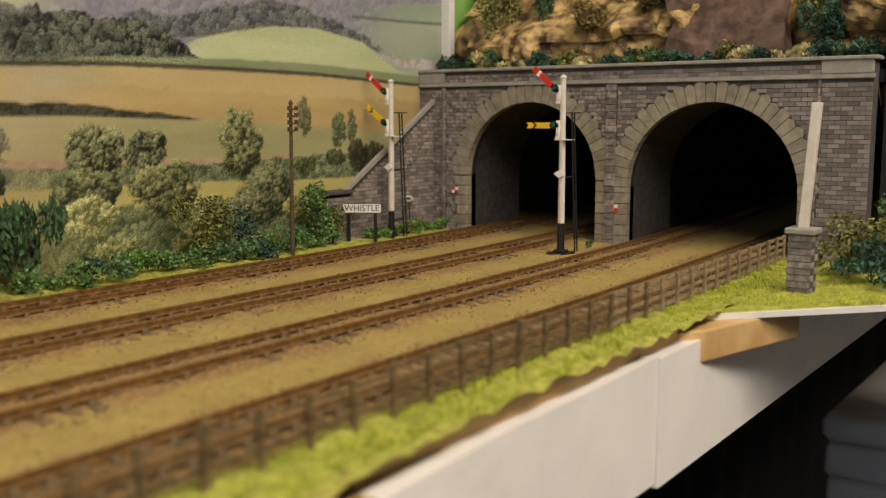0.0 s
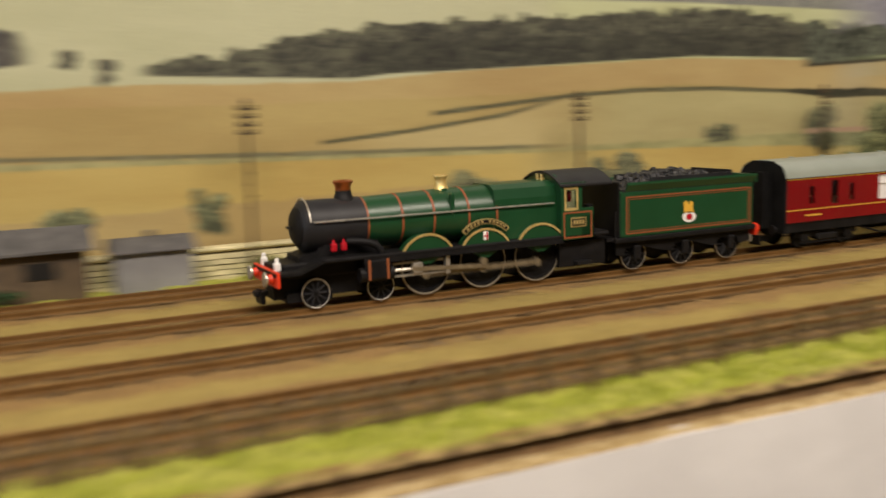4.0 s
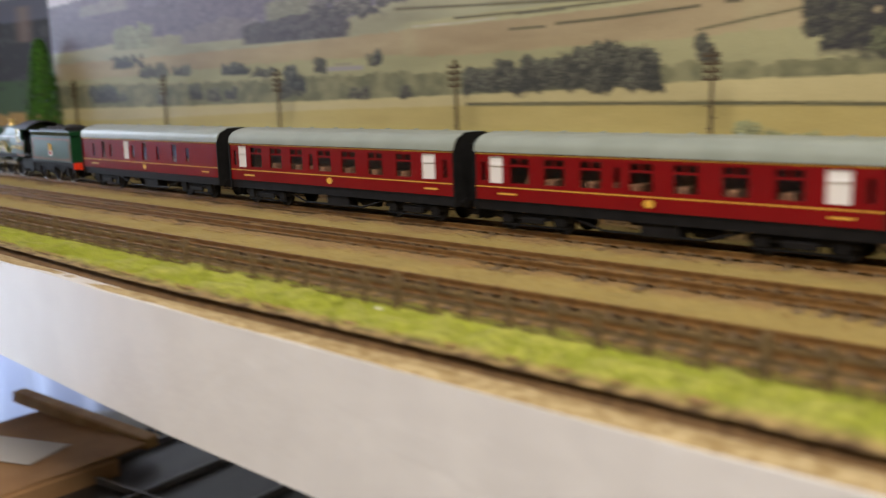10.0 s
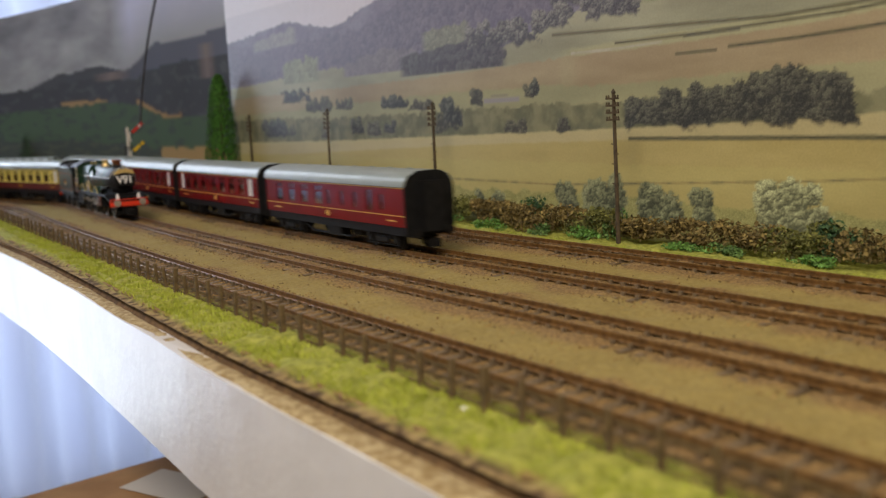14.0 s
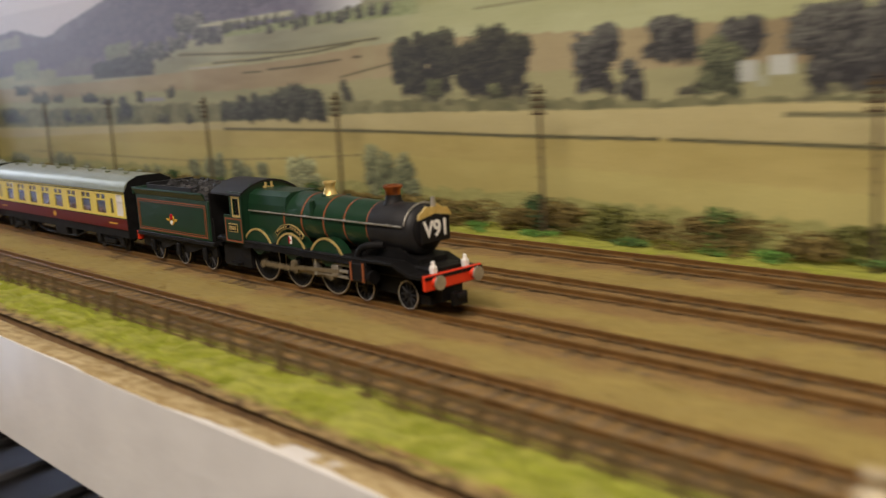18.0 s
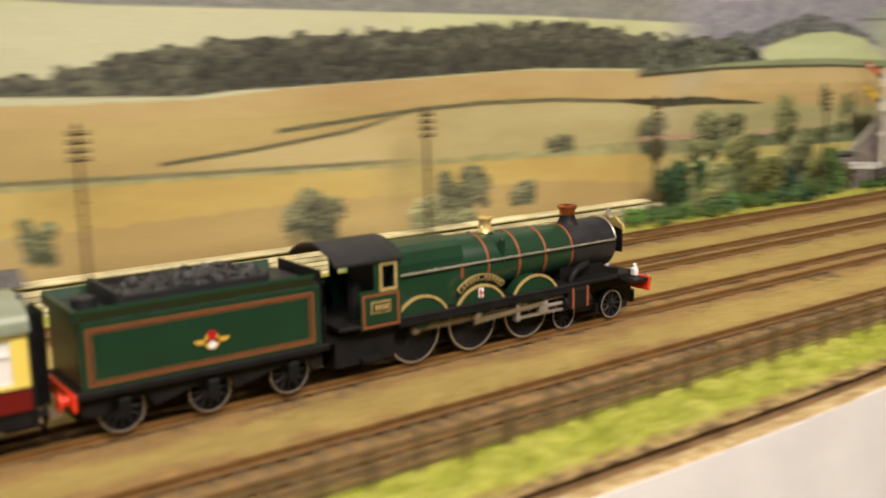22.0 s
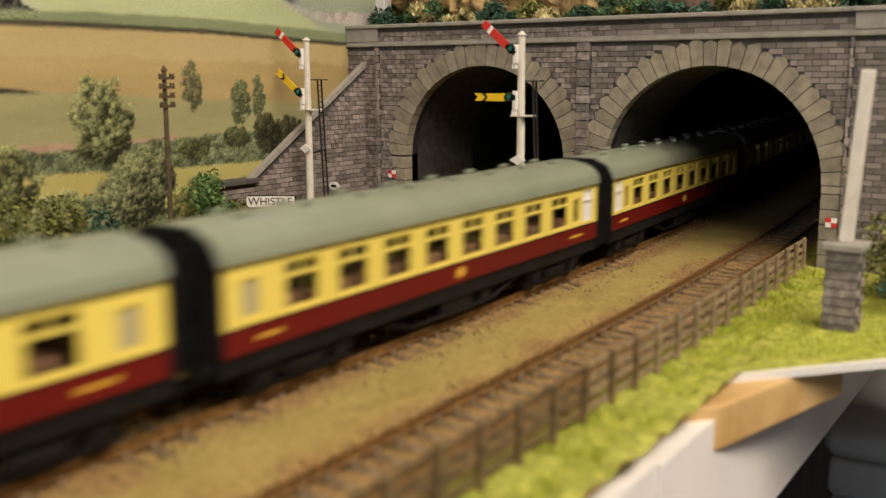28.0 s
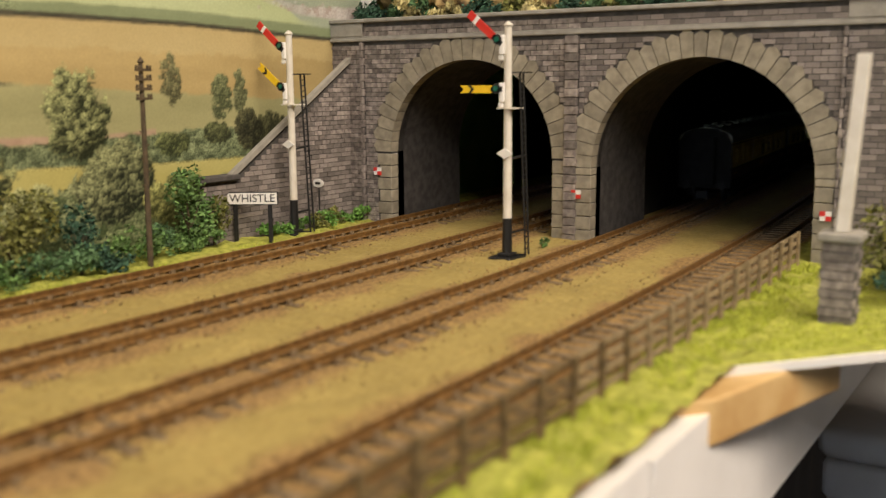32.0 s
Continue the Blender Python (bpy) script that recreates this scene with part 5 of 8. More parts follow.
# ---------- semaphore signals ----------
def signal(x, y, h, distant_up, label):
    s = thing("semaphore_signal", label, "signal", "pair of semaphore signals", at=pose(x, y, -.0045))
    bm = bmesh.new()
    tube(bm, (0, 0, .019), (0, 0, h), .0021, .0017, 14)
    lathe(bm, ((.0022, h), (.0024, h + .0004), (.0016, h + .0012), (.0004, h + .0022)), "z", 12)
    part("post", bm, m_post_white, s, smooth=False)
    bm = bmesh.new()
    tube(bm, (0, 0, .0015), (0, 0, .0195), .0024, .0022, 14)
    part("post_foot", bm, m_black, s, "black lower post")
    bm = bmesh.new()
    box(bm, -.008, .008, -.006, .006, 0, .0015, .0004)
    box(bm, -.0035, .0035, -.0035, .0035, .0015, .003, .0003)
    part("base_plate", bm, m_black, s)
    # arms reach to the side, red above yellow
    for zz, up, mm, nm, fish in ((h - .007, 40, m_red, "stop_arm", False), (h - .0285, 38 if distant_up else 0, m_yellow, "distant_arm", True)):
        arm = new(nm)
        arm.parent = s
        arm.matrix_basis = pose(-.0028, .0035, zz, up, 0, 0)
        if fish:
            bm = bmesh.new()
            prism(bm, ((.0035, .0018), (.0205, .0018), (.0187, 0), (.0205, -.0018), (.0035, -.0018)), -.0004, .0004, "x")
            part("blade", bm, mm, arm)
            y = .0146
            bm = bmesh.new()
            prism(bm, ((y, .0018), (y + .0016, .0018), (y - .0002, 0), (y + .0016, -.0018), (y, -.0018), (y - .0018, 0)), -.00055, .00055, "x")
            part("chevron", bm, m_black, arm, "black fishtail chevron")
        else:
            for y0, y1, mt, pn in ((.0035, .0145, mm, "blade"), (.0145, .0165, m_arm_white, "stripe"), (.0165, .0205, mm, "tip")):
                bm = bmesh.new()
                box(bm, -.0004, .0004, y0, y1, -.0018, .0018)
                part(pn, bm, mt, arm)
        bm = bmesh.new()
        lathe(bm, ((.0022, -.0004), (.0024, 0), (.0022, .0004)), "x", 14, (0, .0012, .0003))
        box(bm, -.0004, .0004, -.002, .004, -.0012, .0012)
        part("spectacle", bm, m_black, arm)
        bm = bmesh.new()
        lathe(bm, ((.0013, -.0006), (.0013, .0006)), "x", 12, (0, .0014, .0003))
        part("lens", bm, material("green_glass", (0.01, 0.12, 0.08), .1), arm, "dark green lens")
        bm = bmesh.new()
        box(bm, -.0028, .0005, .0008, .0034, zz - .006, zz + .003, .0004)
        box(bm, -.0022, 0, .0014, .0042, zz - .0085, zz - .006, .0004)
        part("bracket", bm, m_arm_white, s, "white lamp bracket")
    bm = bmesh.new()
    prism(bm, ((-.0042, .05), (0, .0475), (.0042, .05), (0, .0525)), -.0034, -.0026, "x")
    part("diamond_plate", bm, m_arm_white, s, "white diamond plate")
    bm = bmesh.new()
    box(bm, -.003, .006, -.005, .0042, h - .0375, h - .0369)
    part("landing", bm, m_post_white, s, "small pale landing")
    # ladder
    for dx in (-.0016, .0016):
        bm = bmesh.new()
        tube(bm, (.0065 + dx, -.0072, .0015), (.0048 + dx, -.0045, h - .021), .00055, n=5)
        part("ladder_rail", bm, m_black, s)
    for i in range(28):
        t = (i + 1) / 29
        zz = .0015 + t * (h - .0225)
        c = Vector((.0065 - .0017 * t, -.0072 + .0027 * t, zz))
        bm = bmesh.new()
        tube(bm, c - Vector((.0016, 0, 0)), c + Vector((.0016, 0, 0)), .0004, n=4)
        part("rung", bm, m_black, s)
    bm = bmesh.new()
    box(bm, .0008, .0075, -.0085, .002, h - .0212, h - .0206)
    part("platform", bm, m_black, s)
    for zz in (.012, .047):
        bm = bmesh.new()
        tube(bm, (0, 0, zz), (.006, -.0066, zz + .002), .0006, n=6)
        part("stay", bm, m_black, s)
    return s


signal(1.6, .1005, .108, False, "white post signal between tracks with level yellow arm")
signal(1.604, .2375, .1085, True, "white post signal at the lineside with raised arms")
# a third one far off beside the left-hand curve
far_sig = signal(-1.262, .165, .085, True, "small white post signal beside the far curve")

# whistle board
wb = thing("whistle_board", "white board lettered WHISTLE on two black posts", "sign", at=pose(1.572, .2375, 0, 0, 0, -55))
bm = bmesh.new()
box(bm, -.0135, .0135, -.0006, .0006, .0155, .0225, .0003)
part("frame", bm, m_black, wb)
bm = bmesh.new()
box(bm, -.0128, .0128, -.001, -.0006, .0161, .0219)
part("panel", bm, m_arm_white, wb, "white lettered panel")
cu = bpy.data.curves.new("whistle_text", "FONT")
cu.body, cu.size, cu.align_x, cu.align_y, cu.extrude = "WHISTLE", .0058, "CENTER", "CENTER", .0001
tmp = bpy.data.objects.new("whistle_text", cu)
scene.collection.objects.link(tmp)
bpy.context.view_layer.update()
tm = bpy.data.meshes.new_from_object(tmp.evaluated_get(bpy.context.evaluated_depsgraph_get()))
bpy.data.objects.remove(tmp)
tm.materials.append(m_black)
lt = new("lettering", tm)
lt.parent = wb
lt.matrix_basis = pose(0, -.0012, .019, 90, 0, 0)
for sx in (-1, 1):
    bm = bmesh.new()
    box(bm, sx * .009 - .0011, sx * .009 + .0011, -.0006, .0012, -.006, .0155, .0002)
    part("post", bm, m_black, wb)

# ---------- telegraph poles ----------
POLES = ((-1.117, .258), (-.9115, .248), (-.72, .2395), (-.515, .235), (-.3275, .2365), (-.1264, .238), (.078, .2375), (.2807, .238), (.489, .235), (.6846, .235), (.881, .236), (1.09, .238), (1.3, .243), (1.496, .229))
pole0 = thing("telegraph_pole", "brown wooden telegraph pole with four crossarms and insulators", "pole", "row of telegraph poles", at=pose(POLES[0][0], POLES[0][1], -.005, 0, 0, 8))
bm = bmesh.new()
tube(bm, (0, 0, 0), (0, 0, .0925), .0014, .001, 8)
lathe(bm, ((.0012, .0925), (.0016, .093), (.0002, .0952)), "z", 8)
part("shaft", bm, m_pole, pole0)
for i in range(4):
    zz = .0895 - i * .0042
    bm = bmesh.new()
    box(bm, -.0049, .0049, -.0018, -.0009, zz - .0006, zz + .0006)
    arm = part("crossarm", bm, m_pole, pole0)
    for xx in (-.0044, -.0026, .0026, .0044):
        bm = bmesh.new()
        lathe(bm, ((.0004, zz + .0006), (.0006, zz + .001), (.0005, zz + .0019), (.0002, zz + .0021)), "z", 6, (xx, -.0013, 0))
        part("insulator", bm, m_pole, arm)
for i in range(5):
    zz = .062 - i * .006
    bm = bmesh.new()
    sx = 1 if i % 2 else -1
    tube(bm, (0, 0, zz), (sx * .0028, -.0003, zz + .0004), .00035, n=5)
    part("step", bm, m_pole, pole0)
for i, (x, y) in enumerate(POLES[1:]):
    copy_thing(pole0, pose(x, y, -.005, (i * 37 % 5 - 2) * .3, (i * 53 % 5 - 2) * .25, 6 + (i * 29 % 7 - 3)))

# ---------- lineside fence ----------
FENCE_Y = -.0232


def fence_drop(x):
    """The verge carries the fence lower away from the tunnel."""
    u = min(max((1.2 - x) / .45, 0), 1)
    return .0016 + .0038 * u * u * (3 - 2 * u)


fence = thing("lineside_fence", "weathered brown post and rail fence along the front", "fence")
bm = bmesh.new()
box(bm, -.0009, .0009, -.0008, .0008, -.0055, .0122, .0002)
post_me = mesh_of("post", bm, m_fence)
pale_me = post_me.copy()
pale_me.materials[0] = m_fence_pale
bm = bmesh.new()
box(bm, -.0012, .0012, -.0011, .0011, -.0055, .0130, .0002)
big_me = mesh_of("post", bm, m_fence)
r = seeded(8)
FX = [-1.2 + i * .0172 for i in range(int((1.675 + 1.2) / .0172))]
for i, x in enumerate(FX):
    o = new("post", pale_me if x > 1.455 else big_me if i % 8 == 4 else post_me)
    o.parent = fence
    o.matrix_basis = pose(x, FENCE_Y + bend(x) * .6 + inset(x) * .5, r.uniform(-.0006, .0006) - fence_drop(x), r.uniform(-3, 3), r.uniform(-3, 3), 0)
for zz in (-.0008, .0012, .0033, .0052, .0072, .0092, .0110):
    for j in range(0, len(FX) - 1, 8):
        xs = FX[j:j + 9]
        dense = xs[0] > 1.18
        if (zz in (.0012, .0052, .0092)) == dense:
            continue
        half = .00085 if dense else .00062
        bm = bmesh.new()
        rings = []
        dz = r.uniform(-.0004, .0004)
        for x in xs:
            y = FENCE_Y + bend(x) * .6 + .0009 + inset(x) * .5
            q = zz + dz - fence_drop(x) + r.uniform(-.0002, .0002)
            rings.append([bm.verts.new(p) for p in ((x, y - .00025, q - half), (x, y + .00025, q - half), (x, y + .00025, q + half), (x, y - .00025, q + half))])
        for a, b in zip(rings, rings[1:]):
            for i in range(4):
                bm.faces.new((a[i], a[(i + 1) % 4], b[(i + 1) % 4], b[i]))
        bm.faces.new(rings[0][::-1])
        bm.faces.new(rings[-1])
        part("rail", bm, m_fence_pale if xs[0] > 1.4 else m_fence, fence)

# ---------- dry-stone wall, gate and sheds at the back ----------
drywall = thing("dry_stone_wall", "low cream dry-stone wall along the back verge", "wall", kind="structure")
WY = .2462
r = seeded(31)
stones = []
for row in range(5):
    x = .13 + r.uniform(0, .006)
    while x < 1.31:
        w = r.uniform(.006, .0125)
        if not (.2 < x + w and x < .289):
            stones.append((x, w, row))
        x += w + .0004
bm = bmesh.new()
box(bm, .128, .207, WY - .001, WY + .006, -.006, .0095)
box(bm, .281, 1.313, WY - .001, WY + .006, -.006, .0095)
part("core", bm, m_drystone, drywall)
v, f = [], []
mids = [s for s in stones if .13 < s[0] < .74][:300]
rest = [s for s in stones if s not in mids]
bm = bmesh.new()
box(bm, -.5, .5, -.5, .5, -.5, .5, .12)
stone_me = mesh_of("stone", bm, m_drystone)
for x, w, row in mids:
    o = new("stone", stone_me)
    o.parent = drywall
    h = .0029
    o.matrix_basis = Matrix.LocRotScale((x + w / 2, WY - .0012 + r.uniform(-.0006, .0006), -.0035 + row * h + r.uniform(-.0003, .0003)), Euler((r.uniform(-.1, .1), r.uniform(-.05, .05), r.uniform(-.05, .05))), (w, .0042, h * .92))
for x, w, row in rest:
    m = pose(x + w / 2, WY - .0012 + r.uniform(-.0006, .0006), -.0035 + row * .0029, 0, r.uniform(-3, 3), r.uniform(-3, 3))
    n = len(v)
    v += [tuple(m @ Vector((a, b, c))) for a in (-w / 2, w / 2) for b in (-.0021, .0021) for c in (-.0012, .0012)]
    f += [tuple(n + i for i in q) for q in BOXF]
tagged(pydata("stones", v, f, m_drystone, drywall), kind="stuff")
for x0, x1 in ((.13, .2), (.289, 1.31)):
    x = x0
    while x < x1 - .02:
        w = r.uniform(.03, .055)
        bm = bmesh.new()
        box(bm, x, min(x + w, x1), WY - .0032, WY + .0065, .0108, .0128 + r.uniform(0, .0006), .0007)
        part("cap_stone", bm, m_drystone, drywall)
        x += w + .0003
for x in (.2115, .277):
    p = thing("gate_pier", "cream stone gate pier of stacked slabs", "pier", "gate piers", at=pose(x, WY, -.0055))
    for i in range(7):
        bm = bmesh.new()
        w = .0058 + r.uniform(-.0006, .0006)
        box(bm, -w, w, -.0045, .0045, i * .0031, i * .0031 + .0029, .0007)
        part("slab", bm, m_drystone, p)
gate = thing("field_gate", "closed black wooden field gate between stone piers", "gate", at=pose(.2442, WY - .001, -.004))
for i in range(5):
    bm = bmesh.new()
    box(bm, -.0262, .0262, -.0005, .0005, .0015 + i * .0034, .0036 + i * .0034)
    part("bar", bm, m_black, gate)
for x in (-.0255, -.009, .009, .0255):
    bm = bmesh.new()
    box(bm, x - .0008, x + .0008, -.0011, .0011, 0, .0182)
    part("stile", bm, m_black, gate)
m_felt = material("grey_roof_felt", (0.07, 0.068, 0.066), .85, 0, (0.12, 0.115, 0.11), 150, bump=.0003)
m_hut = varied("hut_timber", (0.07, 0.05, 0.03), (0.13, 0.09, 0.05), .85, 120, .2)
m_tin = material("grey_painted_tin", (0.22, 0.22, 0.22), .6, 0, (0.3, 0.3, 0.3), 90)
hut = thing("platelayers_hut", "brown timber lineside hut with dark felt roof", "hut", at=pose(.775, .2385, -.005))
for x in range(9):
    bm = bmesh.new()
    box(bm, -.0225 + x * .005, -.0177 + x * .005, -.009, -.008, 0, .0255)
    part("plank", bm, m_hut, hut)
bm = bmesh.new()
box(bm, -.0225, .0225, -.008, .009, 0, .0255)
part("shell", bm, m_hut, hut)
bm = bmesh.new()
box(bm, -.0065, .0075, -.0095, -.0088, .012, .02)
part("window", bm, m_black, hut)
bm = bmesh.new()
prism(bm, ((-.013, .0245), (0, .0345), (.012, .0245), (.012, .0258), (0, .036), (-.013, .0258)), -.026, .026, "x")
part("roof", bm, m_felt, hut)
tin = thing("tin_shed", "grey corrugated tin shed with curved roof", "shed", at=pose(.829, .239, -.005))
bm = bmesh.new()
box(bm, -.019, .019, -.009, .009, 0, .0215, .0003)
part("walls", bm, m_tin, tin)
for i in range(16):
    bm = bmesh.new()
    tube(bm, (-.018 + i * .0024, -.0091, .0005), (-.018 + i * .0024, -.0091, .0212), .0005, n=5)
    part("corrugation", bm, m_tin, tin)
bm = bmesh.new()
prism(bm, [(-.0115 + .023 * i / 10, .0212 + .0065 * math.sin(math.pi * i / 10)) for i in range(11)] + [(.0115, .0205), (-.0115, .0205)], -.021, .021, "x")
part("roof", bm, m_felt, tin)
bm = bmesh.new()
tube(bm, (0, 0, .026), (0, 0, .0305), .0022, n=10)
part("vent", bm, m_felt, tin)

# ---------- small lineside things at the crossing ----------
m_cab = varied("brown_cabinet", (0.1, 0.065, 0.03), (0.17, 0.115, 0.06), .8, 150, .15)
cab = thing("lineside_cabinet", "weathered brown lineside cabinet on a concrete foot", "cabinet", at=pose(.272, -.0295, -.0075, 0, 0, -6))
bm = bmesh.new()
box(bm, -.0155, .0155, -.0065, .0065, 0, .0235, .0007)
part("body", bm, m_cab, cab)
for sx in (-1, 1):
    bm = bmesh.new()
    box(bm, min(sx * .0006, sx * .0145), max(sx * .0006, sx * .0145), -.0074, -.0065, .0025, .0215, .0003)
    dr = part("door", bm, m_cab, cab)
    bm = bmesh.new()
    box(bm, sx * .002 - .0004, sx * .002 + .0004, -.0082, -.0074, .01, .0135)
    part("handle", bm, m_black, dr)
bm = bmesh.new()
box(bm, -.0175, .0175, -.0085, .0085, .0235, .0252, .0005)
part("lid", bm, m_cab, cab)
bm = bmesh.new()
box(bm, -.0185, .0185, -.0095, .0095, -.002, .0008, .0004)
part("foot", bm, m_mould, cab)
nb = thing("notice_board", "small white notice board on a short post by the crossing", "sign", at=pose(.2905, -.0215, -.006, 0, 0, -4))
bm = bmesh.new()
box(bm, -.0075, .0075, -.0005, .0005, .019, .029, .0004)
part("panel", bm, m_arm_white, nb)
for i in range(3):
    bm = bmesh.new()
    box(bm, -.0055, .0055, -.0009, -.0005, .0212 + i * .0022, .022 + i * .0022)
    part("writing_bar", bm, m_mould, nb)
bm = bmesh.new()
box(bm, -.0008, .0008, .0005, .002, 0, .026)
part("post", bm, m_fence, nb)
m_doll = material("painted_doll", (0.62, 0.5, 0.3), .6, 0, (0.7, 0.62, 0.45), 250)
bm = bmesh.new()
for sx in (-1, 1):
    tube(bm, (sx * .0014, 0, 0), (sx * .0011, 0, .011), .0012, .0015, 8)
    tube(bm, (sx * .0032, .0003, .0125), (sx * .0026, 0, .0195), .0008, .001, 8)
lathe(bm, ((.0012, .0095), (.0026, .011), (.0029, .0165), (.0024, .0198), (.001, .0208), (.0009, .0214), (.0017, .0222), (.0018, .0236), (.0012, .025), (.0004, .0254)), "z", 12)
lathe(bm, ((.0042, -.0008), (.0042, 0)), "z", 12)
doll = part("model_figure", bm, m_doll, None, smooth=True)
doll.matrix_basis = pose(.1925, -.0295, -.0062)
tagged(doll, "tiny painted model figure standing by the fence", "figurine")
mast = thing("lineside_marker", "small white lineside marker near the front track", "marker", at=pose(-.3115, -.0262, -.007))
bm = bmesh.new()
box(bm, -.0011, .0011, -.0011, .0011, 0, .0022, .0003)
part("block", bm, m_arm_white, mast)


# ---------- trains ----------
m_green_a = material("loco_green", (0.008, 0.052, 0.018), .3, 0, (0.010, 0.061, 0.022), 60)
m_green_b = material("loco_dark_green", (0.008, 0.035, 0.016), .33, 0, (0.010, 0.042, 0.019), 60)
m_loco_black = material("loco_black", (0.006, 0.0057, 0.006), .55, 0, (0.011, 0.0105, 0.011), 120, spec=.18)
m_satin = material("satin_grey_black", (0.013, 0.013, 0.015), .5, 0, (0.02, 0.02, 0.022), 120, spec=.35)
m_orange = material("orange_lining", (0.26, 0.075, 0.025), .5)
m_brass = material("brass", (0.85, 0.66, 0.27), .35, .55, (0.72, 0.52, 0.18), 300)
m_copper = material("copper", (0.72, 0.25, 0.1), .3, 1.0, (0.55, 0.17, 0.06), 300)
m_tyre = material("worn_tyre", (0.36, 0.32, 0.24), .4, .6, (0.26, 0.22, 0.16), 300)
m_rod = material("bronzed_rod", (0.36, 0.3, 0.2), .38, .6, (0.26, 0.21, 0.13), 300)
m_steel = material("bright_steel", (0.6, 0.57, 0.5), .33, .7, (0.45, 0.42, 0.36), 300)
m_buffer_red = material("buffer_red", (0.75, 0.045, 0.012), .4)
m_lamp_red = material("lamp_red", (0.45, 0.01, 0.02), .25)
m_lamp_white = material("lamp_white", (0.85, 0.84, 0.8), .35)
m_coal = material("coal", (0.01, 0.01, 0.011), .5, 0, (0.04, 0.04, 0.042), 900, bump=.0006, bump_scale=1200)
m_maroon = material("maroon_paint", (0.205, 0.006, 0.007), .25, 0, (0.18, 0.0055, 0.007), 40)
m_dark_maroon = material("dark_maroon_paint", (0.14, 0.008, 0.006), .33, 0, (0.12, 0.007, 0.006), 40)
m_cream = material("cream_paint", (0.82, 0.67, 0.14), .35, 0, (0.78, 0.63, 0.125), 40)
m_roof_a = material("grey_roof", (0.26, 0.295, 0.25), .3, 0, (0.3, 0.335, 0.29), 50)
m_roof_b = material("olive_grey_roof", (0.21, 0.24, 0.17), .3, 0, (0.25, 0.28, 0.2), 50)
m_gold = material("gold_line", (0.72, 0.42, 0.05), .45)
m_frost = material("frosted_white", (0.8, 0.79, 0.77), .4)
m_greypane = material("painted_grey_pane", (0.42, 0.38, 0.22), .5)
m_seat = material("brown_seats", (0.12, 0.05, 0.025), .7, 0, (0.2, 0.09, 0.04), 150)
m_pane = material("window_glass", (0.75, 0.78, 0.78), .05)
m_pane.node_tree.nodes["Principled BSDF"].inputs["Transmission Weight"].default_value = 1.0
m_gangway = material("gangway_black", (0.007, 0.007, 0.007), .75, 0, (0.012, 0.012, 0.012), 200, spec=.12)

MM = .001


def quick(name, mat, parent, make, label="", smooth=False):
    bm = bmesh.new()
    make(bm)
    ob = part(name, bm, mat, parent, label, smooth)
    if smooth:
        ob.data.set_sharp_from_angle(angle=math.radians(40))
    return ob


def ring(bm, profile, n):
    """A closed ring round the y axis."""
    rings = [[bm.verts.new((r * math.cos(2 * math.pi * i / n), h, r * math.sin(2 * math.pi * i / n))) for i in range(n)] for r, h in profile[:-1]]
    for a, b in zip(rings, rings[1:] + rings[:1]):
        for i in range(n):
            bm.faces.new((a[i], a[(i + 1) % n], b[(i + 1) % n], b[i]))
    bmesh.ops.recalc_face_normals(bm, faces=bm.faces)


def wheel(parent, name, x, y, r, spokes, rim):
    """A flanged wheel on the side y of the track, with its rim and spokes."""
    o = 1 if y > 0 else -1
    ob = quick(name, m_loco_black, parent, lambda bm: (
        lathe(bm, [(r * .99, -.0010 * o), (r, .0011 * o), (r * .86, .0012 * o), (r * .84, .0004 * o), (r * .84, -.0002 * o)], "y", 28),
        tube(bm, (0, -.0006 * o, 0), (0, .0014 * o, 0), r * .2, r * .16, 10)), smooth=True)
    ob.matrix_basis = pose(x, y, r)
    quick("tyre", rim, ob, lambda bm: ring(bm, [(r * .925, .00125 * o), (r * .98, .0014 * o), (r * 1.004, .001 * o), (r * .96, .0008 * o), (r * .925, .00125 * o)], 28), "bright metal wheel tyre", True)

    def bars(bm):
        for i in range(spokes):
            a = 2 * math.pi * i / spokes
            tube(bm, (0, .0006 * o, 0), (r * .86 * math.cos(a), .0006 * o, r * .86 * math.sin(a)), .0005, .0004, 5)
    quick("spokes", m_satin, ob, bars)
    return ob


def frame_lines(bm, x0, x1, z0, z1, y, w, o):
    """A thin lining rectangle lying on the side y."""
    ya, yb = (y, y + .00018 * o)
    for a in ((x0, x1, z0, z0 + w), (x0, x1, z1 - w, z1), (x0, x0 + w, z0 + w, z1 - w), (x1 - w, x1, z0 + w, z1 - w)):
        box(bm, a[0], a[1], min(ya, yb), max(ya, yb), a[2], a[3])


def arc_band(bm, cx, cz, r0, r1, a0, a1, y0, y1, n=14):
    pts = [(cx + r1 * math.cos(math.radians(a0 + (a1 - a0) * i / n)), cz + r1 * math.sin(math.radians(a0 + (a1 - a0) * i / n))) for i in range(n + 1)]
    pts += [(cx + r0 * math.cos(math.radians(a1 - (a1 - a0) * i / n)), cz + r0 * math.sin(math.radians(a1 - (a1 - a0) * i / n))) for i in range(n + 1)]
    prism(bm, pts, y0, y1)


def U(u):
    """Distance behind the leading bogie axle, in mm, to the engine's own x."""
    return (62 - u) * MM


SPIN = []


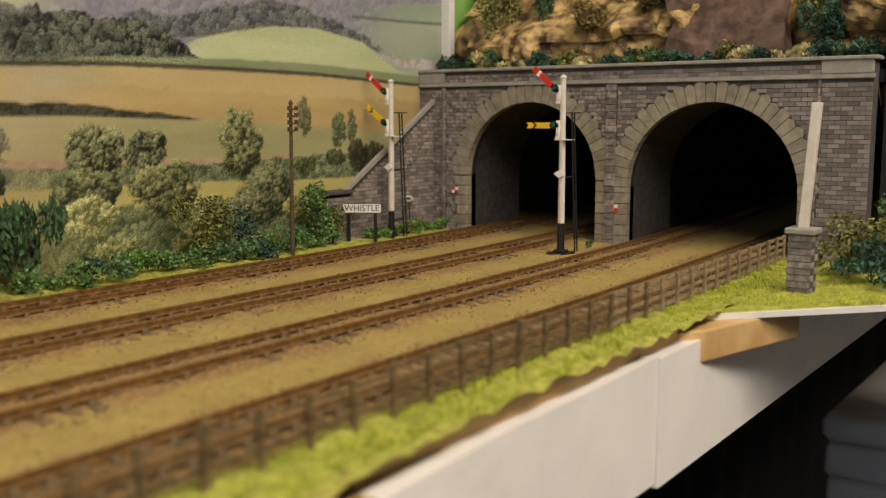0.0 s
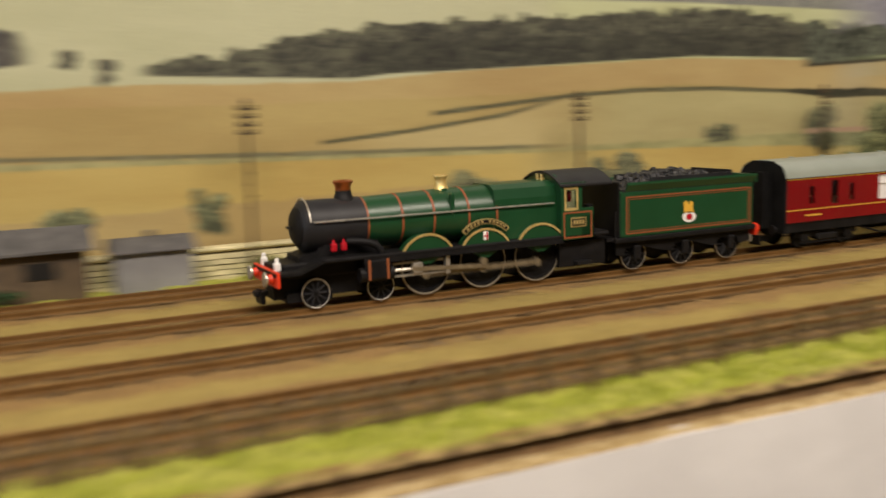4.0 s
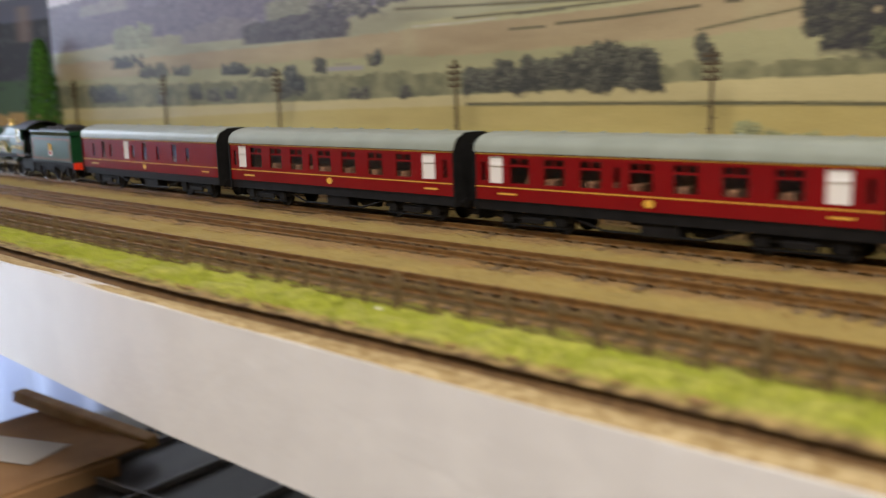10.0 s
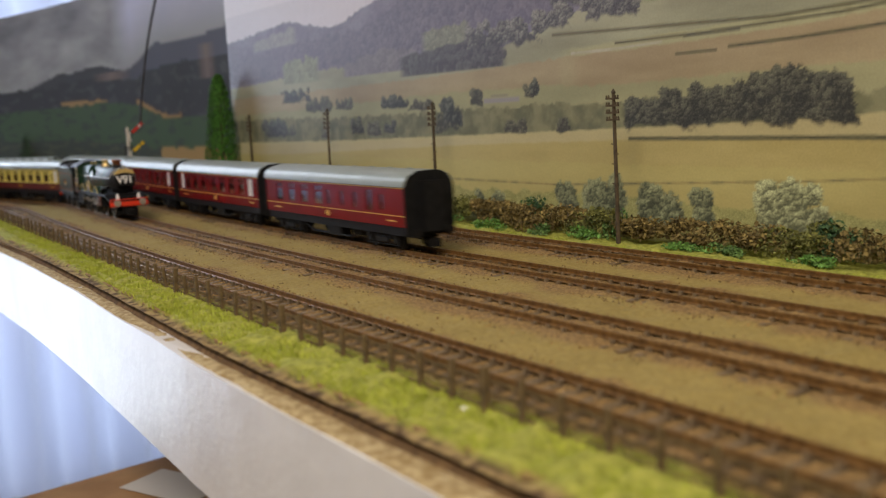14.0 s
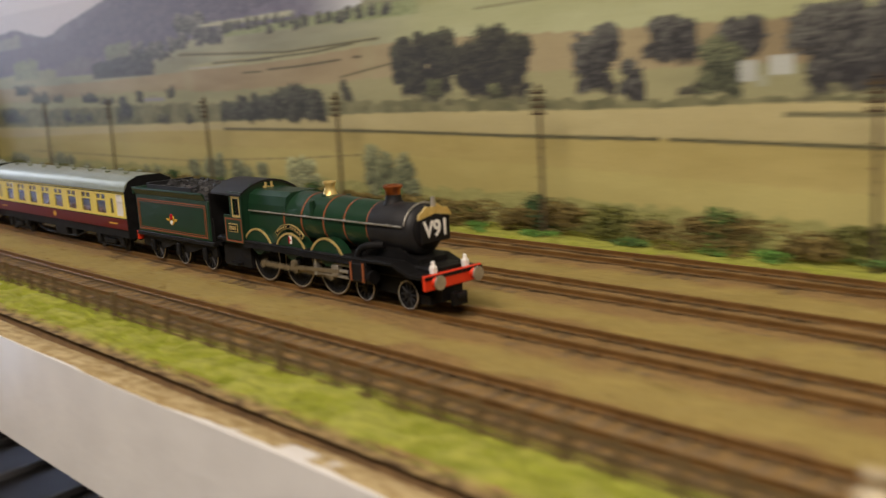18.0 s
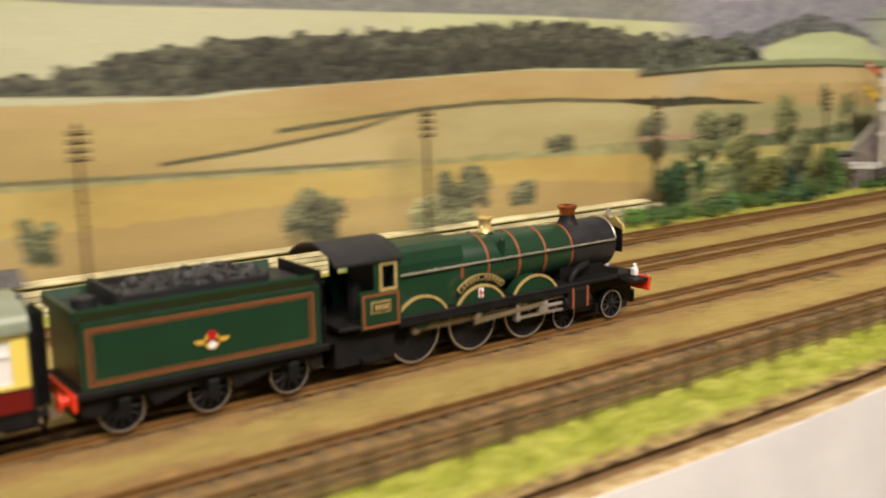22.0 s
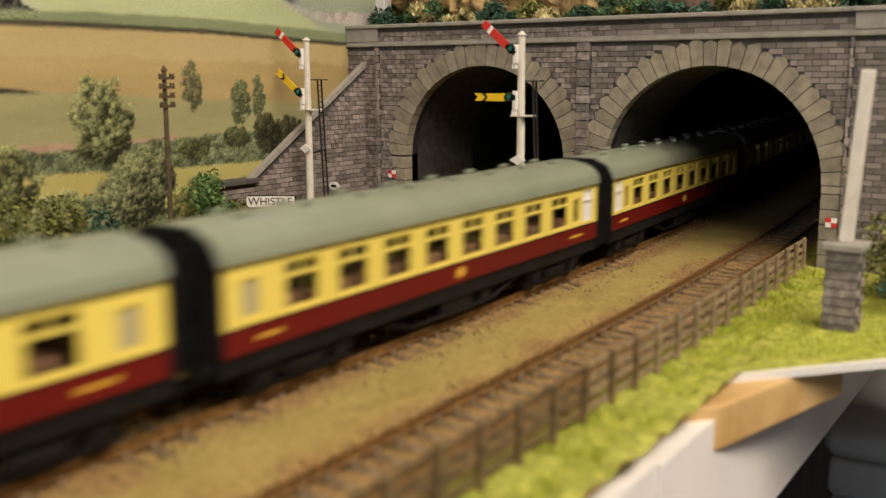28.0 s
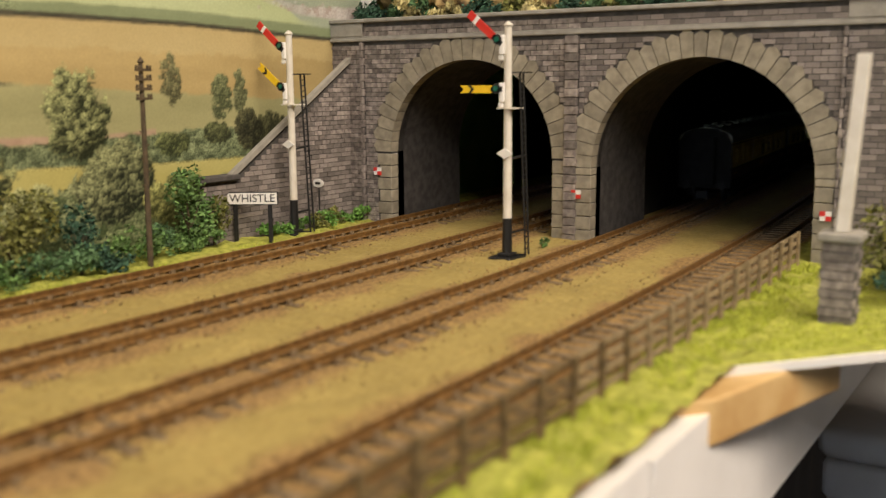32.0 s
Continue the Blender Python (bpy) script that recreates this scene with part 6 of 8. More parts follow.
def engine(green, lamps_on_side, headboard, label):
    e = thing("steam_locomotive", label, "locomotive")
    AX = .0338
    quick("frame", m_loco_black, e, lambda bm: (
        box(bm, U(146), U(-17), -.0062, .0062, .0045, .0195), box(bm, U(44), U(-14), -.0095, .0095, .013, .0196, .0008),
        prism(bm, [(U(-6), .0195), (U(30), .0195), (U(30), .0285), (U(8), .0285), (U(2), .0235), (U(-6), .022)], -.0085, .0085),
        box(bm, U(8), U(-12), -.0085, .0085, .003, .007), box(bm, U(146), U(120), -.013, .013, .0055, .0175)), "black engine frame")

    def boiler(bm):
        lathe(bm, [(.0108, U(24.5)), (.0110, U(25)), (.0127, U(84)), (.0127, U(88))], "x", 36, (0, 0, AX))
    quick("boiler", green, e, boiler, "green tapered boiler", True)
    quick("smokebox", m_satin, e, lambda bm: (lathe(bm, [(.0075, U(-4.2)), (.0102, U(-2.6)), (.0113, U(-1.2)), (.0113, U(24.5))], "x", 36, (0, 0, AX)),
                                              box(bm, U(23), U(3), -.0075, .0075, .021, .0275)), "black smokebox", True)
    quick("smokebox_door", m_loco_black, e, lambda bm: (lathe(bm, [(.0025, U(-6.2)), (.0065, U(-5.4)), (.0086, U(-4)), (.0086, U(-3))], "x", 28, (0, 0, AX)),
                                                       tube(bm, (U(-6), 0, AX), (U(-8), 0, AX), .0006), tube(bm, (U(-7.5), -.003, AX), (U(-7.5), .003, AX), .0004)), "", True)

    def firebox(bm):
        w, top = .0128, .0468
        prof = [(-w, .0215), (-w * .97, .040), (-w * .88, .0445), (-w * .6, top - .0003), (0, top), (w * .6, top - .0003), (w * .88, .0445), (w * .97, .040), (w, .0215)]
        prism(bm, prof, U(119), U(86), "x")
    quick("firebox", green, e, firebox, "green square-topped firebox")
    for u in (25, 41, 56, 73, 87):
        r = .01095 + (u - 25) / 59 * .0018 if u < 84 else .01285
        quick("boiler_band", m_orange, e, lambda bm: lathe(bm, [(r - .0004, U(u - .55)), (r + .00012, U(u - .55)), (r + .00012, U(u + .55)), (r - .0004, U(u + .55))], "x", 36, (0, 0, AX)), "", True)
    quick("chimney", m_loco_black, e, lambda bm: lathe(bm, [(.0056, .0436), (.0042, .0452), (.0036, .0468), (.0034, .0482)], "z", 20, (U(18), 0, 0)), "", True)
    quick("chimney_cap", m_copper, e, lambda bm: lathe(bm, [(.0034, .0480), (.0035, .0502), (.0043, .0512), (.0046, .0520), (.0040, .0525), (.0028, .0525), (.0026, .05)], "z", 20, (U(18), 0, 0)), "copper chimney cap", True)
    quick("safety_valve", m_brass, e, lambda bm: lathe(bm, [(.0042, .0446), (.0034, .0462), (.0026, .0485), (.0026, .0502), (.0034, .0514), (.0033, .0520), (.0022, .0522), (.002, .0505)], "z", 20, (U(65), 0, 0)), "polished brass safety valve cover", True)
    quick("clack_valve", green, e, lambda bm: (box(bm, U(66.5), U(63.5), -.0045, .0045, .0438, .0462, .0006), box(bm, U(66), U(64), -.0125, -.0095, .034, .0445, .0006), box(bm, U(66), U(64), .0095, .0125, .034, .0445, .0006)))
    for o in (-1, 1):
        quick("handrail", m_steel, e, lambda bm: (tube(bm, (U(0), .0119 * o, .0365), (U(117), .0138 * o, .0365), .00038, n=6),
              [tube(bm, (U(u), .0105 * o, .0365), (U(u), (.0119 + .0019 * u / 117) * o, .0365), .0005, n=6) for u in (10, 40, 70, 100)]), "steel boiler handrail")
    quick("handrail", m_steel, e, lambda bm: pipe(bm, [(U(-1), .0119 * math.cos(.24 + .1655 * i), AX + .0119 * math.sin(.24 + .1655 * i)) for i in range(17)], .00038, 6), "curved handrail over the smokebox", True)
    quick("running_plate", m_loco_black, e, lambda bm: (box(bm, U(146), U(2), -.0168, .0168, .0196, .0212, .0004),
          prism(bm, [(U(2), .0196), (U(-8), .0158), (U(-19), .0158), (U(-19), .0172), (U(-8), .0172), (U(2), .0212)], -.0168, .0168),
          box(bm, U(120), U(20), -.0168, -.016, .0176, .0198), box(bm, U(120), U(20), .016, .0168, .0176, .0198)), "black running plate")
    for o in (-1, 1):
        ya, yb = sorted((.0095 * o, .0152 * o))
        for i, u in enumerate((50.5, 79.5, 108.5)):
            sp = quick("splasher", green, e, lambda bm: arc_band(bm, U(u), .0140, .001, .0136, 28, 152, ya, yb), "", True)
            fa, fb = sorted((.0150 * o, .0157 * o))
            quick("rim", m_brass, sp, lambda bm: arc_band(bm, U(u), .0140, .0131, .0141, 30, 150, fa, fb), "brass splasher rim")
        na, nb = sorted((.0149 * o, .0156 * o))
        npl = quick("name_plate", m_brass, e, lambda bm: arc_band(bm, U(79.5), .0150, .0149, .0173, 46, 134, na, nb), "curved brass name plate with dark ground")
        pa, pb = sorted((.0155 * o, .0158 * o))
        quick("name_ground", m_loco_black, npl, lambda bm: arc_band(bm, U(79.5), .0150, .0153, .0169, 48, 132, pa, pb))
        qa, qb = sorted((.0157 * o, .0160 * o))

        for k in range(11):
            if k != 5:
                quick("name_bar", m_brass, npl, lambda bm: arc_band(bm, U(79.5), .0150, .0157, .0165, 53 + 7 * k, 57 + 7 * k, qa, qb, 3))
        quick("splasher_crest", m_lamp_white, e, lambda bm: box(bm, U(80.8), U(78.2), min(.0150 * o, .0155 * o), max(.0150 * o, .0155 * o), .0225, .0265, .0003), "small white and red crest")
        quick("crest_bar", m_lamp_red, e, lambda bm: (box(bm, U(80.3), U(79.6), min(.0153 * o, .0157 * o), max(.0153 * o, .0157 * o), .0228, .0262), box(bm, U(80.6), U(78.4), min(.0153 * o, .0156 * o), max(.0153 * o, .0156 * o), .0241, .0248)))
        ca, cb = sorted((.0105 * o, .0172 * o))
        cyl = quick("cylinder", m_loco_black, e, lambda bm: (box(bm, U(32.5), U(20.5), ca, cb, .0098, .0196, .0012), tube(bm, (U(18.5), .0135 * o, .0125), (U(34), .0135 * o, .0125), .0032, n=14)), "black outside cylinder with orange bands")
        for u in (22, 30.5):
            quick("band", m_orange, cyl, lambda bm: box(bm, U(u + .6), U(u - .6), min(.0168 * o, .0174 * o), max(.0168 * o, .0174 * o), .0105, .0192))
        quick("steam_pipe", m_loco_black, e, lambda bm: pipe(bm, ((U(15), .0095 * o, .027), (U(20), .0115 * o, .0268), (U(24), .0128 * o, .0262), (U(27), .0136 * o, .0248), (U(28.6), .0138 * o, .0228), (U(29), .0138 * o, .0203)), .0017, 10), "", True)
        quick("slide_bar", m_steel, e, lambda bm: (box(bm, U(58), U(34), min(.0128 * o, .0148 * o), max(.0128 * o, .0148 * o), .0156, .0164), box(bm, U(60), U(34), min(.0128 * o, .0148 * o), max(.0128 * o, .0148 * o), .0100, .0108),
                                                   box(bm, U(48), U(43), min(.0122 * o, .0155 * o), max(.0122 * o, .0155 * o), .0106, .0158, .0005), tube(bm, (U(33), .0138 * o, .013), (U(45), .0138 * o, .013), .0008),
                                                   box(bm, U(61), U(59), min(.0125 * o, .0155 * o), max(.0125 * o, .0155 * o), .0095, .0195)), "steel slide bars and crosshead")
        rod = quick("connecting_rod", m_rod, e, lambda bm: (box(bm, -.0185, .0185, min(.0148 * o, .0156 * o), max(.0148 * o, .0156 * o), -.0009, .0009, 0, 0, pose(U(63), 0, .0142, 0, -3, 0)), tube(bm, (U(80), .0142 * o, .0152), (U(80), .0160 * o, .0152), .0018)))
        SPIN.append((e, rod, None, .4))
        rod = quick("coupling_rod", m_rod, e, lambda bm: (box(bm, U(110), U(50), min(.0131 * o, .0139 * o), max(.0131 * o, .0139 * o), .0141, .0163),
                                                      [tube(bm, (U(u), .0128 * o, .0152), (U(u), .0145 * o, .0152), .0019) for u in (51.5, 80, 109)]))
        SPIN.append((e, rod, None, 1.0))
        for u in (51.5, 80.3, 109):
            SPIN.append((e, wheel(e, "driving_wheel", U(u), .0092 * o, .0121, 16, m_tyre), U(u), .0092 * o))
        for u in (0, 29.6):
            wheel(e, "bogie_wheel", U(u), .0092 * o, .0064, 10, m_steel)
        # cab side, window, lining and plate
        sa, sb = sorted((.0158 * o, .0168 * o))
        quick("cab_side", green, e, lambda bm: (box(bm, U(137), U(119), sa, sb, .0190, .0335), box(bm, U(121.5), U(119), sa, sb, .0335, .0435), box(bm, U(130.5), U(127), sa, sb, .0335, .0435), box(bm, U(127), U(121.5), sa, sb, .0420, .0435),
                                                box(bm, U(133), U(118.6), sa, sb, .0435, .0458), box(bm, U(130), U(137), sa, sb, .0190, .03)))
        wf = quick("cab_window", m_brass, e, lambda bm: frame_lines(bm, U(128.4), U(120.6), .0326, .0436, .0167 * o, .0012, o), "brass framed cab window")
        pn = quick("pane", m_pane, wf, lambda bm: box(bm, U(127), U(121.5), min(.0161 * o, .0164 * o), max(.0161 * o, .0164 * o), .0334, .0421))
        pn.visible_shadow = False
        quick("lining", m_orange, e, lambda bm: frame_lines(bm, U(136), U(120), .0195, .0320, .0168 * o, .0008, o))
        pl = quick("number_plate", m_brass, e, lambda bm: box(bm, U(132.5), U(124), min(.0167 * o, .0172 * o), max(.0167 * o, .0172 * o), .0248, .0292))
        quick("plate_ground", m_loco_black, pl, lambda bm: box(bm, U(132), U(124.5), min(.017 * o, .0174 * o), max(.017 * o, .0174 * o), .0253, .0287))
        quick("plate_bars", m_brass, pl, lambda bm: [box(bm, U(131 - 1.6 * k), U(130 - 1.6 * k), min(.0172 * o, .0176 * o), max(.0172 * o, .0176 * o), .0260, .0280) for k in range(4)])
        quick("cab_step", m_loco_black, e, lambda bm: box(bm, U(136), U(128), min(.0125 * o, .0165 * o), max(.0125 * o, .0165 * o), .0065, .0080))
        quick("buffer_shank", m_buffer_red, e, lambda bm: lathe(bm, [(.0024, U(-18)), (.0022, U(-19)), (.0017, U(-20.6))], "x", 14, (0, .0112 * o, .0146)), "red buffer shank", True)
        quick("buffer", m_steel, e, lambda bm: (tube(bm, (U(-20.4), .0112 * o, .0146), (U(-21), .0112 * o, .0146), .0014), lathe(bm, [(.0015, U(-21)), (.0031, U(-21.6)), (.003, U(-22.4))], "x", 18, (0, .0112 * o, .0146))), "steel sprung buffer", True)
        lp = quick("lamp", m_lamp_white, e, lambda bm: (box(bm, U(-14.6), U(-17.4), .0094 * o - .0014, .0094 * o + .0014, .0172, .0208, .0004), lathe(bm, [(.0012, .0208), (.0008, .0216), (.001, .0222), (.0006, .0228)], "z", 10, (U(-16), .0094 * o, 0))), "white lamp above the buffer beam")
        if lamps_on_side:
            quick("red_lamp", m_lamp_red, e, lambda bm: [(box(bm, U(u + 1.3), U(u - 1.3), .0112 * o - .0014, .0112 * o + .0014, .0235, .027, .0005), tube(bm, (U(u), .0112 * o, .027), (U(u), .0112 * o, .0285), .0008, .0004)) for u in (8.5, 13)], "two red lamps beside the smokebox")
    quick("buffer_beam", m_buffer_red, e, lambda bm: box(bm, U(-17), U(-18.6), -.0170, .0170, .0112, .0178, .0003), "red buffer beam")
    quick("coupling", m_loco_black, e, lambda bm: (box(bm, U(-18), U(-24), -.0022, .0022, .006, .0085, .0004), box(bm, U(-20), U(-22), -.004, .004, .003, .0085), box(bm, U(152), U(140), -.0025, .0025, .006, .0085)))

    def roof(bm):
        n = 14
        arc = [(-.0176 + .0352 * i / n, .0448 + .0062 * max(math.sin(math.pi * i / n), 0) ** .8) for i in range(n + 1)]
        arc += [(y, z - .0009) for y, z in arc[::-1]]
        prism(bm, arc, U(147.5), U(118), "x")
    quick("cab_roof", m_satin, e, roof, "dark grey curved cab roof", True)
    quick("cab_front", green, e, lambda bm: prism(bm, [(-.0166, .0205), (.0166, .0205), (.0166, .0448), (.010, .0495), (-.010, .0495), (-.0166, .0448)], U(120), U(119), "x"))
    quick("spectacle_plate", m_brass, e, lambda bm: [tube(bm, (U(118.8), y, .047), (U(117.6), y, .047), .0006) for y in (-.0025, .0, .0025)] + [tube(bm, (U(117.8), y, .0465), (U(117.8), y, .0495), .0007) for y in (-.0018, .0018)])
    quick("backhead", m_loco_black, e, lambda bm: (box(bm, U(126), U(120), -.011, .011, .0212, .042, .001), box(bm, U(146), U(120), -.0155, .0155, .0205, .0216), tube(bm, (U(134), -.008, .0216), (U(134), -.008, .036), .003, .0022), tube(bm, (U(140), .008, .0216), (U(140), .008, .034), .003, .0022)))
    if lamps_on_side:
        quick("red_flag", m_lamp_red, e, lambda bm: tube(bm, (U(141), -.012, .034), (U(141), -.011, .041), .0022, .0017, 8), "red cab fitting")
    if headboard:
        hb = quick("headboard", m_loco_black, e, lambda bm: box(bm, U(-8), U(-9), -.0085, .0085, .0290, .0405, .0004), "black headboard with white letters V91")
        cu = bpy.data.curves.new("letters", "FONT")
        cu.body, cu.size, cu.align_x, cu.align_y, cu.extrude = "V91", .0098, "CENTER", "CENTER", .00012
        cu.offset = .00025
        tmp = bpy.data.objects.new("letters", cu)
        scene.collection.objects.link(tmp)
        bpy.context.view_layer.update()
        tm = bpy.data.meshes.new_from_object(tmp.evaluated_get(bpy.context.evaluated_depsgraph_get()))
        bpy.data.objects.remove(tmp)
        tm.materials.clear()
        tm.materials.append(m_lamp_white)
        tx = new("letters", tm)
        tx.parent = hb
        tx.matrix_basis = Matrix.Translation((U(-9.2), 0, .0347)) @ Matrix(((0, 0, 1, 0), (1, 0, 0, 0), (0, 1, 0, 0), (0, 0, 0, 1)))
        tx.scale = (.92, 1, 1)
        quick("crest", m_brass, hb, lambda bm: prism(bm, [(.0095 * math.cos(math.radians(a)), .0395 + (.0055 + .0007 * math.cos(math.radians(a * 9))) * math.sin(math.radians(a))) for a in range(0, 181, 10)] + [(-.005, .0405), (0, .0414), (.005, .0405)], U(-7.6), U(-9), "x"), "gilt crest above the headboard")
        quick("crest_lamp", m_steel, hb, lambda bm: tube(bm, (U(-8), 0, .0445), (U(-8), 0, .0485), .0013, .0009, 8))
    return e


def tender(green, round_crest, label):
    t = thing("tender", label, "locomotive tender")
    V = lambda u: (195 - u) * MM
    quick("body", green, t, lambda bm: box(bm, V(237), V(153), -.0165, .0165, .0168, .0395, .0006), "green tender body")
    quick("flare", green, t, lambda bm: [prism(bm, [(.0158 * o, .0393), (.0165 * o, .0393), (.0182 * o, .0425), (.0180 * o, .0436), (.0172 * o, .0430)], V(238), V(156), "x") for o in (-1, 1)] +
          [box(bm, V(238.5), V(237), -.0178, .0178, .0390, .0432, .0004)], "flared tender top")
    quick("tank_top", m_satin, t, lambda bm: (box(bm, V(237), V(154), -.0164, .0164, .0385, .0402), lathe(bm, [(.004, .0402), (.004, .0432), (.0036, .0436)], "z", 16, (V(230), 0, 0)),
                                              box(bm, V(224), V(222.5), -.0150, .0150, .04, .0462), box(bm, V(222), V(172), -.0152, -.0142, .04, .0452), box(bm, V(222), V(172), .0142, .0152, .04, .0452)), "black tank top and coal rails")

    def coal(bm):
        r = seeded(71)
        n, w = 26, 12
        vs = [[bm.verts.new((V(222) + (V(165) - V(222)) * i / n, -.0142 + .0284 * j / w, .0405 + .0062 * (max(math.sin(math.pi * i / n), 0) ** .5 * max(math.sin(math.pi * (j + .6) / (w + 1.2)), 0) ** .6) + r.uniform(-.0009, .0009))) for j in range(w + 1)] for i in range(n + 1)]
        for i in range(n):
            for j in range(w):
                bm.faces.new((vs[i][j], vs[i + 1][j], vs[i + 1][j + 1], vs[i][j + 1]))
        for _ in range(150):
            i, j = r.randint(2, n - 2), r.randint(1, w - 1)
            c = vs[i][j].co
            s = r.uniform(.0006, .0014)
            box(bm, -s, s, -s, s, -s, s, 0, 0, pose(c.x, c.y, c.z, r.uniform(0, 90), r.uniform(0, 90), r.uniform(0, 90)))
    quick("coal", m_coal, t, coal, "heap of black coal")
    quick("front_plate", m_loco_black, t, lambda bm: (box(bm, V(153), V(152), -.016, .016, .0168, .044, .0004), box(bm, V(153), V(146), -.0145, .0145, .0155, .0172), [tube(bm, (V(151), y, .017), (V(151), y, .03), .0005) for y in (-.015, .015)]))
    quick("frame", m_loco_black, t, lambda bm: (box(bm, V(239), V(150), -.0168, .0168, .0145, .0170, .0004), box(bm, V(237), V(152), -.0068, .0068, .005, .0148),
          [prism(bm, [(V(237), .0146), (V(237), .0085), (V(230), .0075), (V(228), .0115), (V(216), .0115), (V(214), .0075), (V(206), .0095), (V(199), .0115), (V(188), .0115), (V(186), .0075), (V(176), .0095), (V(169), .0115), (V(158), .0115), (V(156), .0075), (V(152), .0085), (V(152), .0146)], min(.0128 * o, .0140 * o), max(.0128 * o, .0140 * o)) for o in (-1, 1)],
          [box(bm, V(u + 2), V(u - 2), min(.0138 * o, .0155 * o), max(.0138 * o, .0155 * o), .0055, .0125, .0005) for o in (-1, 1) for u in (164, 194, 224)]), "black outside frame with axle boxes")
    for o in (-1, 1):
        for u in (164, 194, 224):
            wheel(t, "wheel", V(u), .0102 * o, .0077, 12, m_tyre)
        quick("lining", m_orange, t, lambda bm: (frame_lines(bm, V(235), V(156), .0185, .0368, .0165 * o, .0007, o), frame_lines(bm, V(233.4), V(157.6), .0198, .0355, .0165 * o, .0003, o)), "orange lining")
        ya, yb = sorted((.0164 * o, .0169 * o))
        yc, yd = sorted((.0167 * o, .0171 * o))
        if round_crest:
            em = quick("emblem", m_lamp_white, t, lambda bm: prism(bm, [(V(194.5) + .0042 * math.cos(math.radians(a)), .0243 + .0027 * math.sin(math.radians(a))) for a in range(0, 360, 20)], ya, yb), "white, red and yellow tender emblem")
            quick("emblem_band", m_lamp_red, em, lambda bm: (prism(bm, [(V(194.5) + .002 * math.cos(math.radians(a)), .0243 + .0016 * math.sin(math.radians(a))) for a in range(0, 360, 30)], yc, yd)))
            quick("emblem_shape", m_gold, em, lambda bm: prism(bm, [(V(197.5), .0263), (V(191.5), .0263), (V(191), .0315), (V(193), .0325), (V(194), .030), (V(195.5), .0322), (V(197.2), .0312), (V(196.6), .029)], ya, yb))
        else:
            em = quick("emblem", m_gold, t, lambda bm: (prism(bm, [(V(194.5) + .0027 * math.cos(math.radians(a)), .0262 + .003 * math.sin(math.radians(a))) for a in range(0, 360, 24)], ya, yb), prism(bm, [(V(201), .0268), (V(188), .0268), (V(189.5), .0255), (V(199.5), .0255)], ya, yb)), "gold, white and red tender emblem")
            quick("emblem_shape", m_lamp_red, em, lambda bm: prism(bm, [(V(194.5) + .0016 * math.cos(math.radians(a)), .028 + .0018 * math.sin(math.radians(a))) for a in range(0, 360, 30)], yc, yd))
            quick("emblem_shield", m_lamp_white, em, lambda bm: prism(bm, [(V(194.5) + .0014 * math.cos(math.radians(a)), .0248 + .0013 * math.sin(math.radians(a))) for a in range(0, 360, 30)], yc, yd))
        quick("buffer", m_buffer_red, t, lambda bm: (tube(bm, (V(239), .0112 * o, .0140), (V(242), .0112 * o, .0140), .0017), lathe(bm, [(.0031, V(243.5)), (.0031, V(242.6)), (.0015, V(242))], "x", 16, (0, .0112 * o, .0140))), "red rear buffer", True)
    quick("buffer_beam", m_buffer_red, t, lambda bm: box(bm, V(240.2), V(238.9), -.0165, .0165, .0112, .0168, .0003), "red rear buffer beam")
    quick("coupling", m_steel, t, lambda bm: (box(bm, V(247), V(240), -.002, .002, .006, .0082), box(bm, V(248), V(246.5), -.004, .004, .006, .0095)))
    return t


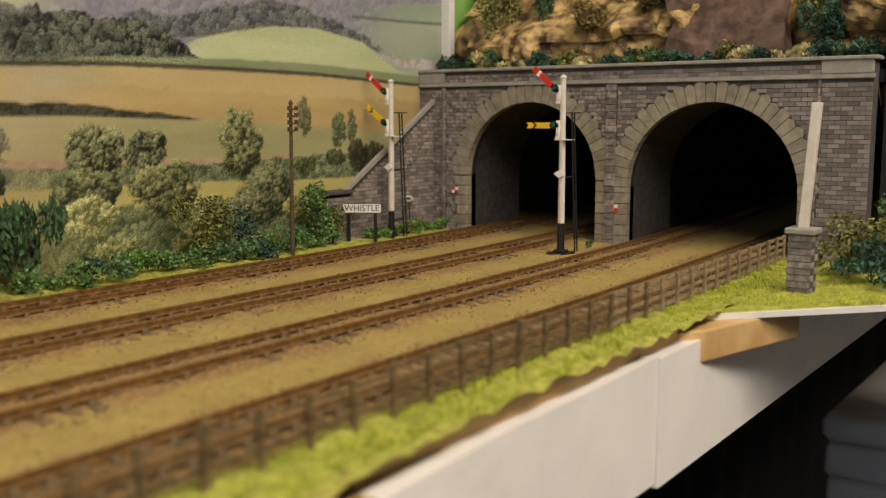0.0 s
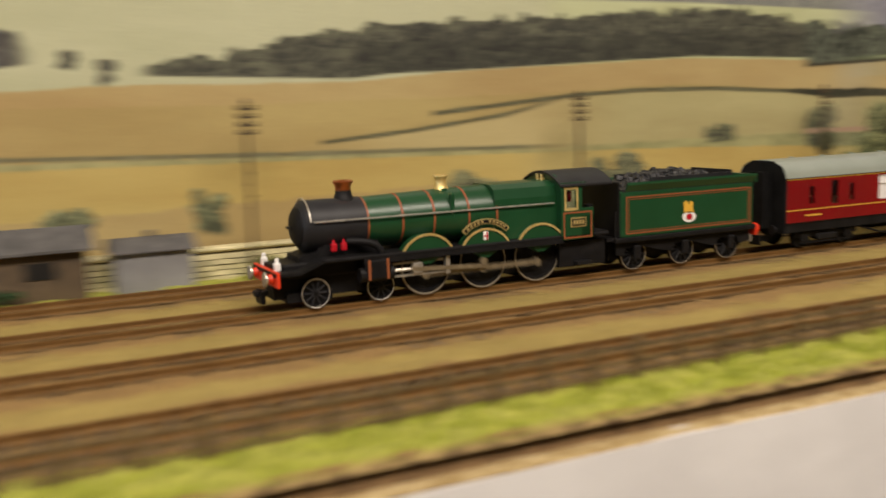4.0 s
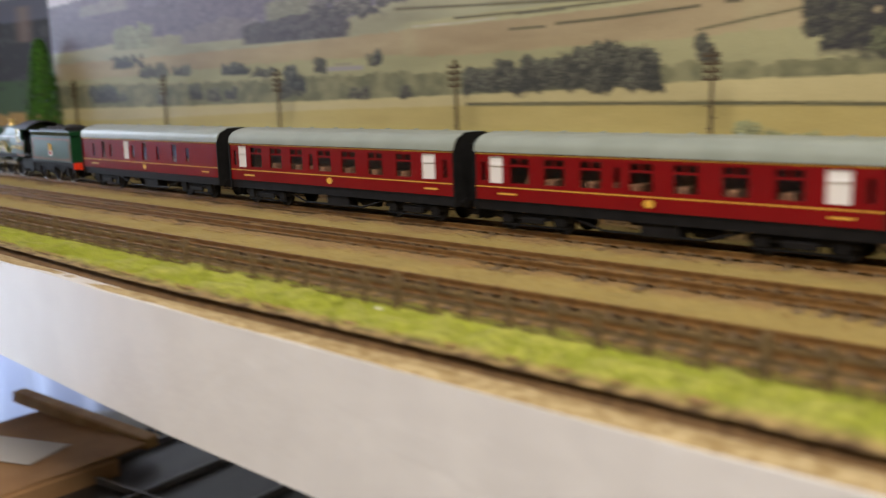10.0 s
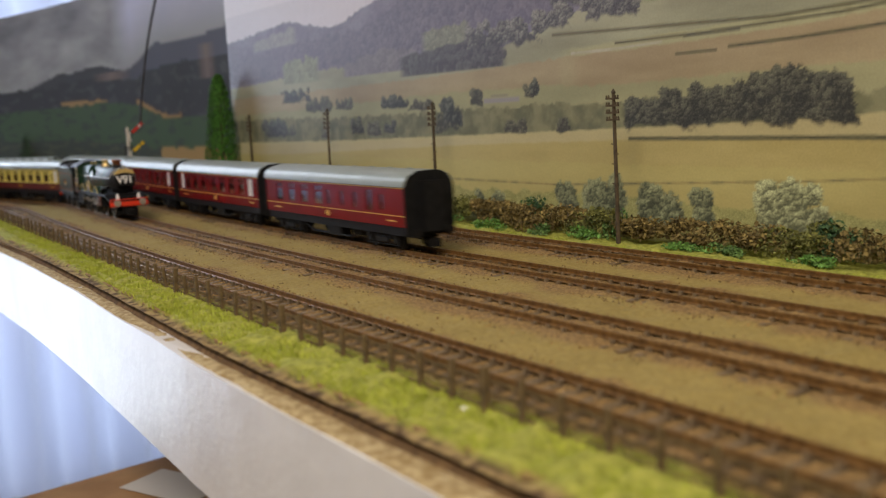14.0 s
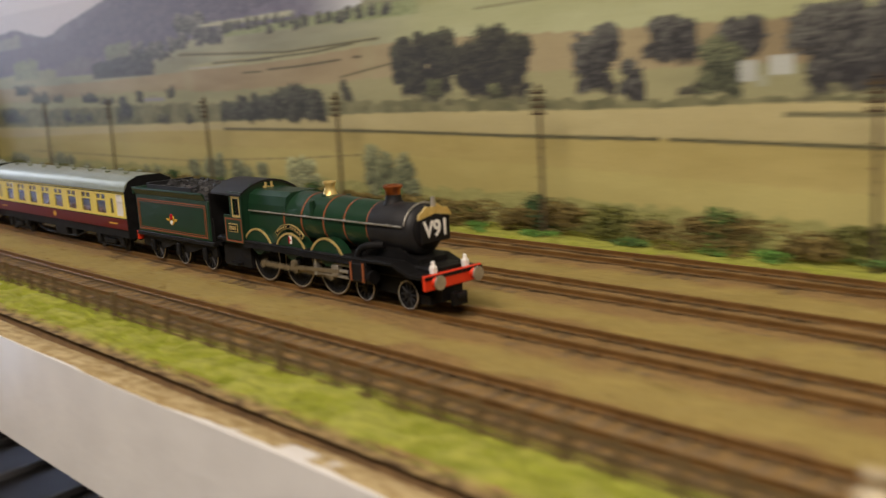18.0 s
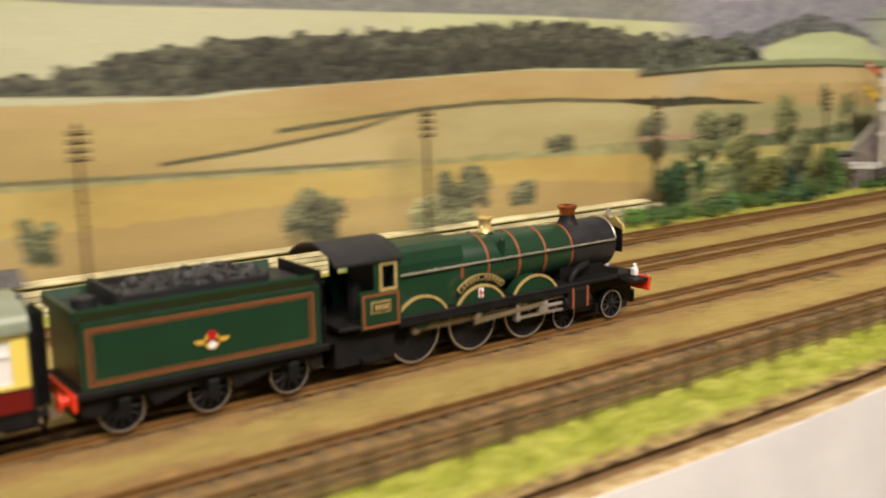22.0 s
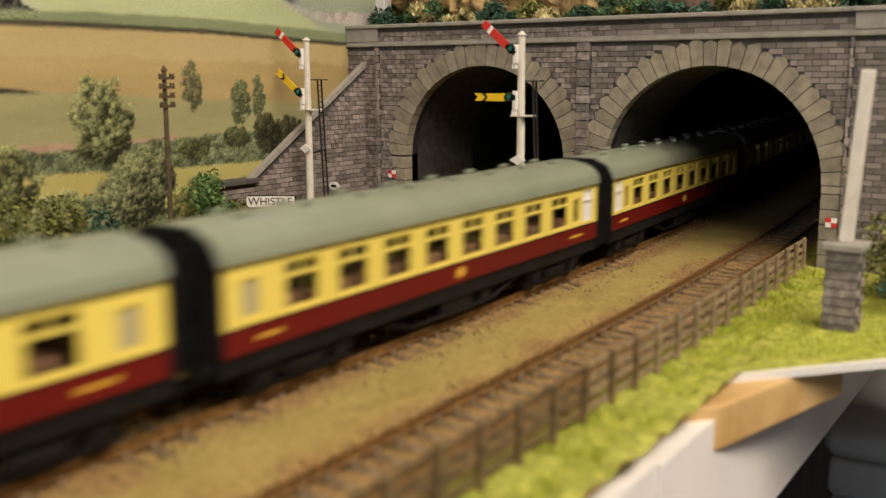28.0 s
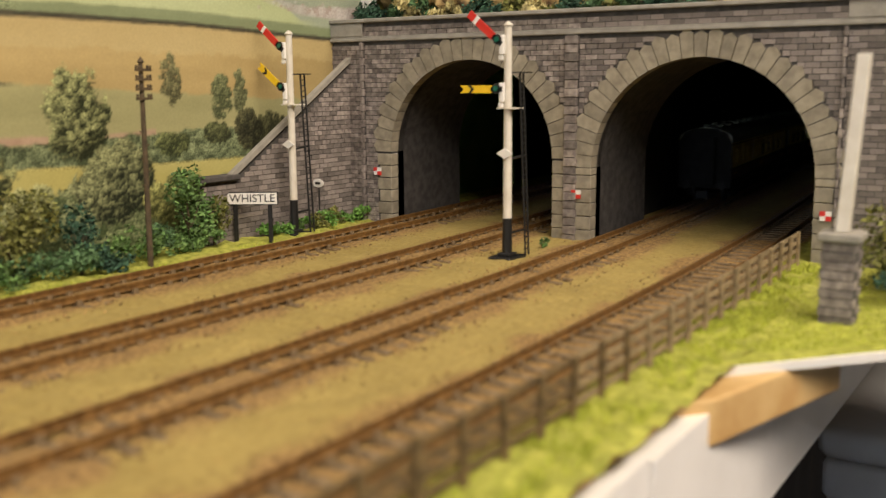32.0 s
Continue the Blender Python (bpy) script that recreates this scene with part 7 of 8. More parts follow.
def coach(length, plan, cream, label):
    """A coach with its front at +x: plan lists windows (kind, distance from the front, width) in mm."""
    c = thing("railway_coach", label, "railway coach", "cream coaches" if cream else "maroon coaches")
    h, Z0, Z1 = length / 2, .0153, .0393
    W = .0163
    waist = .0222
    wins = []
    for kind, d, w in plan:
        z0, z1 = {"w": (.0238, .0366), "s": (.0245, .0345), "d": (.0235, .0366), "x": (.0238, .0372), "g": (.0245, .0345)}[kind]
        wins.append((kind, h - (d + w) * MM, h - d * MM, z0, z1))
    wins.sort(key=lambda a: a[1])
    lower, upper = (m_dark_maroon, m_cream) if cream else (m_maroon, m_maroon)
    for o in (-1, 1):
        ya, yb = sorted(((W - .0009) * o, W * o))
        quick("lower_side", lower, c, lambda bm: box(bm, -h, h, ya, yb, Z0, waist), "maroon lower side panel" if cream else "maroon lower side")

        def side(bm):
            box(bm, -h, h, ya, yb, waist, .0235)
            box(bm, -h, h, ya, yb, .0372, Z1)
            x = -h
            for kind, x0, x1, z0, z1 in wins:
                box(bm, x, x0, ya, yb, .0235, .0372)
                if z0 > .0235:
                    box(bm, x0, x1, ya, yb, .0235, z0)
                if z1 < .0372:
                    box(bm, x0, x1, ya, yb, z1, .0372)
                x = x1
            box(bm, x, h, ya, yb, .0235, .0372)
        quick("upper_side", upper, c, side, "cream upper side" if cream else "maroon upper side")
        for kind, x0, x1, z0, z1 in wins:
            fm = upper if kind in "wd" else (m_frost if kind == "x" else upper)
            fr = quick("window", fm, c, lambda bm: (frame_lines(bm, x0 - .0002, x1 + .0002, z0 - .0002, z1 + .0002, (W - .0004) * o, .0006, o),
                                                    kind in "wx" and box(bm, x0, x1, min((W - .0006) * o, (W - .0001) * o), max((W - .0006) * o, (W - .0001) * o), z0 + .0085, z0 + .0095),
                                                    kind == "w" and box(bm, (x0 + x1) / 2 - .0004, (x0 + x1) / 2 + .0004, min((W - .0006) * o, (W - .0001) * o), max((W - .0006) * o, (W - .0001) * o), z0 + .0095, z1)))
            pm = {"w": m_pane, "d": m_pane, "s": m_pane, "x": m_frost, "g": m_greypane}[kind]
            pn = quick("pane", pm, fr, lambda bm: box(bm, x0, x1, min((W - .0010) * o, (W - .0007) * o), max((W - .0010) * o, (W - .0007) * o), z0, z1))
            if pm is m_pane:
                pn.visible_shadow = False
        ga, gb = sorted(((W - .0001) * o, (W + .00012) * o))
        lines = [(waist - .0006, waist - .0001), (.0381, .0386)] if not cream else [(waist - .0002, waist + .0003), (.0376, .0380)]
        quick("lining", m_gold if not cream else m_gangway, c, lambda bm: [box(bm, -h, h, ga, gb, a, b) for a, b in lines], "thin gold line" if not cream else "thin dark line")
        quick("crest", m_gold, c, lambda bm: prism(bm, [(.0026 * math.cos(math.radians(a)), .0188 + .0019 * math.sin(math.radians(a))) for a in range(0, 360, 30)], ga, gb), "small gold crest")
        quick("number_bar", m_gold, c, lambda bm: box(bm, -h + .012, -h + .0215, ga, gb, .0182, .0191))
        quick("number_bar", m_gold, c, lambda bm: box(bm, h - .026, h - .0145, ga, gb, .0182, .0191))
        for x in (-h + .001, h - .001):
            quick("end_trim", lower, c, lambda bm: box(bm, x - .0006, x + .0006, ga, gb, Z0, .0215))

    def roof(bm):
        n = 18
        arc = [(-.0171 * math.cos(math.pi * i / n), Z1 - .0002 + .0096 * max(math.sin(math.pi * i / n), 0) ** .75) for i in range(n + 1)]
        prism(bm, arc, -h - .0008, h + .0008, "x")
    quick("roof", m_roof_b if cream else m_roof_a, c, roof, "olive grey curved roof" if cream else "pale grey-green curved roof", True)
    for x in [-h + .02 + (length - .04) * i / 7 for i in range(8)]:
        for y in ((-.0045, .0045) if cream else (0,)):
            quick("roof_vent", m_roof_b if cream else m_roof_a, c, lambda bm: lathe(bm, [(.0016, .0478), (.0014, .0488), (.002, .0492), (.0018, .0499)] if cream else [(.0014, .0485), (.0012, .0494)], "z", 8, (x, y, 0)))
    quick("solebar", m_loco_black, c, lambda bm: (box(bm, -h, h, -.0155, .0155, .0100, Z0), box(bm, -h, h, -.0159, .0159, Z0 - .001, Z0 + .0003)), "black solebar")
    quick("floor", m_seat, c, lambda bm: (box(bm, -h, h, -.0152, .0152, .0122, .0132), [box(bm, -h + .014 + i * .0118, -h + .0185 + i * .0118, -.0145, .0145, .0132, .0268, .0006) for i in range(int((length - .03) / .0118))], box(bm, -h + .004, h - .004, -.0003, .0003, .0132, .0385)), "brown seats and partition inside")
    for e in (-1, 1):
        quick("end", m_gangway, c, lambda bm: prism(bm, [(-.0168, .010), (.0168, .010), (.0171, .0393), (.0140, .0452), (.0075, .0482), (-.0075, .0482), (-.0140, .0452), (-.0171, .0393)], h * e, (h + .0012) * e, "x"), "black coach end")
        quick("gangway", m_gangway, c, lambda bm: [box(bm, min((h + .001 + k * .0014) * e, (h + .0018 + k * .0014) * e), max((h + .001 + k * .0014) * e, (h + .0018 + k * .0014) * e), -.0072 + (k % 2) * .0006, .0072 - (k % 2) * .0006, .0125, .0425 - (k % 2) * .0006) for k in range(5)])
        for o in (-1, 1):
            quick("buffer", m_loco_black, c, lambda bm: (tube(bm, (h * e, .0112 * o, .0118), ((h + .004) * e, .0112 * o, .0118), .0013, n=8), tube(bm, ((h + .004) * e, .0112 * o, .0118), ((h + .0048) * e, .0112 * o, .0118), .0027, n=12)))
        quick("coupling", m_loco_black, c, lambda bm: (box(bm, min(h * e - .006 * e, (h + .0065) * e), max(h * e - .006 * e, (h + .0065) * e), -.002, .002, .0045, .007), box(bm, min((h + .005) * e, (h + .0062) * e), max((h + .005) * e, (h + .0062) * e), -.0038, .0038, .003, .0082)))
        bg = quick("bogie", m_loco_black, c, lambda bm: (
            [(box(bm, -.0235, .0235, min(.0118 * o, .0128 * o), max(.0118 * o, .0128 * o), .0062, .0092, .0004),
              [box(bm, x - .003, x + .003, min(.0118 * o, .0138 * o), max(.0118 * o, .0138 * o), .0038, .0098, .0006) for x in (-.0165, .0165)],
              box(bm, -.0075, .0075, min(.012 * o, .0140 * o), max(.012 * o, .0140 * o), .0042, .0078, .0006),
              box(bm, -.0205, .0205, min(.0126 * o, .0134 * o), max(.0126 * o, .0134 * o), .0030, .0037)) for o in (-1, 1)],
            box(bm, -.004, .004, -.012, .012, .006, .0104)), "black cast bogie")
        bg.matrix_basis = pose((h - .034) * e, 0, 0)
        for o in (-1, 1):
            for x in (-.0165, .0165):
                quick("wheel", m_loco_black, bg, lambda bm: lathe(bm, [(.0062, -.0012), (.0061, .001), (.005, .0011), (.0048, .0005)], "y", 18, (x, .0095 * o, .0062)), "", True)
    quick("underframe", m_loco_black, c, lambda bm: (
        [(tube(bm, (-.045, .0135 * o, .0098), (-.026, .0135 * o, .0045), .0006, n=6), tube(bm, (-.026, .0135 * o, .0045), (.026, .0135 * o, .0045), .0006, n=6), tube(bm, (.026, .0135 * o, .0045), (.045, .0135 * o, .0098), .0006, n=6)) for o in (-1, 1)],
        box(bm, -.008, .012, -.0142, -.006, .0035, .0102, .0006), box(bm, -.014, .006, .006, .0142, .0035, .0102, .0006), box(bm, .018, .026, -.0135, -.008, .0045, .0102, .0006), tube(bm, (-.03, .004, .0068), (-.016, .004, .0068), .003, n=12)), "black truss rods and battery boxes")
    return c


LM, LC = .203, .224
P_OPEN = (("s", 3, 3.4), ("x", 9, 8.5), ("w", 22, 12.5), ("w", 43, 12.5), ("w", 64, 12.5), ("s", 82.5, 4), ("w", 91, 12.5), ("w", 113, 12.5), ("w", 136, 12.5), ("w", 159, 12.5), ("x", 180, 9.5), ("s", 195, 3.6))
P_BRAKE = (("s", 17, 4), ("d", 33, 6), ("s", 47, 4), ("x", 70, 8), ("s", 82, 5), ("d", 99, 7), ("s", 120, 4), ("d", 142, 7), ("s", 161, 5))
P_TAIL = (("w", 18, 11), ("w", 39, 11), ("w", 60, 11), ("w", 82, 12), ("s", 100, 5), ("s", 120, 5), ("s", 138, 5), ("d", 156, 7), ("s", 172, 5))
C_OPEN = (("x", 5, 9), ("s", 18, 5), ("w", 29, 14), ("w", 51.5, 14), ("w", 74, 14), ("w", 96.5, 14), ("w", 119, 14), ("w", 141.5, 14), ("w", 164, 14), ("w", 186.5, 14), ("g", 210, 7))
C_OPEN_R = tuple((k, 224 - d - w, w) for k, d, w in C_OPEN)
C_BUFFET = (("g", 6, 5), ("w", 20, 13), ("d", 36, 5), ("w", 46, 14), ("d", 66, 5), ("w", 75, 14), ("d", 96, 5), ("s", 122, 5), ("w", 136, 14), ("w", 168, 14), ("g", 208, 9))
C_TAIL = (("s", 4, 5), ("x", 13, 8), ("w", 27, 13), ("w", 50, 13), ("w", 73, 13), ("w", 96, 13), ("s", 119, 5), ("s", 131, 5), ("x", 143, 8), ("s", 167, 5), ("d", 183, 6), ("s", 203, 5))

TRAIN_A = [(62 * MM, engine(m_green_a, True, False, "green model steam locomotive with copper-capped chimney and brass trim")),
           (195 * MM, tender(m_green_a, True, "green model tender lined in orange, loaded with coal"))]
TRAIN_B = [(62 * MM, engine(m_green_b, False, True, "dark green model steam locomotive carrying a V91 headboard")),
           (195 * MM, tender(m_green_b, False, "dark green model tender with gold crest and coal"))]
open_a = coach(LM, P_OPEN, False, "maroon model passenger coach with pale grey roof")
tops_a = [coach(LM, P_BRAKE, False, "maroon model brake coach with small windows")]
tops_a += [open_a] + [copy_thing(open_a, Matrix()) for _ in range(4)]
tops_a += [coach(LM, P_TAIL, False, "maroon model brake coach closing the train")]
open_b = coach(LC, C_OPEN, True, "cream and maroon model coach with olive roof")
open_c = coach(LC, C_OPEN_R, True, "cream and maroon model coach with olive roof")
tops_b = [open_b, open_c, coach(LC, C_BUFFET, True, "cream and maroon model buffet coach"), copy_thing(open_c, Matrix()), copy_thing(open_b, Matrix()), copy_thing(open_c, Matrix()),
          coach(LC, C_TAIL, True, "cream and maroon model brake coach closing the train")]
for i, c in enumerate(tops_a):
    TRAIN_A.append((.260 + .2185 * i + LM / 2, c))
for i, c in enumerate(tops_b):
    TRAIN_B.append((.2515 + .240 * i + LC / 2, c))


# ---------- bushes, hedge and trees ----------
def leaves(cx, cy, cz, rx, ry, rz, n, size, rnd, v, f, spiky=0.0):
    """Small leaf faces scattered through a crown, thickest near its uneven skin."""
    lobes = [(rnd.gauss(0, .42), rnd.gauss(0, .42), rnd.uniform(-.5, .75), rnd.uniform(.34, .62)) for _ in range(9)]
    for _ in range(n):
        lx, ly, lz, lr = rnd.choice(lobes)
        d = Vector((rnd.gauss(0, 1), rnd.gauss(0, 1), rnd.gauss(0, 1))).normalized() * lr * rnd.uniform(.55, 1.05)
        p = Vector((cx + (lx + d.x) * rx, cy + (ly + d.y) * ry, max(cz + (lz + d.z) * rz, GROUND)))
        s = size * rnd.uniform(.6, 1.4)
        a = Vector((rnd.gauss(0, 1), rnd.gauss(0, 1), rnd.gauss(0, 1) + spiky * 3)).normalized()
        b = a.orthogonal().normalized()
        b.rotate(Euler((0, 0, rnd.uniform(0, 6.3))))
        k = len(v)
        v += [tuple(p - a * s), tuple(p + b * s * .55), tuple(p + a * s * (1 + spiky)), tuple(p - b * s * .55)]
        f.append((k, k + 1, k + 2, k + 3))


def bush(name, label, x, y, w, h, mat, n=500, size=.0011, depth=None, seed=0, spiky=0.0, category="bush", group="", z=GROUND, trunk=True):
    r = seeded(seed + int(x * 1000))
    t = thing(name, label, category, group, at=pose(x, y, z))
    n, size = int(n * 1.9), size * 1.12
    v, f = [], []
    leaves(0, 0, h * .52, w / 2, (depth or w) / 2, h * .5, n, size, r, v, f, spiky)
    v = [(a, b, max(c, 0)) for a, b, c in v]
    pydata("crown", v, f, mat, t)
    if trunk:
        bm = bmesh.new()
        tube(bm, (0, 0, -.001), (0, 0, h * .35), max(h * .035, .0006), max(h * .02, .0004), 7)
        for i in range(4):
            a = i * 1.7 + seed
            tube(bm, (0, 0, h * .25), (w * .22 * math.cos(a), w * .15 * math.sin(a), h * .6), h * .018, h * .008, 5)
        part("trunk", bm, m_pole, t)
    return t


m_leaf_teal = varied("dark_teal_foliage", (0.015, 0.05, 0.028), (0.045, 0.11, 0.06), .85, 200, .6)
m_leaf_sage = varied("sage_green_foliage", (0.06, 0.13, 0.05), (0.12, 0.22, 0.09), .85, 200, .5)
bush("spiky_bush", "dark green spiky model bush by the backdrop", 1.325, .240, .034, .046, m_leaf_dark, 700, .0014, .02, 1, 1.2)
bush("shrub", "olive green leafy model shrub by the backdrop", 1.436, .242, .034, .038, m_leaf_olive, 900, .0012, .02, 2)
bush("shrub", "small dark green model shrub", 1.468, .241, .019, .030, m_leaf_teal, 500, .0011, .016, 3)
bush("model_tree", "bright olive model tree beside the whistle board", 1.536, .246, .03, .042, m_leaf_green, 900, .0012, .022, 4, category="tree")
bush("shrub", "yellow olive model shrub beside the whistle board", 1.553, .247, .02, .026, m_leaf_olive, 400, .0011, .016, 5)
r = seeded(21)
for i in range(24):
    x = 1.27 + i * .0128 + r.uniform(-.004, .004)
    if x > 1.548:
        continue
    m = r.choice((m_leaf_green, m_leaf_sage, m_leaf_teal, m_leaf_green, m_leaf_sage, m_leaf_bright))
    bush("low_bush", "low clump of green foliage scatter on the verge", x, r.uniform(.226, .244), r.uniform(.016, .026), r.uniform(.009, .017), m, 330, .001, .016, i, group="verge clumps", trunk=False)
for i in range(10):
    bush("grass_clump", "tuft of green foliage at the wing wall foot", 1.588 + i * .0092, .2415 - i * .0004 + r.uniform(-.0015, .0015), .012, r.uniform(.006, .011), r.choice((m_leaf_green, m_leaf_bright, m_leaf_olive)), 160, .001, .012, 40 + i, group="wall foot tufts", trunk=False)
bush("grass_clump", "tiny green tuft beside the signal foot", 1.634, .098, .006, .006, m_leaf_green, 60, .0008, .005, 60, trunk=False)
for i, (x, y, w, h, m) in enumerate(((1.618, -.072, .035, .030, m_leaf_olive), (1.655, -.086, .045, .040, m_leaf_green), (1.60, -.092, .04, .02, m_leaf_teal), (1.66, -.125, .05, .05, m_leaf_green), (1.63, -.115, .045, .026, m_leaf_teal), (1.585, -.115, .03, .016, m_leaf_sage), (1.66, -.18, .06, .05, m_leaf_dark))):
    bush("bank_bush", "bushy green foliage clump on the grassed bank", x, y, w, h, m, 800, .0014, w, 70 + i, group="bank bushes", trunk=False)
for i in range(14):
    x = .60 + i * .047 + r.uniform(-.015, .015)
    bush("wall_clump", "soft clump of foliage growing against the stone wall", x, .247 if i % 3 else .226, r.uniform(.018, .04), r.uniform(.006, .022), (m_leaf_sage, m_leaf_bright, m_leaf_olive, m_leaf_dark)[i % 4], 260, .0011, .01, 90 + i, group="wall clumps", trunk=False)
bush("bush", "green bush beside the brown cabinet", .276, -.044, .022, .016, m_leaf_green, 350, .0011, .014, 110, trunk=False)
# brown hedge along the back, in lengths, with low greenery before it
for i in range(34):
    x = -1.19 + i * .039
    bush("hedge", "length of brown and olive model hedge", x + .0195, .2445, .058, .0185 + r.uniform(-.0015, .003), m_leaf_brown if i % 4 else m_leaf_olive, 900, .0012, .014, 200 + i, category="hedge", group="back hedge", trunk=False)
for i in range(22):
    x = -1.12 + i * .058 + r.uniform(-.02, .02)
    bush("low_bush", "low bright green clump in front of the hedge", x, .236, r.uniform(.015, .04), r.uniform(.005, .009), m_leaf_bright if i % 3 else m_leaf_green, 230, .001, .01, 300 + i, group="hedge greenery", trunk=False)
for i in range(9):
    x = -1.0 + i * .125 + r.uniform(-.03, .03)
    bush("low_bush", "darker bush standing out of the hedge", x, .2465, r.uniform(.02, .035), r.uniform(.02, .027), m_leaf_dark if i % 2 else m_leaf_green, 360, .0012, .012, 330 + i, group="hedge bushes", trunk=False)


def conifer(x, y, w, h, mat, label, n=4200, seed=1):
    r = seeded(seed)
    t = thing("conifer", label, "tree", "conifers", at=pose(x, y, GROUND))
    v, f = [], []
    for _ in range(n):
        q = r.random() ** 1.25
        rad = w / 2 * (.72 + .3 * math.sin(min(q * 2.4, 1) * math.pi / 2)) * (1 - q) ** .42 * 1.1 * r.uniform(.72, 1.05)
        a = r.uniform(0, 6.283)
        p = Vector((rad * math.cos(a), rad * math.sin(a), .004 + q * (h - .006)))
        up = Vector((math.cos(a) * .5, math.sin(a) * .5, 1)).normalized()
        sd = Vector((-math.sin(a), math.cos(a), r.uniform(-.4, .4))).normalized()
        s = r.uniform(.0012, .0026)
        k = len(v)
        v += [tuple(p - up * s), tuple(p + sd * s * .55), tuple(p + up * s * 1.3), tuple(p - sd * s * .55)]
        f.append((k, k + 1, k + 2, k + 3))
    pydata("crown", v, f, mat, t)
    bm = bmesh.new()
    tube(bm, (0, 0, -.001), (0, 0, h * .85), .0022, .0006, 8)
    part("trunk", bm, m_pole, t)


m_conifer = varied("conifer_green", (0.03, 0.12, 0.012), (0.09, 0.25, 0.03), .85, 200, .5)
conifer(-1.165, .244, .044, .142, m_conifer, "tall bright green model conifer")
conifer(-1.80, .17, .06, .10, m_leaf_dark, "dark green model conifer by the far sheet", 2200, 2)

# ---------- rocky hillside over the tunnel ----------
m_rock = varied("gilded_rock", (0.075, 0.038, 0.016), (0.6, 0.42, 0.16), .7, 95, .25, .004)
HV = np.arange(-.48, .262, .0035)
HS = np.linspace(0, 1, 90)
hv, hf = [], []
for yy in HV:
    low = yy < -.07
    for q in HS:
        n1 = noise.fractal(Vector((yy * 14, q * 3.2, 3.1)), 1.0, 2.1, 4)
        n2 = noise.cell(Vector((yy * 34, q * 8, 1.0)))
        z = (-.012 + q * .33) if low else (.108 + q * .21)
        if -.08 < yy < -.06:
            k = (yy + .08) / .02
            z = (-.012 + q * .33) * (1 - k) + (.108 + q * .21) * k
        x = 1.694 + .16 * q + n1 * .026 + n2 * .008 + noise.fractal(Vector((yy * 55, q * 14, 8.0)), 1.0, 2.0, 3) * .007 + (.02 if low else 0) + .012 * math.sin(q * 19 + yy * 9)
        hv.append((max(x, 1.684), yy + n1 * .004, z + n2 * .004))
nq = len(HS)
for i in range(len(HV) - 1):
    for j in range(nq - 1):
        hf.append((i * nq + j, (i + 1) * nq + j, (i + 1) * nq + j + 1, i * nq + j + 1))
tagged(pydata("rock_hillside", hv, hf, m_rock), "gold and brown painted rock face above the tunnel", "rock", kind="structure")
m_scree = material("brown_scree", (0.062, 0.036, 0.025), .9, 0, (0.15, 0.095, 0.066), 120, bump=.002)
bm = bmesh.new()
prism(bm, ((-.006, .112), (.072, .112), (.084, .20), (.03, .23), (.004, .17)), 1.688, 1.70, "x")
bmesh.ops.rotate(bm, verts=bm.verts, cent=(1.69, 0, .112), matrix=Matrix.Rotation(math.radians(24), 3, "Y"))
bmesh.ops.triangulate(bm, faces=bm.faces)
bmesh.ops.subdivide_edges(bm, edges=bm.edges, cuts=7, use_grid_fill=True)
for vv in bm.verts:
    k = noise.noise_vector(vv.co * 60)
    vv.co += Vector((k.x * .004, k.y * .008, k.z * .005))
tagged(part("scree_slope", bm, m_scree), "smooth brown earth slope between the rocks", "slope", kind="structure")
for i in range(30):
    y = -.085 + i * .0117
    m = (m_straw, m_leaf_dark, m_straw, m_leaf_olive, m_leaf_teal)[r.randrange(5)]
    bush("ledge_plant", "dry tuft of straw and green foliage along the parapet", 1.69 + r.uniform(-.003, .004), y, r.uniform(.016, .03), r.uniform(.008, .016), m, 300, .0013, .014, 400 + i, spiky=.5 if m is m_straw else 0, group="parapet plants", z=.112, trunk=False)
for i, (y, z, w, h, m) in enumerate(((.215, .125, .05, .06, m_leaf_olive), (.19, .15, .03, .05, m_leaf_dark), (-.03, .118, .05, .03, m_leaf_teal), (-.015, .13, .04, .035, m_leaf_olive), (.10, .15, .04, .03, m_leaf_brown), (-.07, .12, .04, .04, m_leaf_dark), (.14, .13, .03, .03, m_leaf_brown), (.06, .17, .04, .03, m_leaf_olive), (-.06, .19, .05, .04, m_leaf_green))):
    bush("ledge_bush", "shaggy foliage clump clinging to the rock face", 1.70 + (z - .11) * .6, y, w, h, m, 700, .0016, .02, 440 + i, group="rock bushes", z=z, trunk=False)
m_green_panel = material("green_painted_panel", (0.12, 0.3, 0.05), .6, 0, (0.2, 0.4, 0.09), 40)
bm = bmesh.new()
box(bm, 1.705, 1.90, .262, .268, -.01, .34)
tagged(part("green_panel", bm, m_green_panel), "bright green painted panel behind the rock", "panel", kind="structure")
bm = bmesh.new()
box(bm, 1.696, 1.703, .2525, .2625, -.004, .34, .0006)
tagged(part("sheet_edge", bm, m_card), "pale grey edge strip closing the backdrop", "edge strip", kind="structure")

# ---------- second scenic sheet round the left-hand end ----------
cxs, cys, rs = -1.15, .2645 - 2.0, 2.0
AS = np.linspace(0, .5, 260)
ZS = np.linspace(-.02, 1.0, 110)
sv, sf, sc = [], [], []


def along(a, *pts):
    return float(np.interp(a, [p[0] for p in pts], [p[1] for p in pts]))


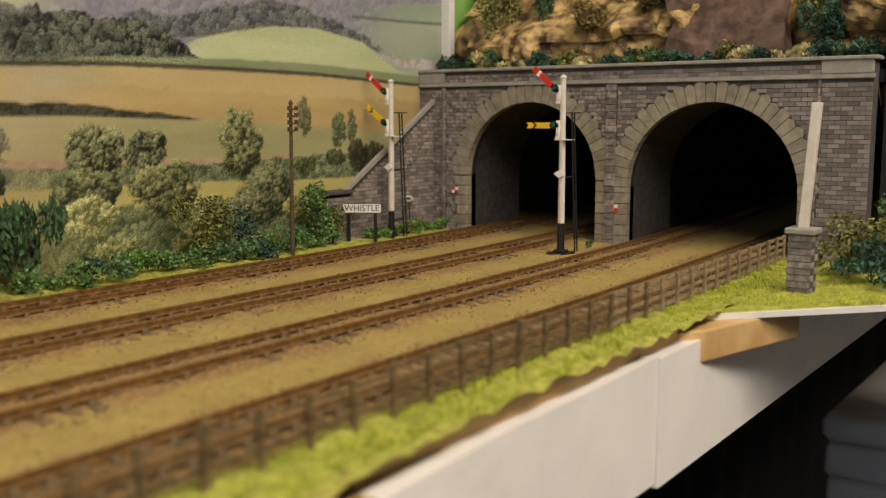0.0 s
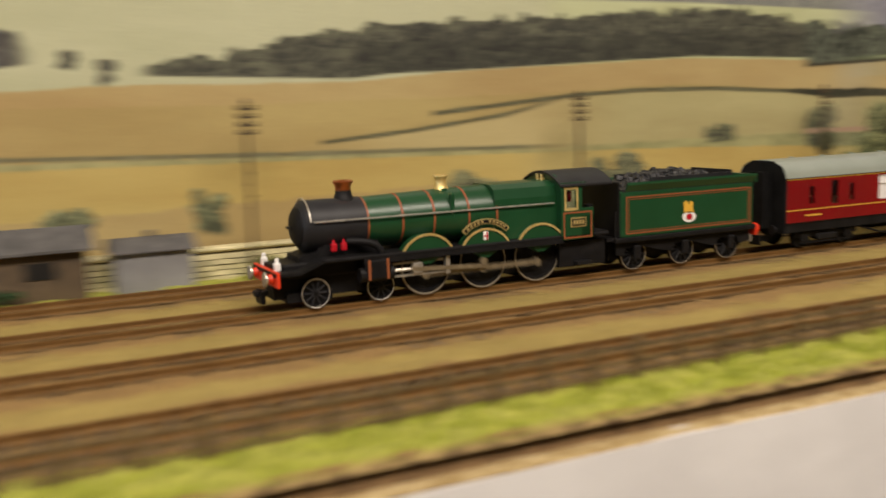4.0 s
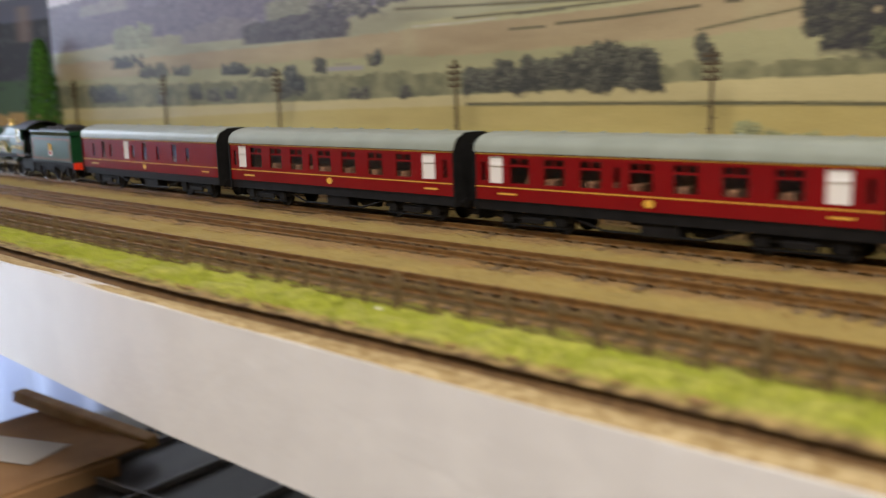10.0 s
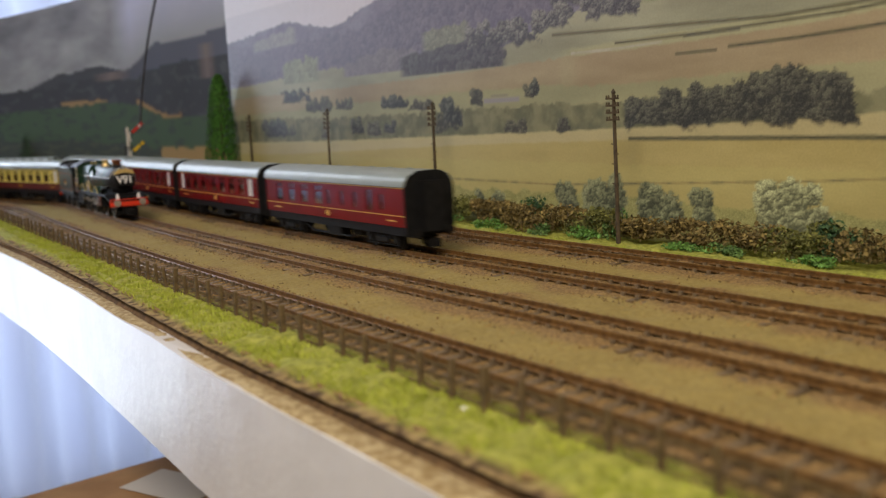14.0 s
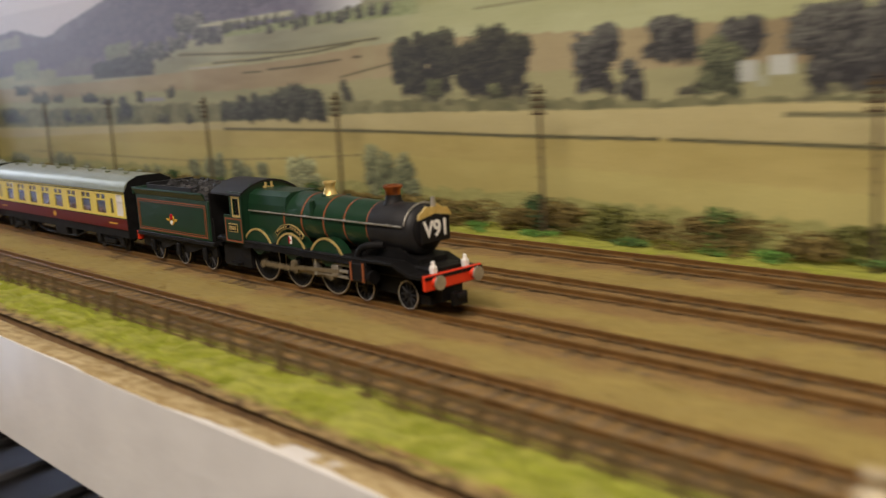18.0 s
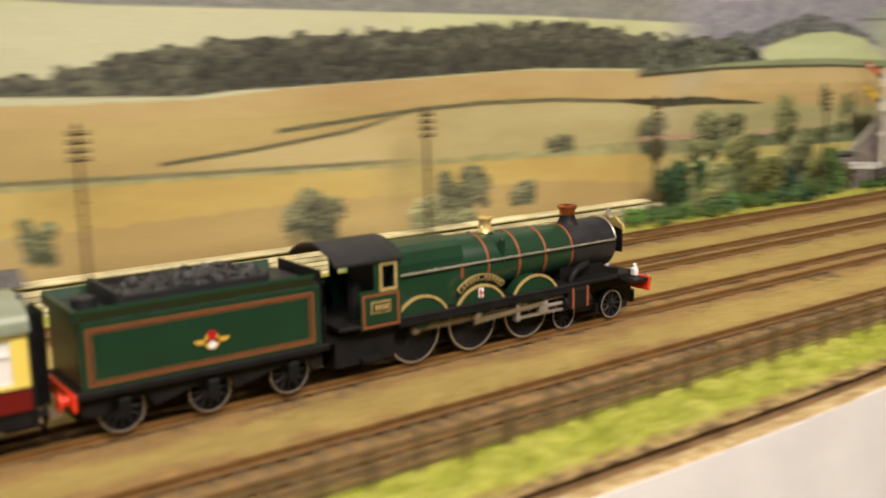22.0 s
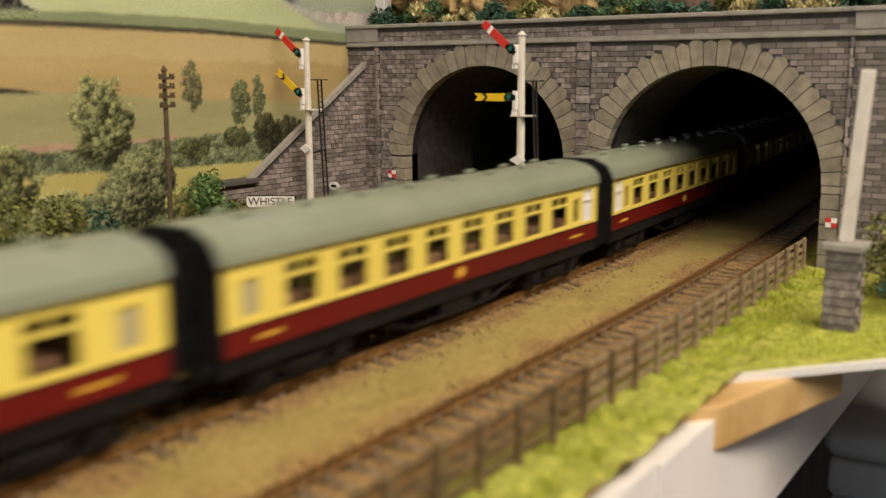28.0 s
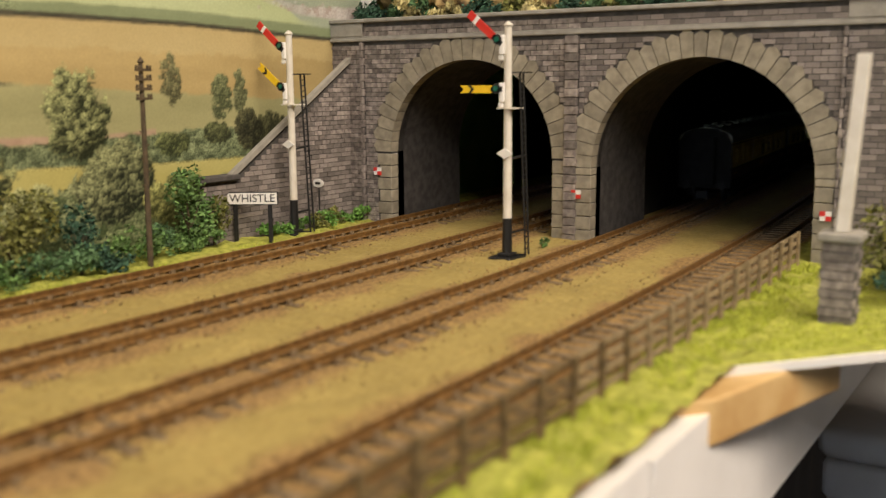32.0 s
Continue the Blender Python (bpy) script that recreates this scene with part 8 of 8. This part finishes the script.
for a in AS:
    tall = along(a, (.16, .35), (.176, .273), (.25, .272), (.5, .262))
    for q in ZS:
        z = -.02 + (tall + .02) * max(q, 0)
        sv.append((cxs - rs * math.sin(a), cys + rs * math.cos(a), z))
        n = noise.fractal(Vector((a * 22, z * 30, 0)), 1.0, 2.0, 4)
        n2 = noise.fractal(Vector((a * 70, z * 110, 5)), 1.0, 2.0, 3)
        hill = along(a, (0, .193), (.03, .191), (.072, .187), (.122, .188), (.167, .162), (.216, .173), (.276, .167), (.327, .15), (.5, .14)) + .006 * n + .002 * n2
        wood = along(a, (0, .16), (.1, .162), (.167, .148), (.216, .158), (.3, .15), (.5, .135)) + .006 * n2
        green = along(a, (0, .092), (.116, .092), (.15, .112), (.2, .12), (.28, .118), (.5, .11)) + .003 * n2
        foot = along(a, (0, .05), (.128, .053), (.253, .067), (.5, .07)) + .004 * n2
        gap = max(0, 1 - abs(a - .046) / .014) * (.138 < z < .18) + max(0, 1 - abs(a - .19) / .03) * (.15 < z < .163)
        if z < foot:
            c = (.36, .22, .055) if a < .125 and z > .026 + .005 * n else (.022, .032, .012) if n2 > -.2 else (.05, .06, .02)
        elif z < green:
            c = (.034, .075, .016) if n2 < .25 else (.022, .04, .012)
        elif z < green + .005 + .003 * n and (.09 < a < .155 or .2 < a < .27):
            c = (.32, .18, .05)
        elif z < wood:
            c = (.02, .017, .018) if n2 > -.3 else (.045, .042, .04)
        elif z < hill:
            k = along(a, (.12, 0), (.2, 1))
            c = tuple(p * (1 - k) + w * k for p, w in zip((.085, .085, .115), (.035, .031, .034)))
        else:
            k, e = min((z - hill) / .07, 1), along(a, (.155, 0), (.185, 1))
            near, far = [.33 + g * k for g in (.25, .26, .42)], [.34 - g * k + .08 * n for g in (.07, .075, .06)]
            c = tuple(p * (1 - e) + w * e + .04 * n for p, w in zip(near, far))
        if gap:
            c = tuple(p * (1 - gap * .7) + w * gap * .7 for p, w in zip(c, (.24, .16, .12)))
        sc.append((*[max(g, .01) for g in c], 1))
nz = len(ZS)
for i in range(len(AS) - 1):
    for j in range(nz - 1):
        sf.append((i * nz + j, (i + 1) * nz + j, (i + 1) * nz + j + 1, i * nz + j + 1))
me = bpy.data.meshes.new("far_backdrop")
me.from_pydata(sv, [], sf)
ca = me.color_attributes.new("print", "FLOAT_COLOR", "POINT")
ca.data.foreach_set("color", np.array(sc, dtype=np.float32).ravel())
m_sheet = bpy.data.materials.new("printed_far_sheet")
m_sheet.use_nodes = True
at = m_sheet.node_tree.nodes.new("ShaderNodeVertexColor")
at.layer_name = "print"
m_sheet.node_tree.links.new(at.outputs[0], m_sheet.node_tree.nodes["Principled BSDF"].inputs["Base Color"])
m_sheet.node_tree.nodes["Principled BSDF"].inputs["Roughness"].default_value = .8
me.materials.append(m_sheet)
for p in me.polygons:
    p.use_smooth = True
tagged(new("far_backdrop", me), "curved printed sheet of dark hills and grey sky", "backdrop", kind="structure")
bm = bmesh.new()
pipe(bm, [(-1.405 + .03 * a + .115 * a * a, .245 - .02 * (1 - a), .085 + .24 * a) for a in [i / 16 for i in range(17)]], .0017)
tagged(part("hanging_cable", bm, material("grey_cable_sheath", (0.05, 0.05, 0.055), .55, 0, (0.07, 0.07, 0.075), 60), smooth=True), "dark grey cable hanging before the far sheet", "cable")

# ---------- shelf carrying the return curve ----------
bm = bmesh.new()
ya = TRACK_Y[0] + bend(LOOP_X) - LOOP_R
outer = [(LOOP_X - .80 * math.sin(a), ya + .80 * math.cos(a)) for a in np.linspace(0, math.pi / 2, 20)]
inner = [(LOOP_X - .46 * math.sin(a), ya + .46 * math.cos(a)) for a in np.linspace(math.pi / 2, 0, 20)]
prism(bm, [(LOOP_X, .25)] + outer[1:] + [(LOOP_X - .80, -3.7), (LOOP_X - .46, -3.7)] + inner, -.02, -.0056, "z")
tagged(part("return_shelf", bm, varied("earthy_shelf", (.12, .08, .04), (.3, .2, .1), .9, 60, 0)), "brown shelf board under the return curve", "shelf", kind="structure")

# ---------- the room ----------
m_wall = material("warm_white_wall", (0.5, 0.46, 0.4), .85, 0, (0.55, 0.51, 0.44), 6)
m_carpet = material("dark_carpet", (0.016, 0.014, 0.013), .95, 0, (0.03, 0.026, 0.023), 120, bump=.002)
m_ceiling = material("ceiling_paint", (0.6, 0.57, 0.52), .9, 0, (0.64, 0.61, 0.55), 5)
RX0, RX1, RY0, RY1, RZ0, RZ1 = -2.75, 4.3, -3.9, 1.25, -.95, 1.45


def shell(name, boxes, mat, label, category):
    bm = bmesh.new()
    for b in boxes:
        box(bm, *b)
    return tagged(part(name, bm, mat), label, category, kind="structure")


shell("floor", [(RX0, RX1, RY0, RY1, RZ0 - .05, RZ0)], m_carpet, "dark carpeted room floor", "floor")
shell("ceiling", [(RX0, RX1, RY0, RY1, RZ1, RZ1 + .05)], m_ceiling, "plain off-white room ceiling", "ceiling")
shell("wall_back", [(RX0, RX1, RY1, RY1 + .1, RZ0, RZ1)], m_wall, "plain warm white wall behind the layout", "wall")
# added wall: stops the ceiling light reaching the space under the layout
shell("wall_partition", [(-.25, RX1, .50, .56, RZ0, RZ1)], m_wall, "plain wall added behind the backdrop to block ceiling light", "wall")
shell("wall_front", [(RX0, RX1, RY0 - .1, RY0, RZ0, RZ1)], m_wall, "plain warm white wall of the room", "wall")
shell("wall_right", [(RX1, RX1 + .1, RY0, RY1, RZ0, RZ1)], m_wall, "plain warm white end wall", "wall")
WY0, WY1, WZ0, WZ1 = -1.1, 1.1, -.85, 1.25
shell("wall_left", [(RX0 - .1, RX0, RY0, WY0, RZ0, RZ1), (RX0 - .1, RX0, WY1, RY1, RZ0, RZ1), (RX0 - .1, RX0, WY0, WY1, WZ1, RZ1), (RX0 - .1, RX0, WY0, WY1, RZ0, WZ0)], m_wall, "end wall pierced by a tall window", "wall")
win = thing("window_1", "tall white framed window letting in daylight", "window", kind="structure")
for yy in (WY0, -.02, WY1 - .05):
    bm = bmesh.new()
    box(bm, RX0 - .08, RX0 - .03, yy, yy + .05, WZ0, WZ1, .004)
    part("window_frame", bm, m_arm_white, win)
for zz in (WZ0, WZ1 - .05):
    bm = bmesh.new()
    box(bm, RX0 - .079, RX0 - .031, WY0 + .05, WY1 - .05, zz, zz + .05, .004)
    part("window_rail", bm, m_arm_white, win)
m_sheer = bpy.data.materials.new("sheer_curtain")
m_sheer.use_nodes = True
nt = m_sheer.node_tree
tl = nt.nodes.new("ShaderNodeBsdfTranslucent")
tl.inputs[0].default_value = (.7, .76, .95, 1)
mx = nt.nodes.new("ShaderNodeMixShader")
mx.inputs[0].default_value = .14
nt.nodes["Principled BSDF"].inputs["Base Color"].default_value = (.6, .6, .68, 1)
nt.nodes["Principled BSDF"].inputs["Roughness"].default_value = .9
nt.links.new(nt.nodes["Principled BSDF"].outputs[0], mx.inputs[1])
nt.links.new(tl.outputs[0], mx.inputs[2])
nt.links.new(mx.outputs[0], nt.nodes["Material Output"].inputs[0])
for lo, hi in ((-1.0, -.45), (.12, 1.05)):
    bm = bmesh.new()
    n = 150
    rows = []
    for z in (WZ0 + .02, .2, WZ1):
        rows.append([bm.verts.new((RX0 + .09 + .034 * math.sin(i * .3) + .014 * math.sin(i * .11 + z), lo + (hi - lo) * i / n, z)) for i in range(n + 1)])
    for a, b in zip(rows, rows[1:]):
        for i in range(n):
            bm.faces.new((a[i], a[i + 1], b[i + 1], b[i]))
    tagged(part("curtain", bm, m_sheer, smooth=True), "white sheer curtain hanging in soft folds", "curtain", "window curtains")

# ---------- what lies under the layout ----------
m_box = material("brown_cardboard", (0.36, 0.2, 0.085), .8, 0, (0.44, 0.26, 0.115), 25, bump=.0004, bump_scale=300)
cb = thing("cardboard_box", "brown cardboard box with a strip of paper tape", "box", at=pose(-.94, .0, -.42, 0, 0, 4))
bm = bmesh.new()
box(bm, -.09, .09, -.22, .14, 0, .168, .002)
part("carton", bm, m_box, cb)
for o in (-1, 1):
    bm = bmesh.new()
    box(bm, -.088, .088, -.104, .104, 0, .0025, 0, 0, pose(0, -.04 + .1055 * o, .1682, o * 1.2))
    part("flap", bm, m_box, cb)
bm = bmesh.new()
box(bm, -.02, .07, -.04, .012, 0, .0006, 0, 0, pose(-.03, .09, .1722, 0, 0, 20))
part("paper_label", bm, m_card, cb, "crumpled white paper label")
bm = bmesh.new()
box(bm, -.10, .10, -.008, .008, -.006, .006, .0015, 0, pose(-.97, .165, -.243, 0, 5, 12))
tagged(part("timber_stick", bm, m_wood), "rough length of timber lying on the box", "stick")
m_tray = material("black_tray", (0.018, 0.018, 0.02), .35, 0, (0.03, 0.03, 0.032), 40)
m_line = material("grey_tray_rib", (0.16, 0.16, 0.165), .5)
tray = thing("compartment_tray", "black storage tray divided by grey ribs", "tray", at=pose(-.62, .11, -.268, 0, 0, 8))
bm = bmesh.new()
box(bm, -.27, .30, -.24, .19, -.03, 0, .002)
part("base", bm, m_tray, tray)
for i in range(7):
    bm = bmesh.new()
    box(bm, -.27 + i * .094, -.266 + i * .094, -.24, .19, 0, .006)
    part("rib", bm, m_line, tray)
for i in range(4):
    for j in range(6):
        bm = bmesh.new()
        box(bm, -.266 + j * .094, -.176 + j * .094, -.24 + i * .142, -.236 + i * .142, 0, .006)
        part("rib", bm, m_line, tray)
tb = thing("side_table", "dark wooden table standing under the layout", "table", at=pose(-.72, .08, 0))
bm = bmesh.new()
box(bm, -.62, .48, -.34, .36, -.44, -.42, .003)
part("tabletop", bm, m_sleeper, tb)
for x in (-.58, .44):
    for y in (-.30, .32):
        bm = bmesh.new()
        box(bm, x - .02, x + .02, y - .02, y + .02, RZ0, -.44)
        part("leg", bm, m_sleeper, tb)
bm = bmesh.new()
box(bm, -.27, .30, -.2, .19, -.42, -.2985, .003, 0, pose(-.62, .11, 0, 0, 0, 8))
tagged(part("carton", bm, m_box), "brown carton carrying the black tray", "box")
bin_ = thing("storage_tub", "pale grey plastic storage tub with a close-fitting lid", "tub", at=pose(1.95, .027, RZ0))
m_bin = material("pale_grey_plastic", (0.5, 0.49, 0.46), .45, 0, (0.56, 0.55, 0.52), 20)
TUB = -.207 - RZ0
bm = bmesh.new()
box(bm, .006, .332, -.422, -.006, 0, TUB - .0315, .005)
part("tub", bm, m_bin, bin_, smooth=True)
bm = bmesh.new()
box(bm, .004, .334, -.424, -.004, TUB - .031, TUB, .004)
part("rim", bm, m_bin, bin_, smooth=True)
bm = bmesh.new()
box(bm, 0, .338, -.428, 0, TUB + .001, TUB + .027, .007)
part("lid", bm, m_bin, bin_, smooth=True)
# added black sheet that stands in for the unlit space below the board
bm = bmesh.new()
folds = [(.9 + i * .02, .33 + .008 * math.sin(i * .9) + .004 * math.sin(i * .37)) for i in range(151)]
prism(bm, folds + [(x, y + .003) for x, y in folds[::-1]], RZ0, -.032, "z")
tagged(part("underboard_dark_sheet", bm, material("underboard_dark_sheet", (0.01, 0.01, 0.011), .95, 0, (0.018, 0.017, 0.018), 300, bump=.0003)), "added black folded sheet, standing for the dark under the baseboard", "cloth")
for x in (-.2, 3.6):
    for y in (.0, .24):
        bm = bmesh.new()
        box(bm, x - .02, x + .02, y - .02, y + .02, RZ0, -.026)
        tagged(part("support_leg", bm, m_wood), "square timber leg under the baseboard", "leg", "baseboard legs", "structure")


# Where the leading bogie axle of each train stands on its track, by time.
RUN_A = ((0, 2.205), (1, 1.875), (2, 1.538), (3, 1.1985), (6, .2334), (7, -.1017), (8, -.430), (9, -.757), (10, -1.088), (11, -1.425), (12, -1.744), (13, -2.0455), (15, -2.62), (18, -3.35), (21, -3.85), (24, -4.0), (32, -4.0))
RUN_B = ((0, -3.05), (4, -2.95), (8, -2.37), (11, -1.68), (12, -1.45), (13, -1.215), (15.5, -.677), (16, -.549), (17, -.3142), (18, -.0454), (19, .2545), (20, .5258), (21, .7961), (22, 1.0595), (23, 1.3691), (24, 1.661), (25, 1.962), (26, 2.26), (29, 3.046), (30, 3.268), (31, 3.511), (32, 3.74))


def glide(run, t):
    """Smooth position between the given ones."""
    n = len(run)
    k = max(i for i in range(n - 1) if run[i][0] <= t or i == 0)
    slope = []
    for i in (k, k + 1):
        a, b = run[max(i - 1, 0)], run[min(i + 1, n - 1)]
        slope.append((b[1] - a[1]) / (b[0] - a[0]))
    (t0, p0), (t1, p1) = run[k], run[k + 1]
    d = t1 - t0
    u = (t - t0) / d
    return (2 * u ** 3 - 3 * u * u + 1) * p0 + (u ** 3 - 2 * u * u + u) * d * slope[0] + (3 * u * u - 2 * u ** 3) * p1 + (u ** 3 - u * u) * d * slope[1]


def spin(engine_ob, run, start, end, sign):
    """Turn the driving wheels and carry the rods round with their pins."""
    n = int((end - start) * FPS)
    beat = [(0.0, 0.0)] + [(start + i / FPS, sign * (glide(run, start + i / FPS) - glide(run, start)) / .0121) for i in range(n + 1)]
    beat.append((32.0, beat[-1][1]))
    for owner, ob, x, y in SPIN:
        if owner is not engine_ob:
            continue
        if x is None:
            walk(ob, [(t, pose(.0031 * math.sin(a), 0, .0031 * (math.cos(a) - 1) * y)) for t, a in beat])
        else:
            walk(ob, [(t, pose(x, y, .0121, 0, math.degrees(a) % 360, 0)) for t, a in beat])


def motions():
    times = [i * .25 for i in range(129)]
    for back, ob in TRAIN_A:
        walk(ob, [(t, on_track(2, glide(RUN_A, t) + back) @ Matrix.Rotation(math.pi, 4, "Z")) for t in times])
    for back, ob in TRAIN_B:
        walk(ob, [(t, on_track(1, glide(RUN_B, t) - back)) for t in times])
    spin(TRAIN_A[0][1], RUN_A, 1.4, 11.2, -1)
    spin(TRAIN_B[0][1], RUN_B, 13.0, 25.0, 1)


motions()
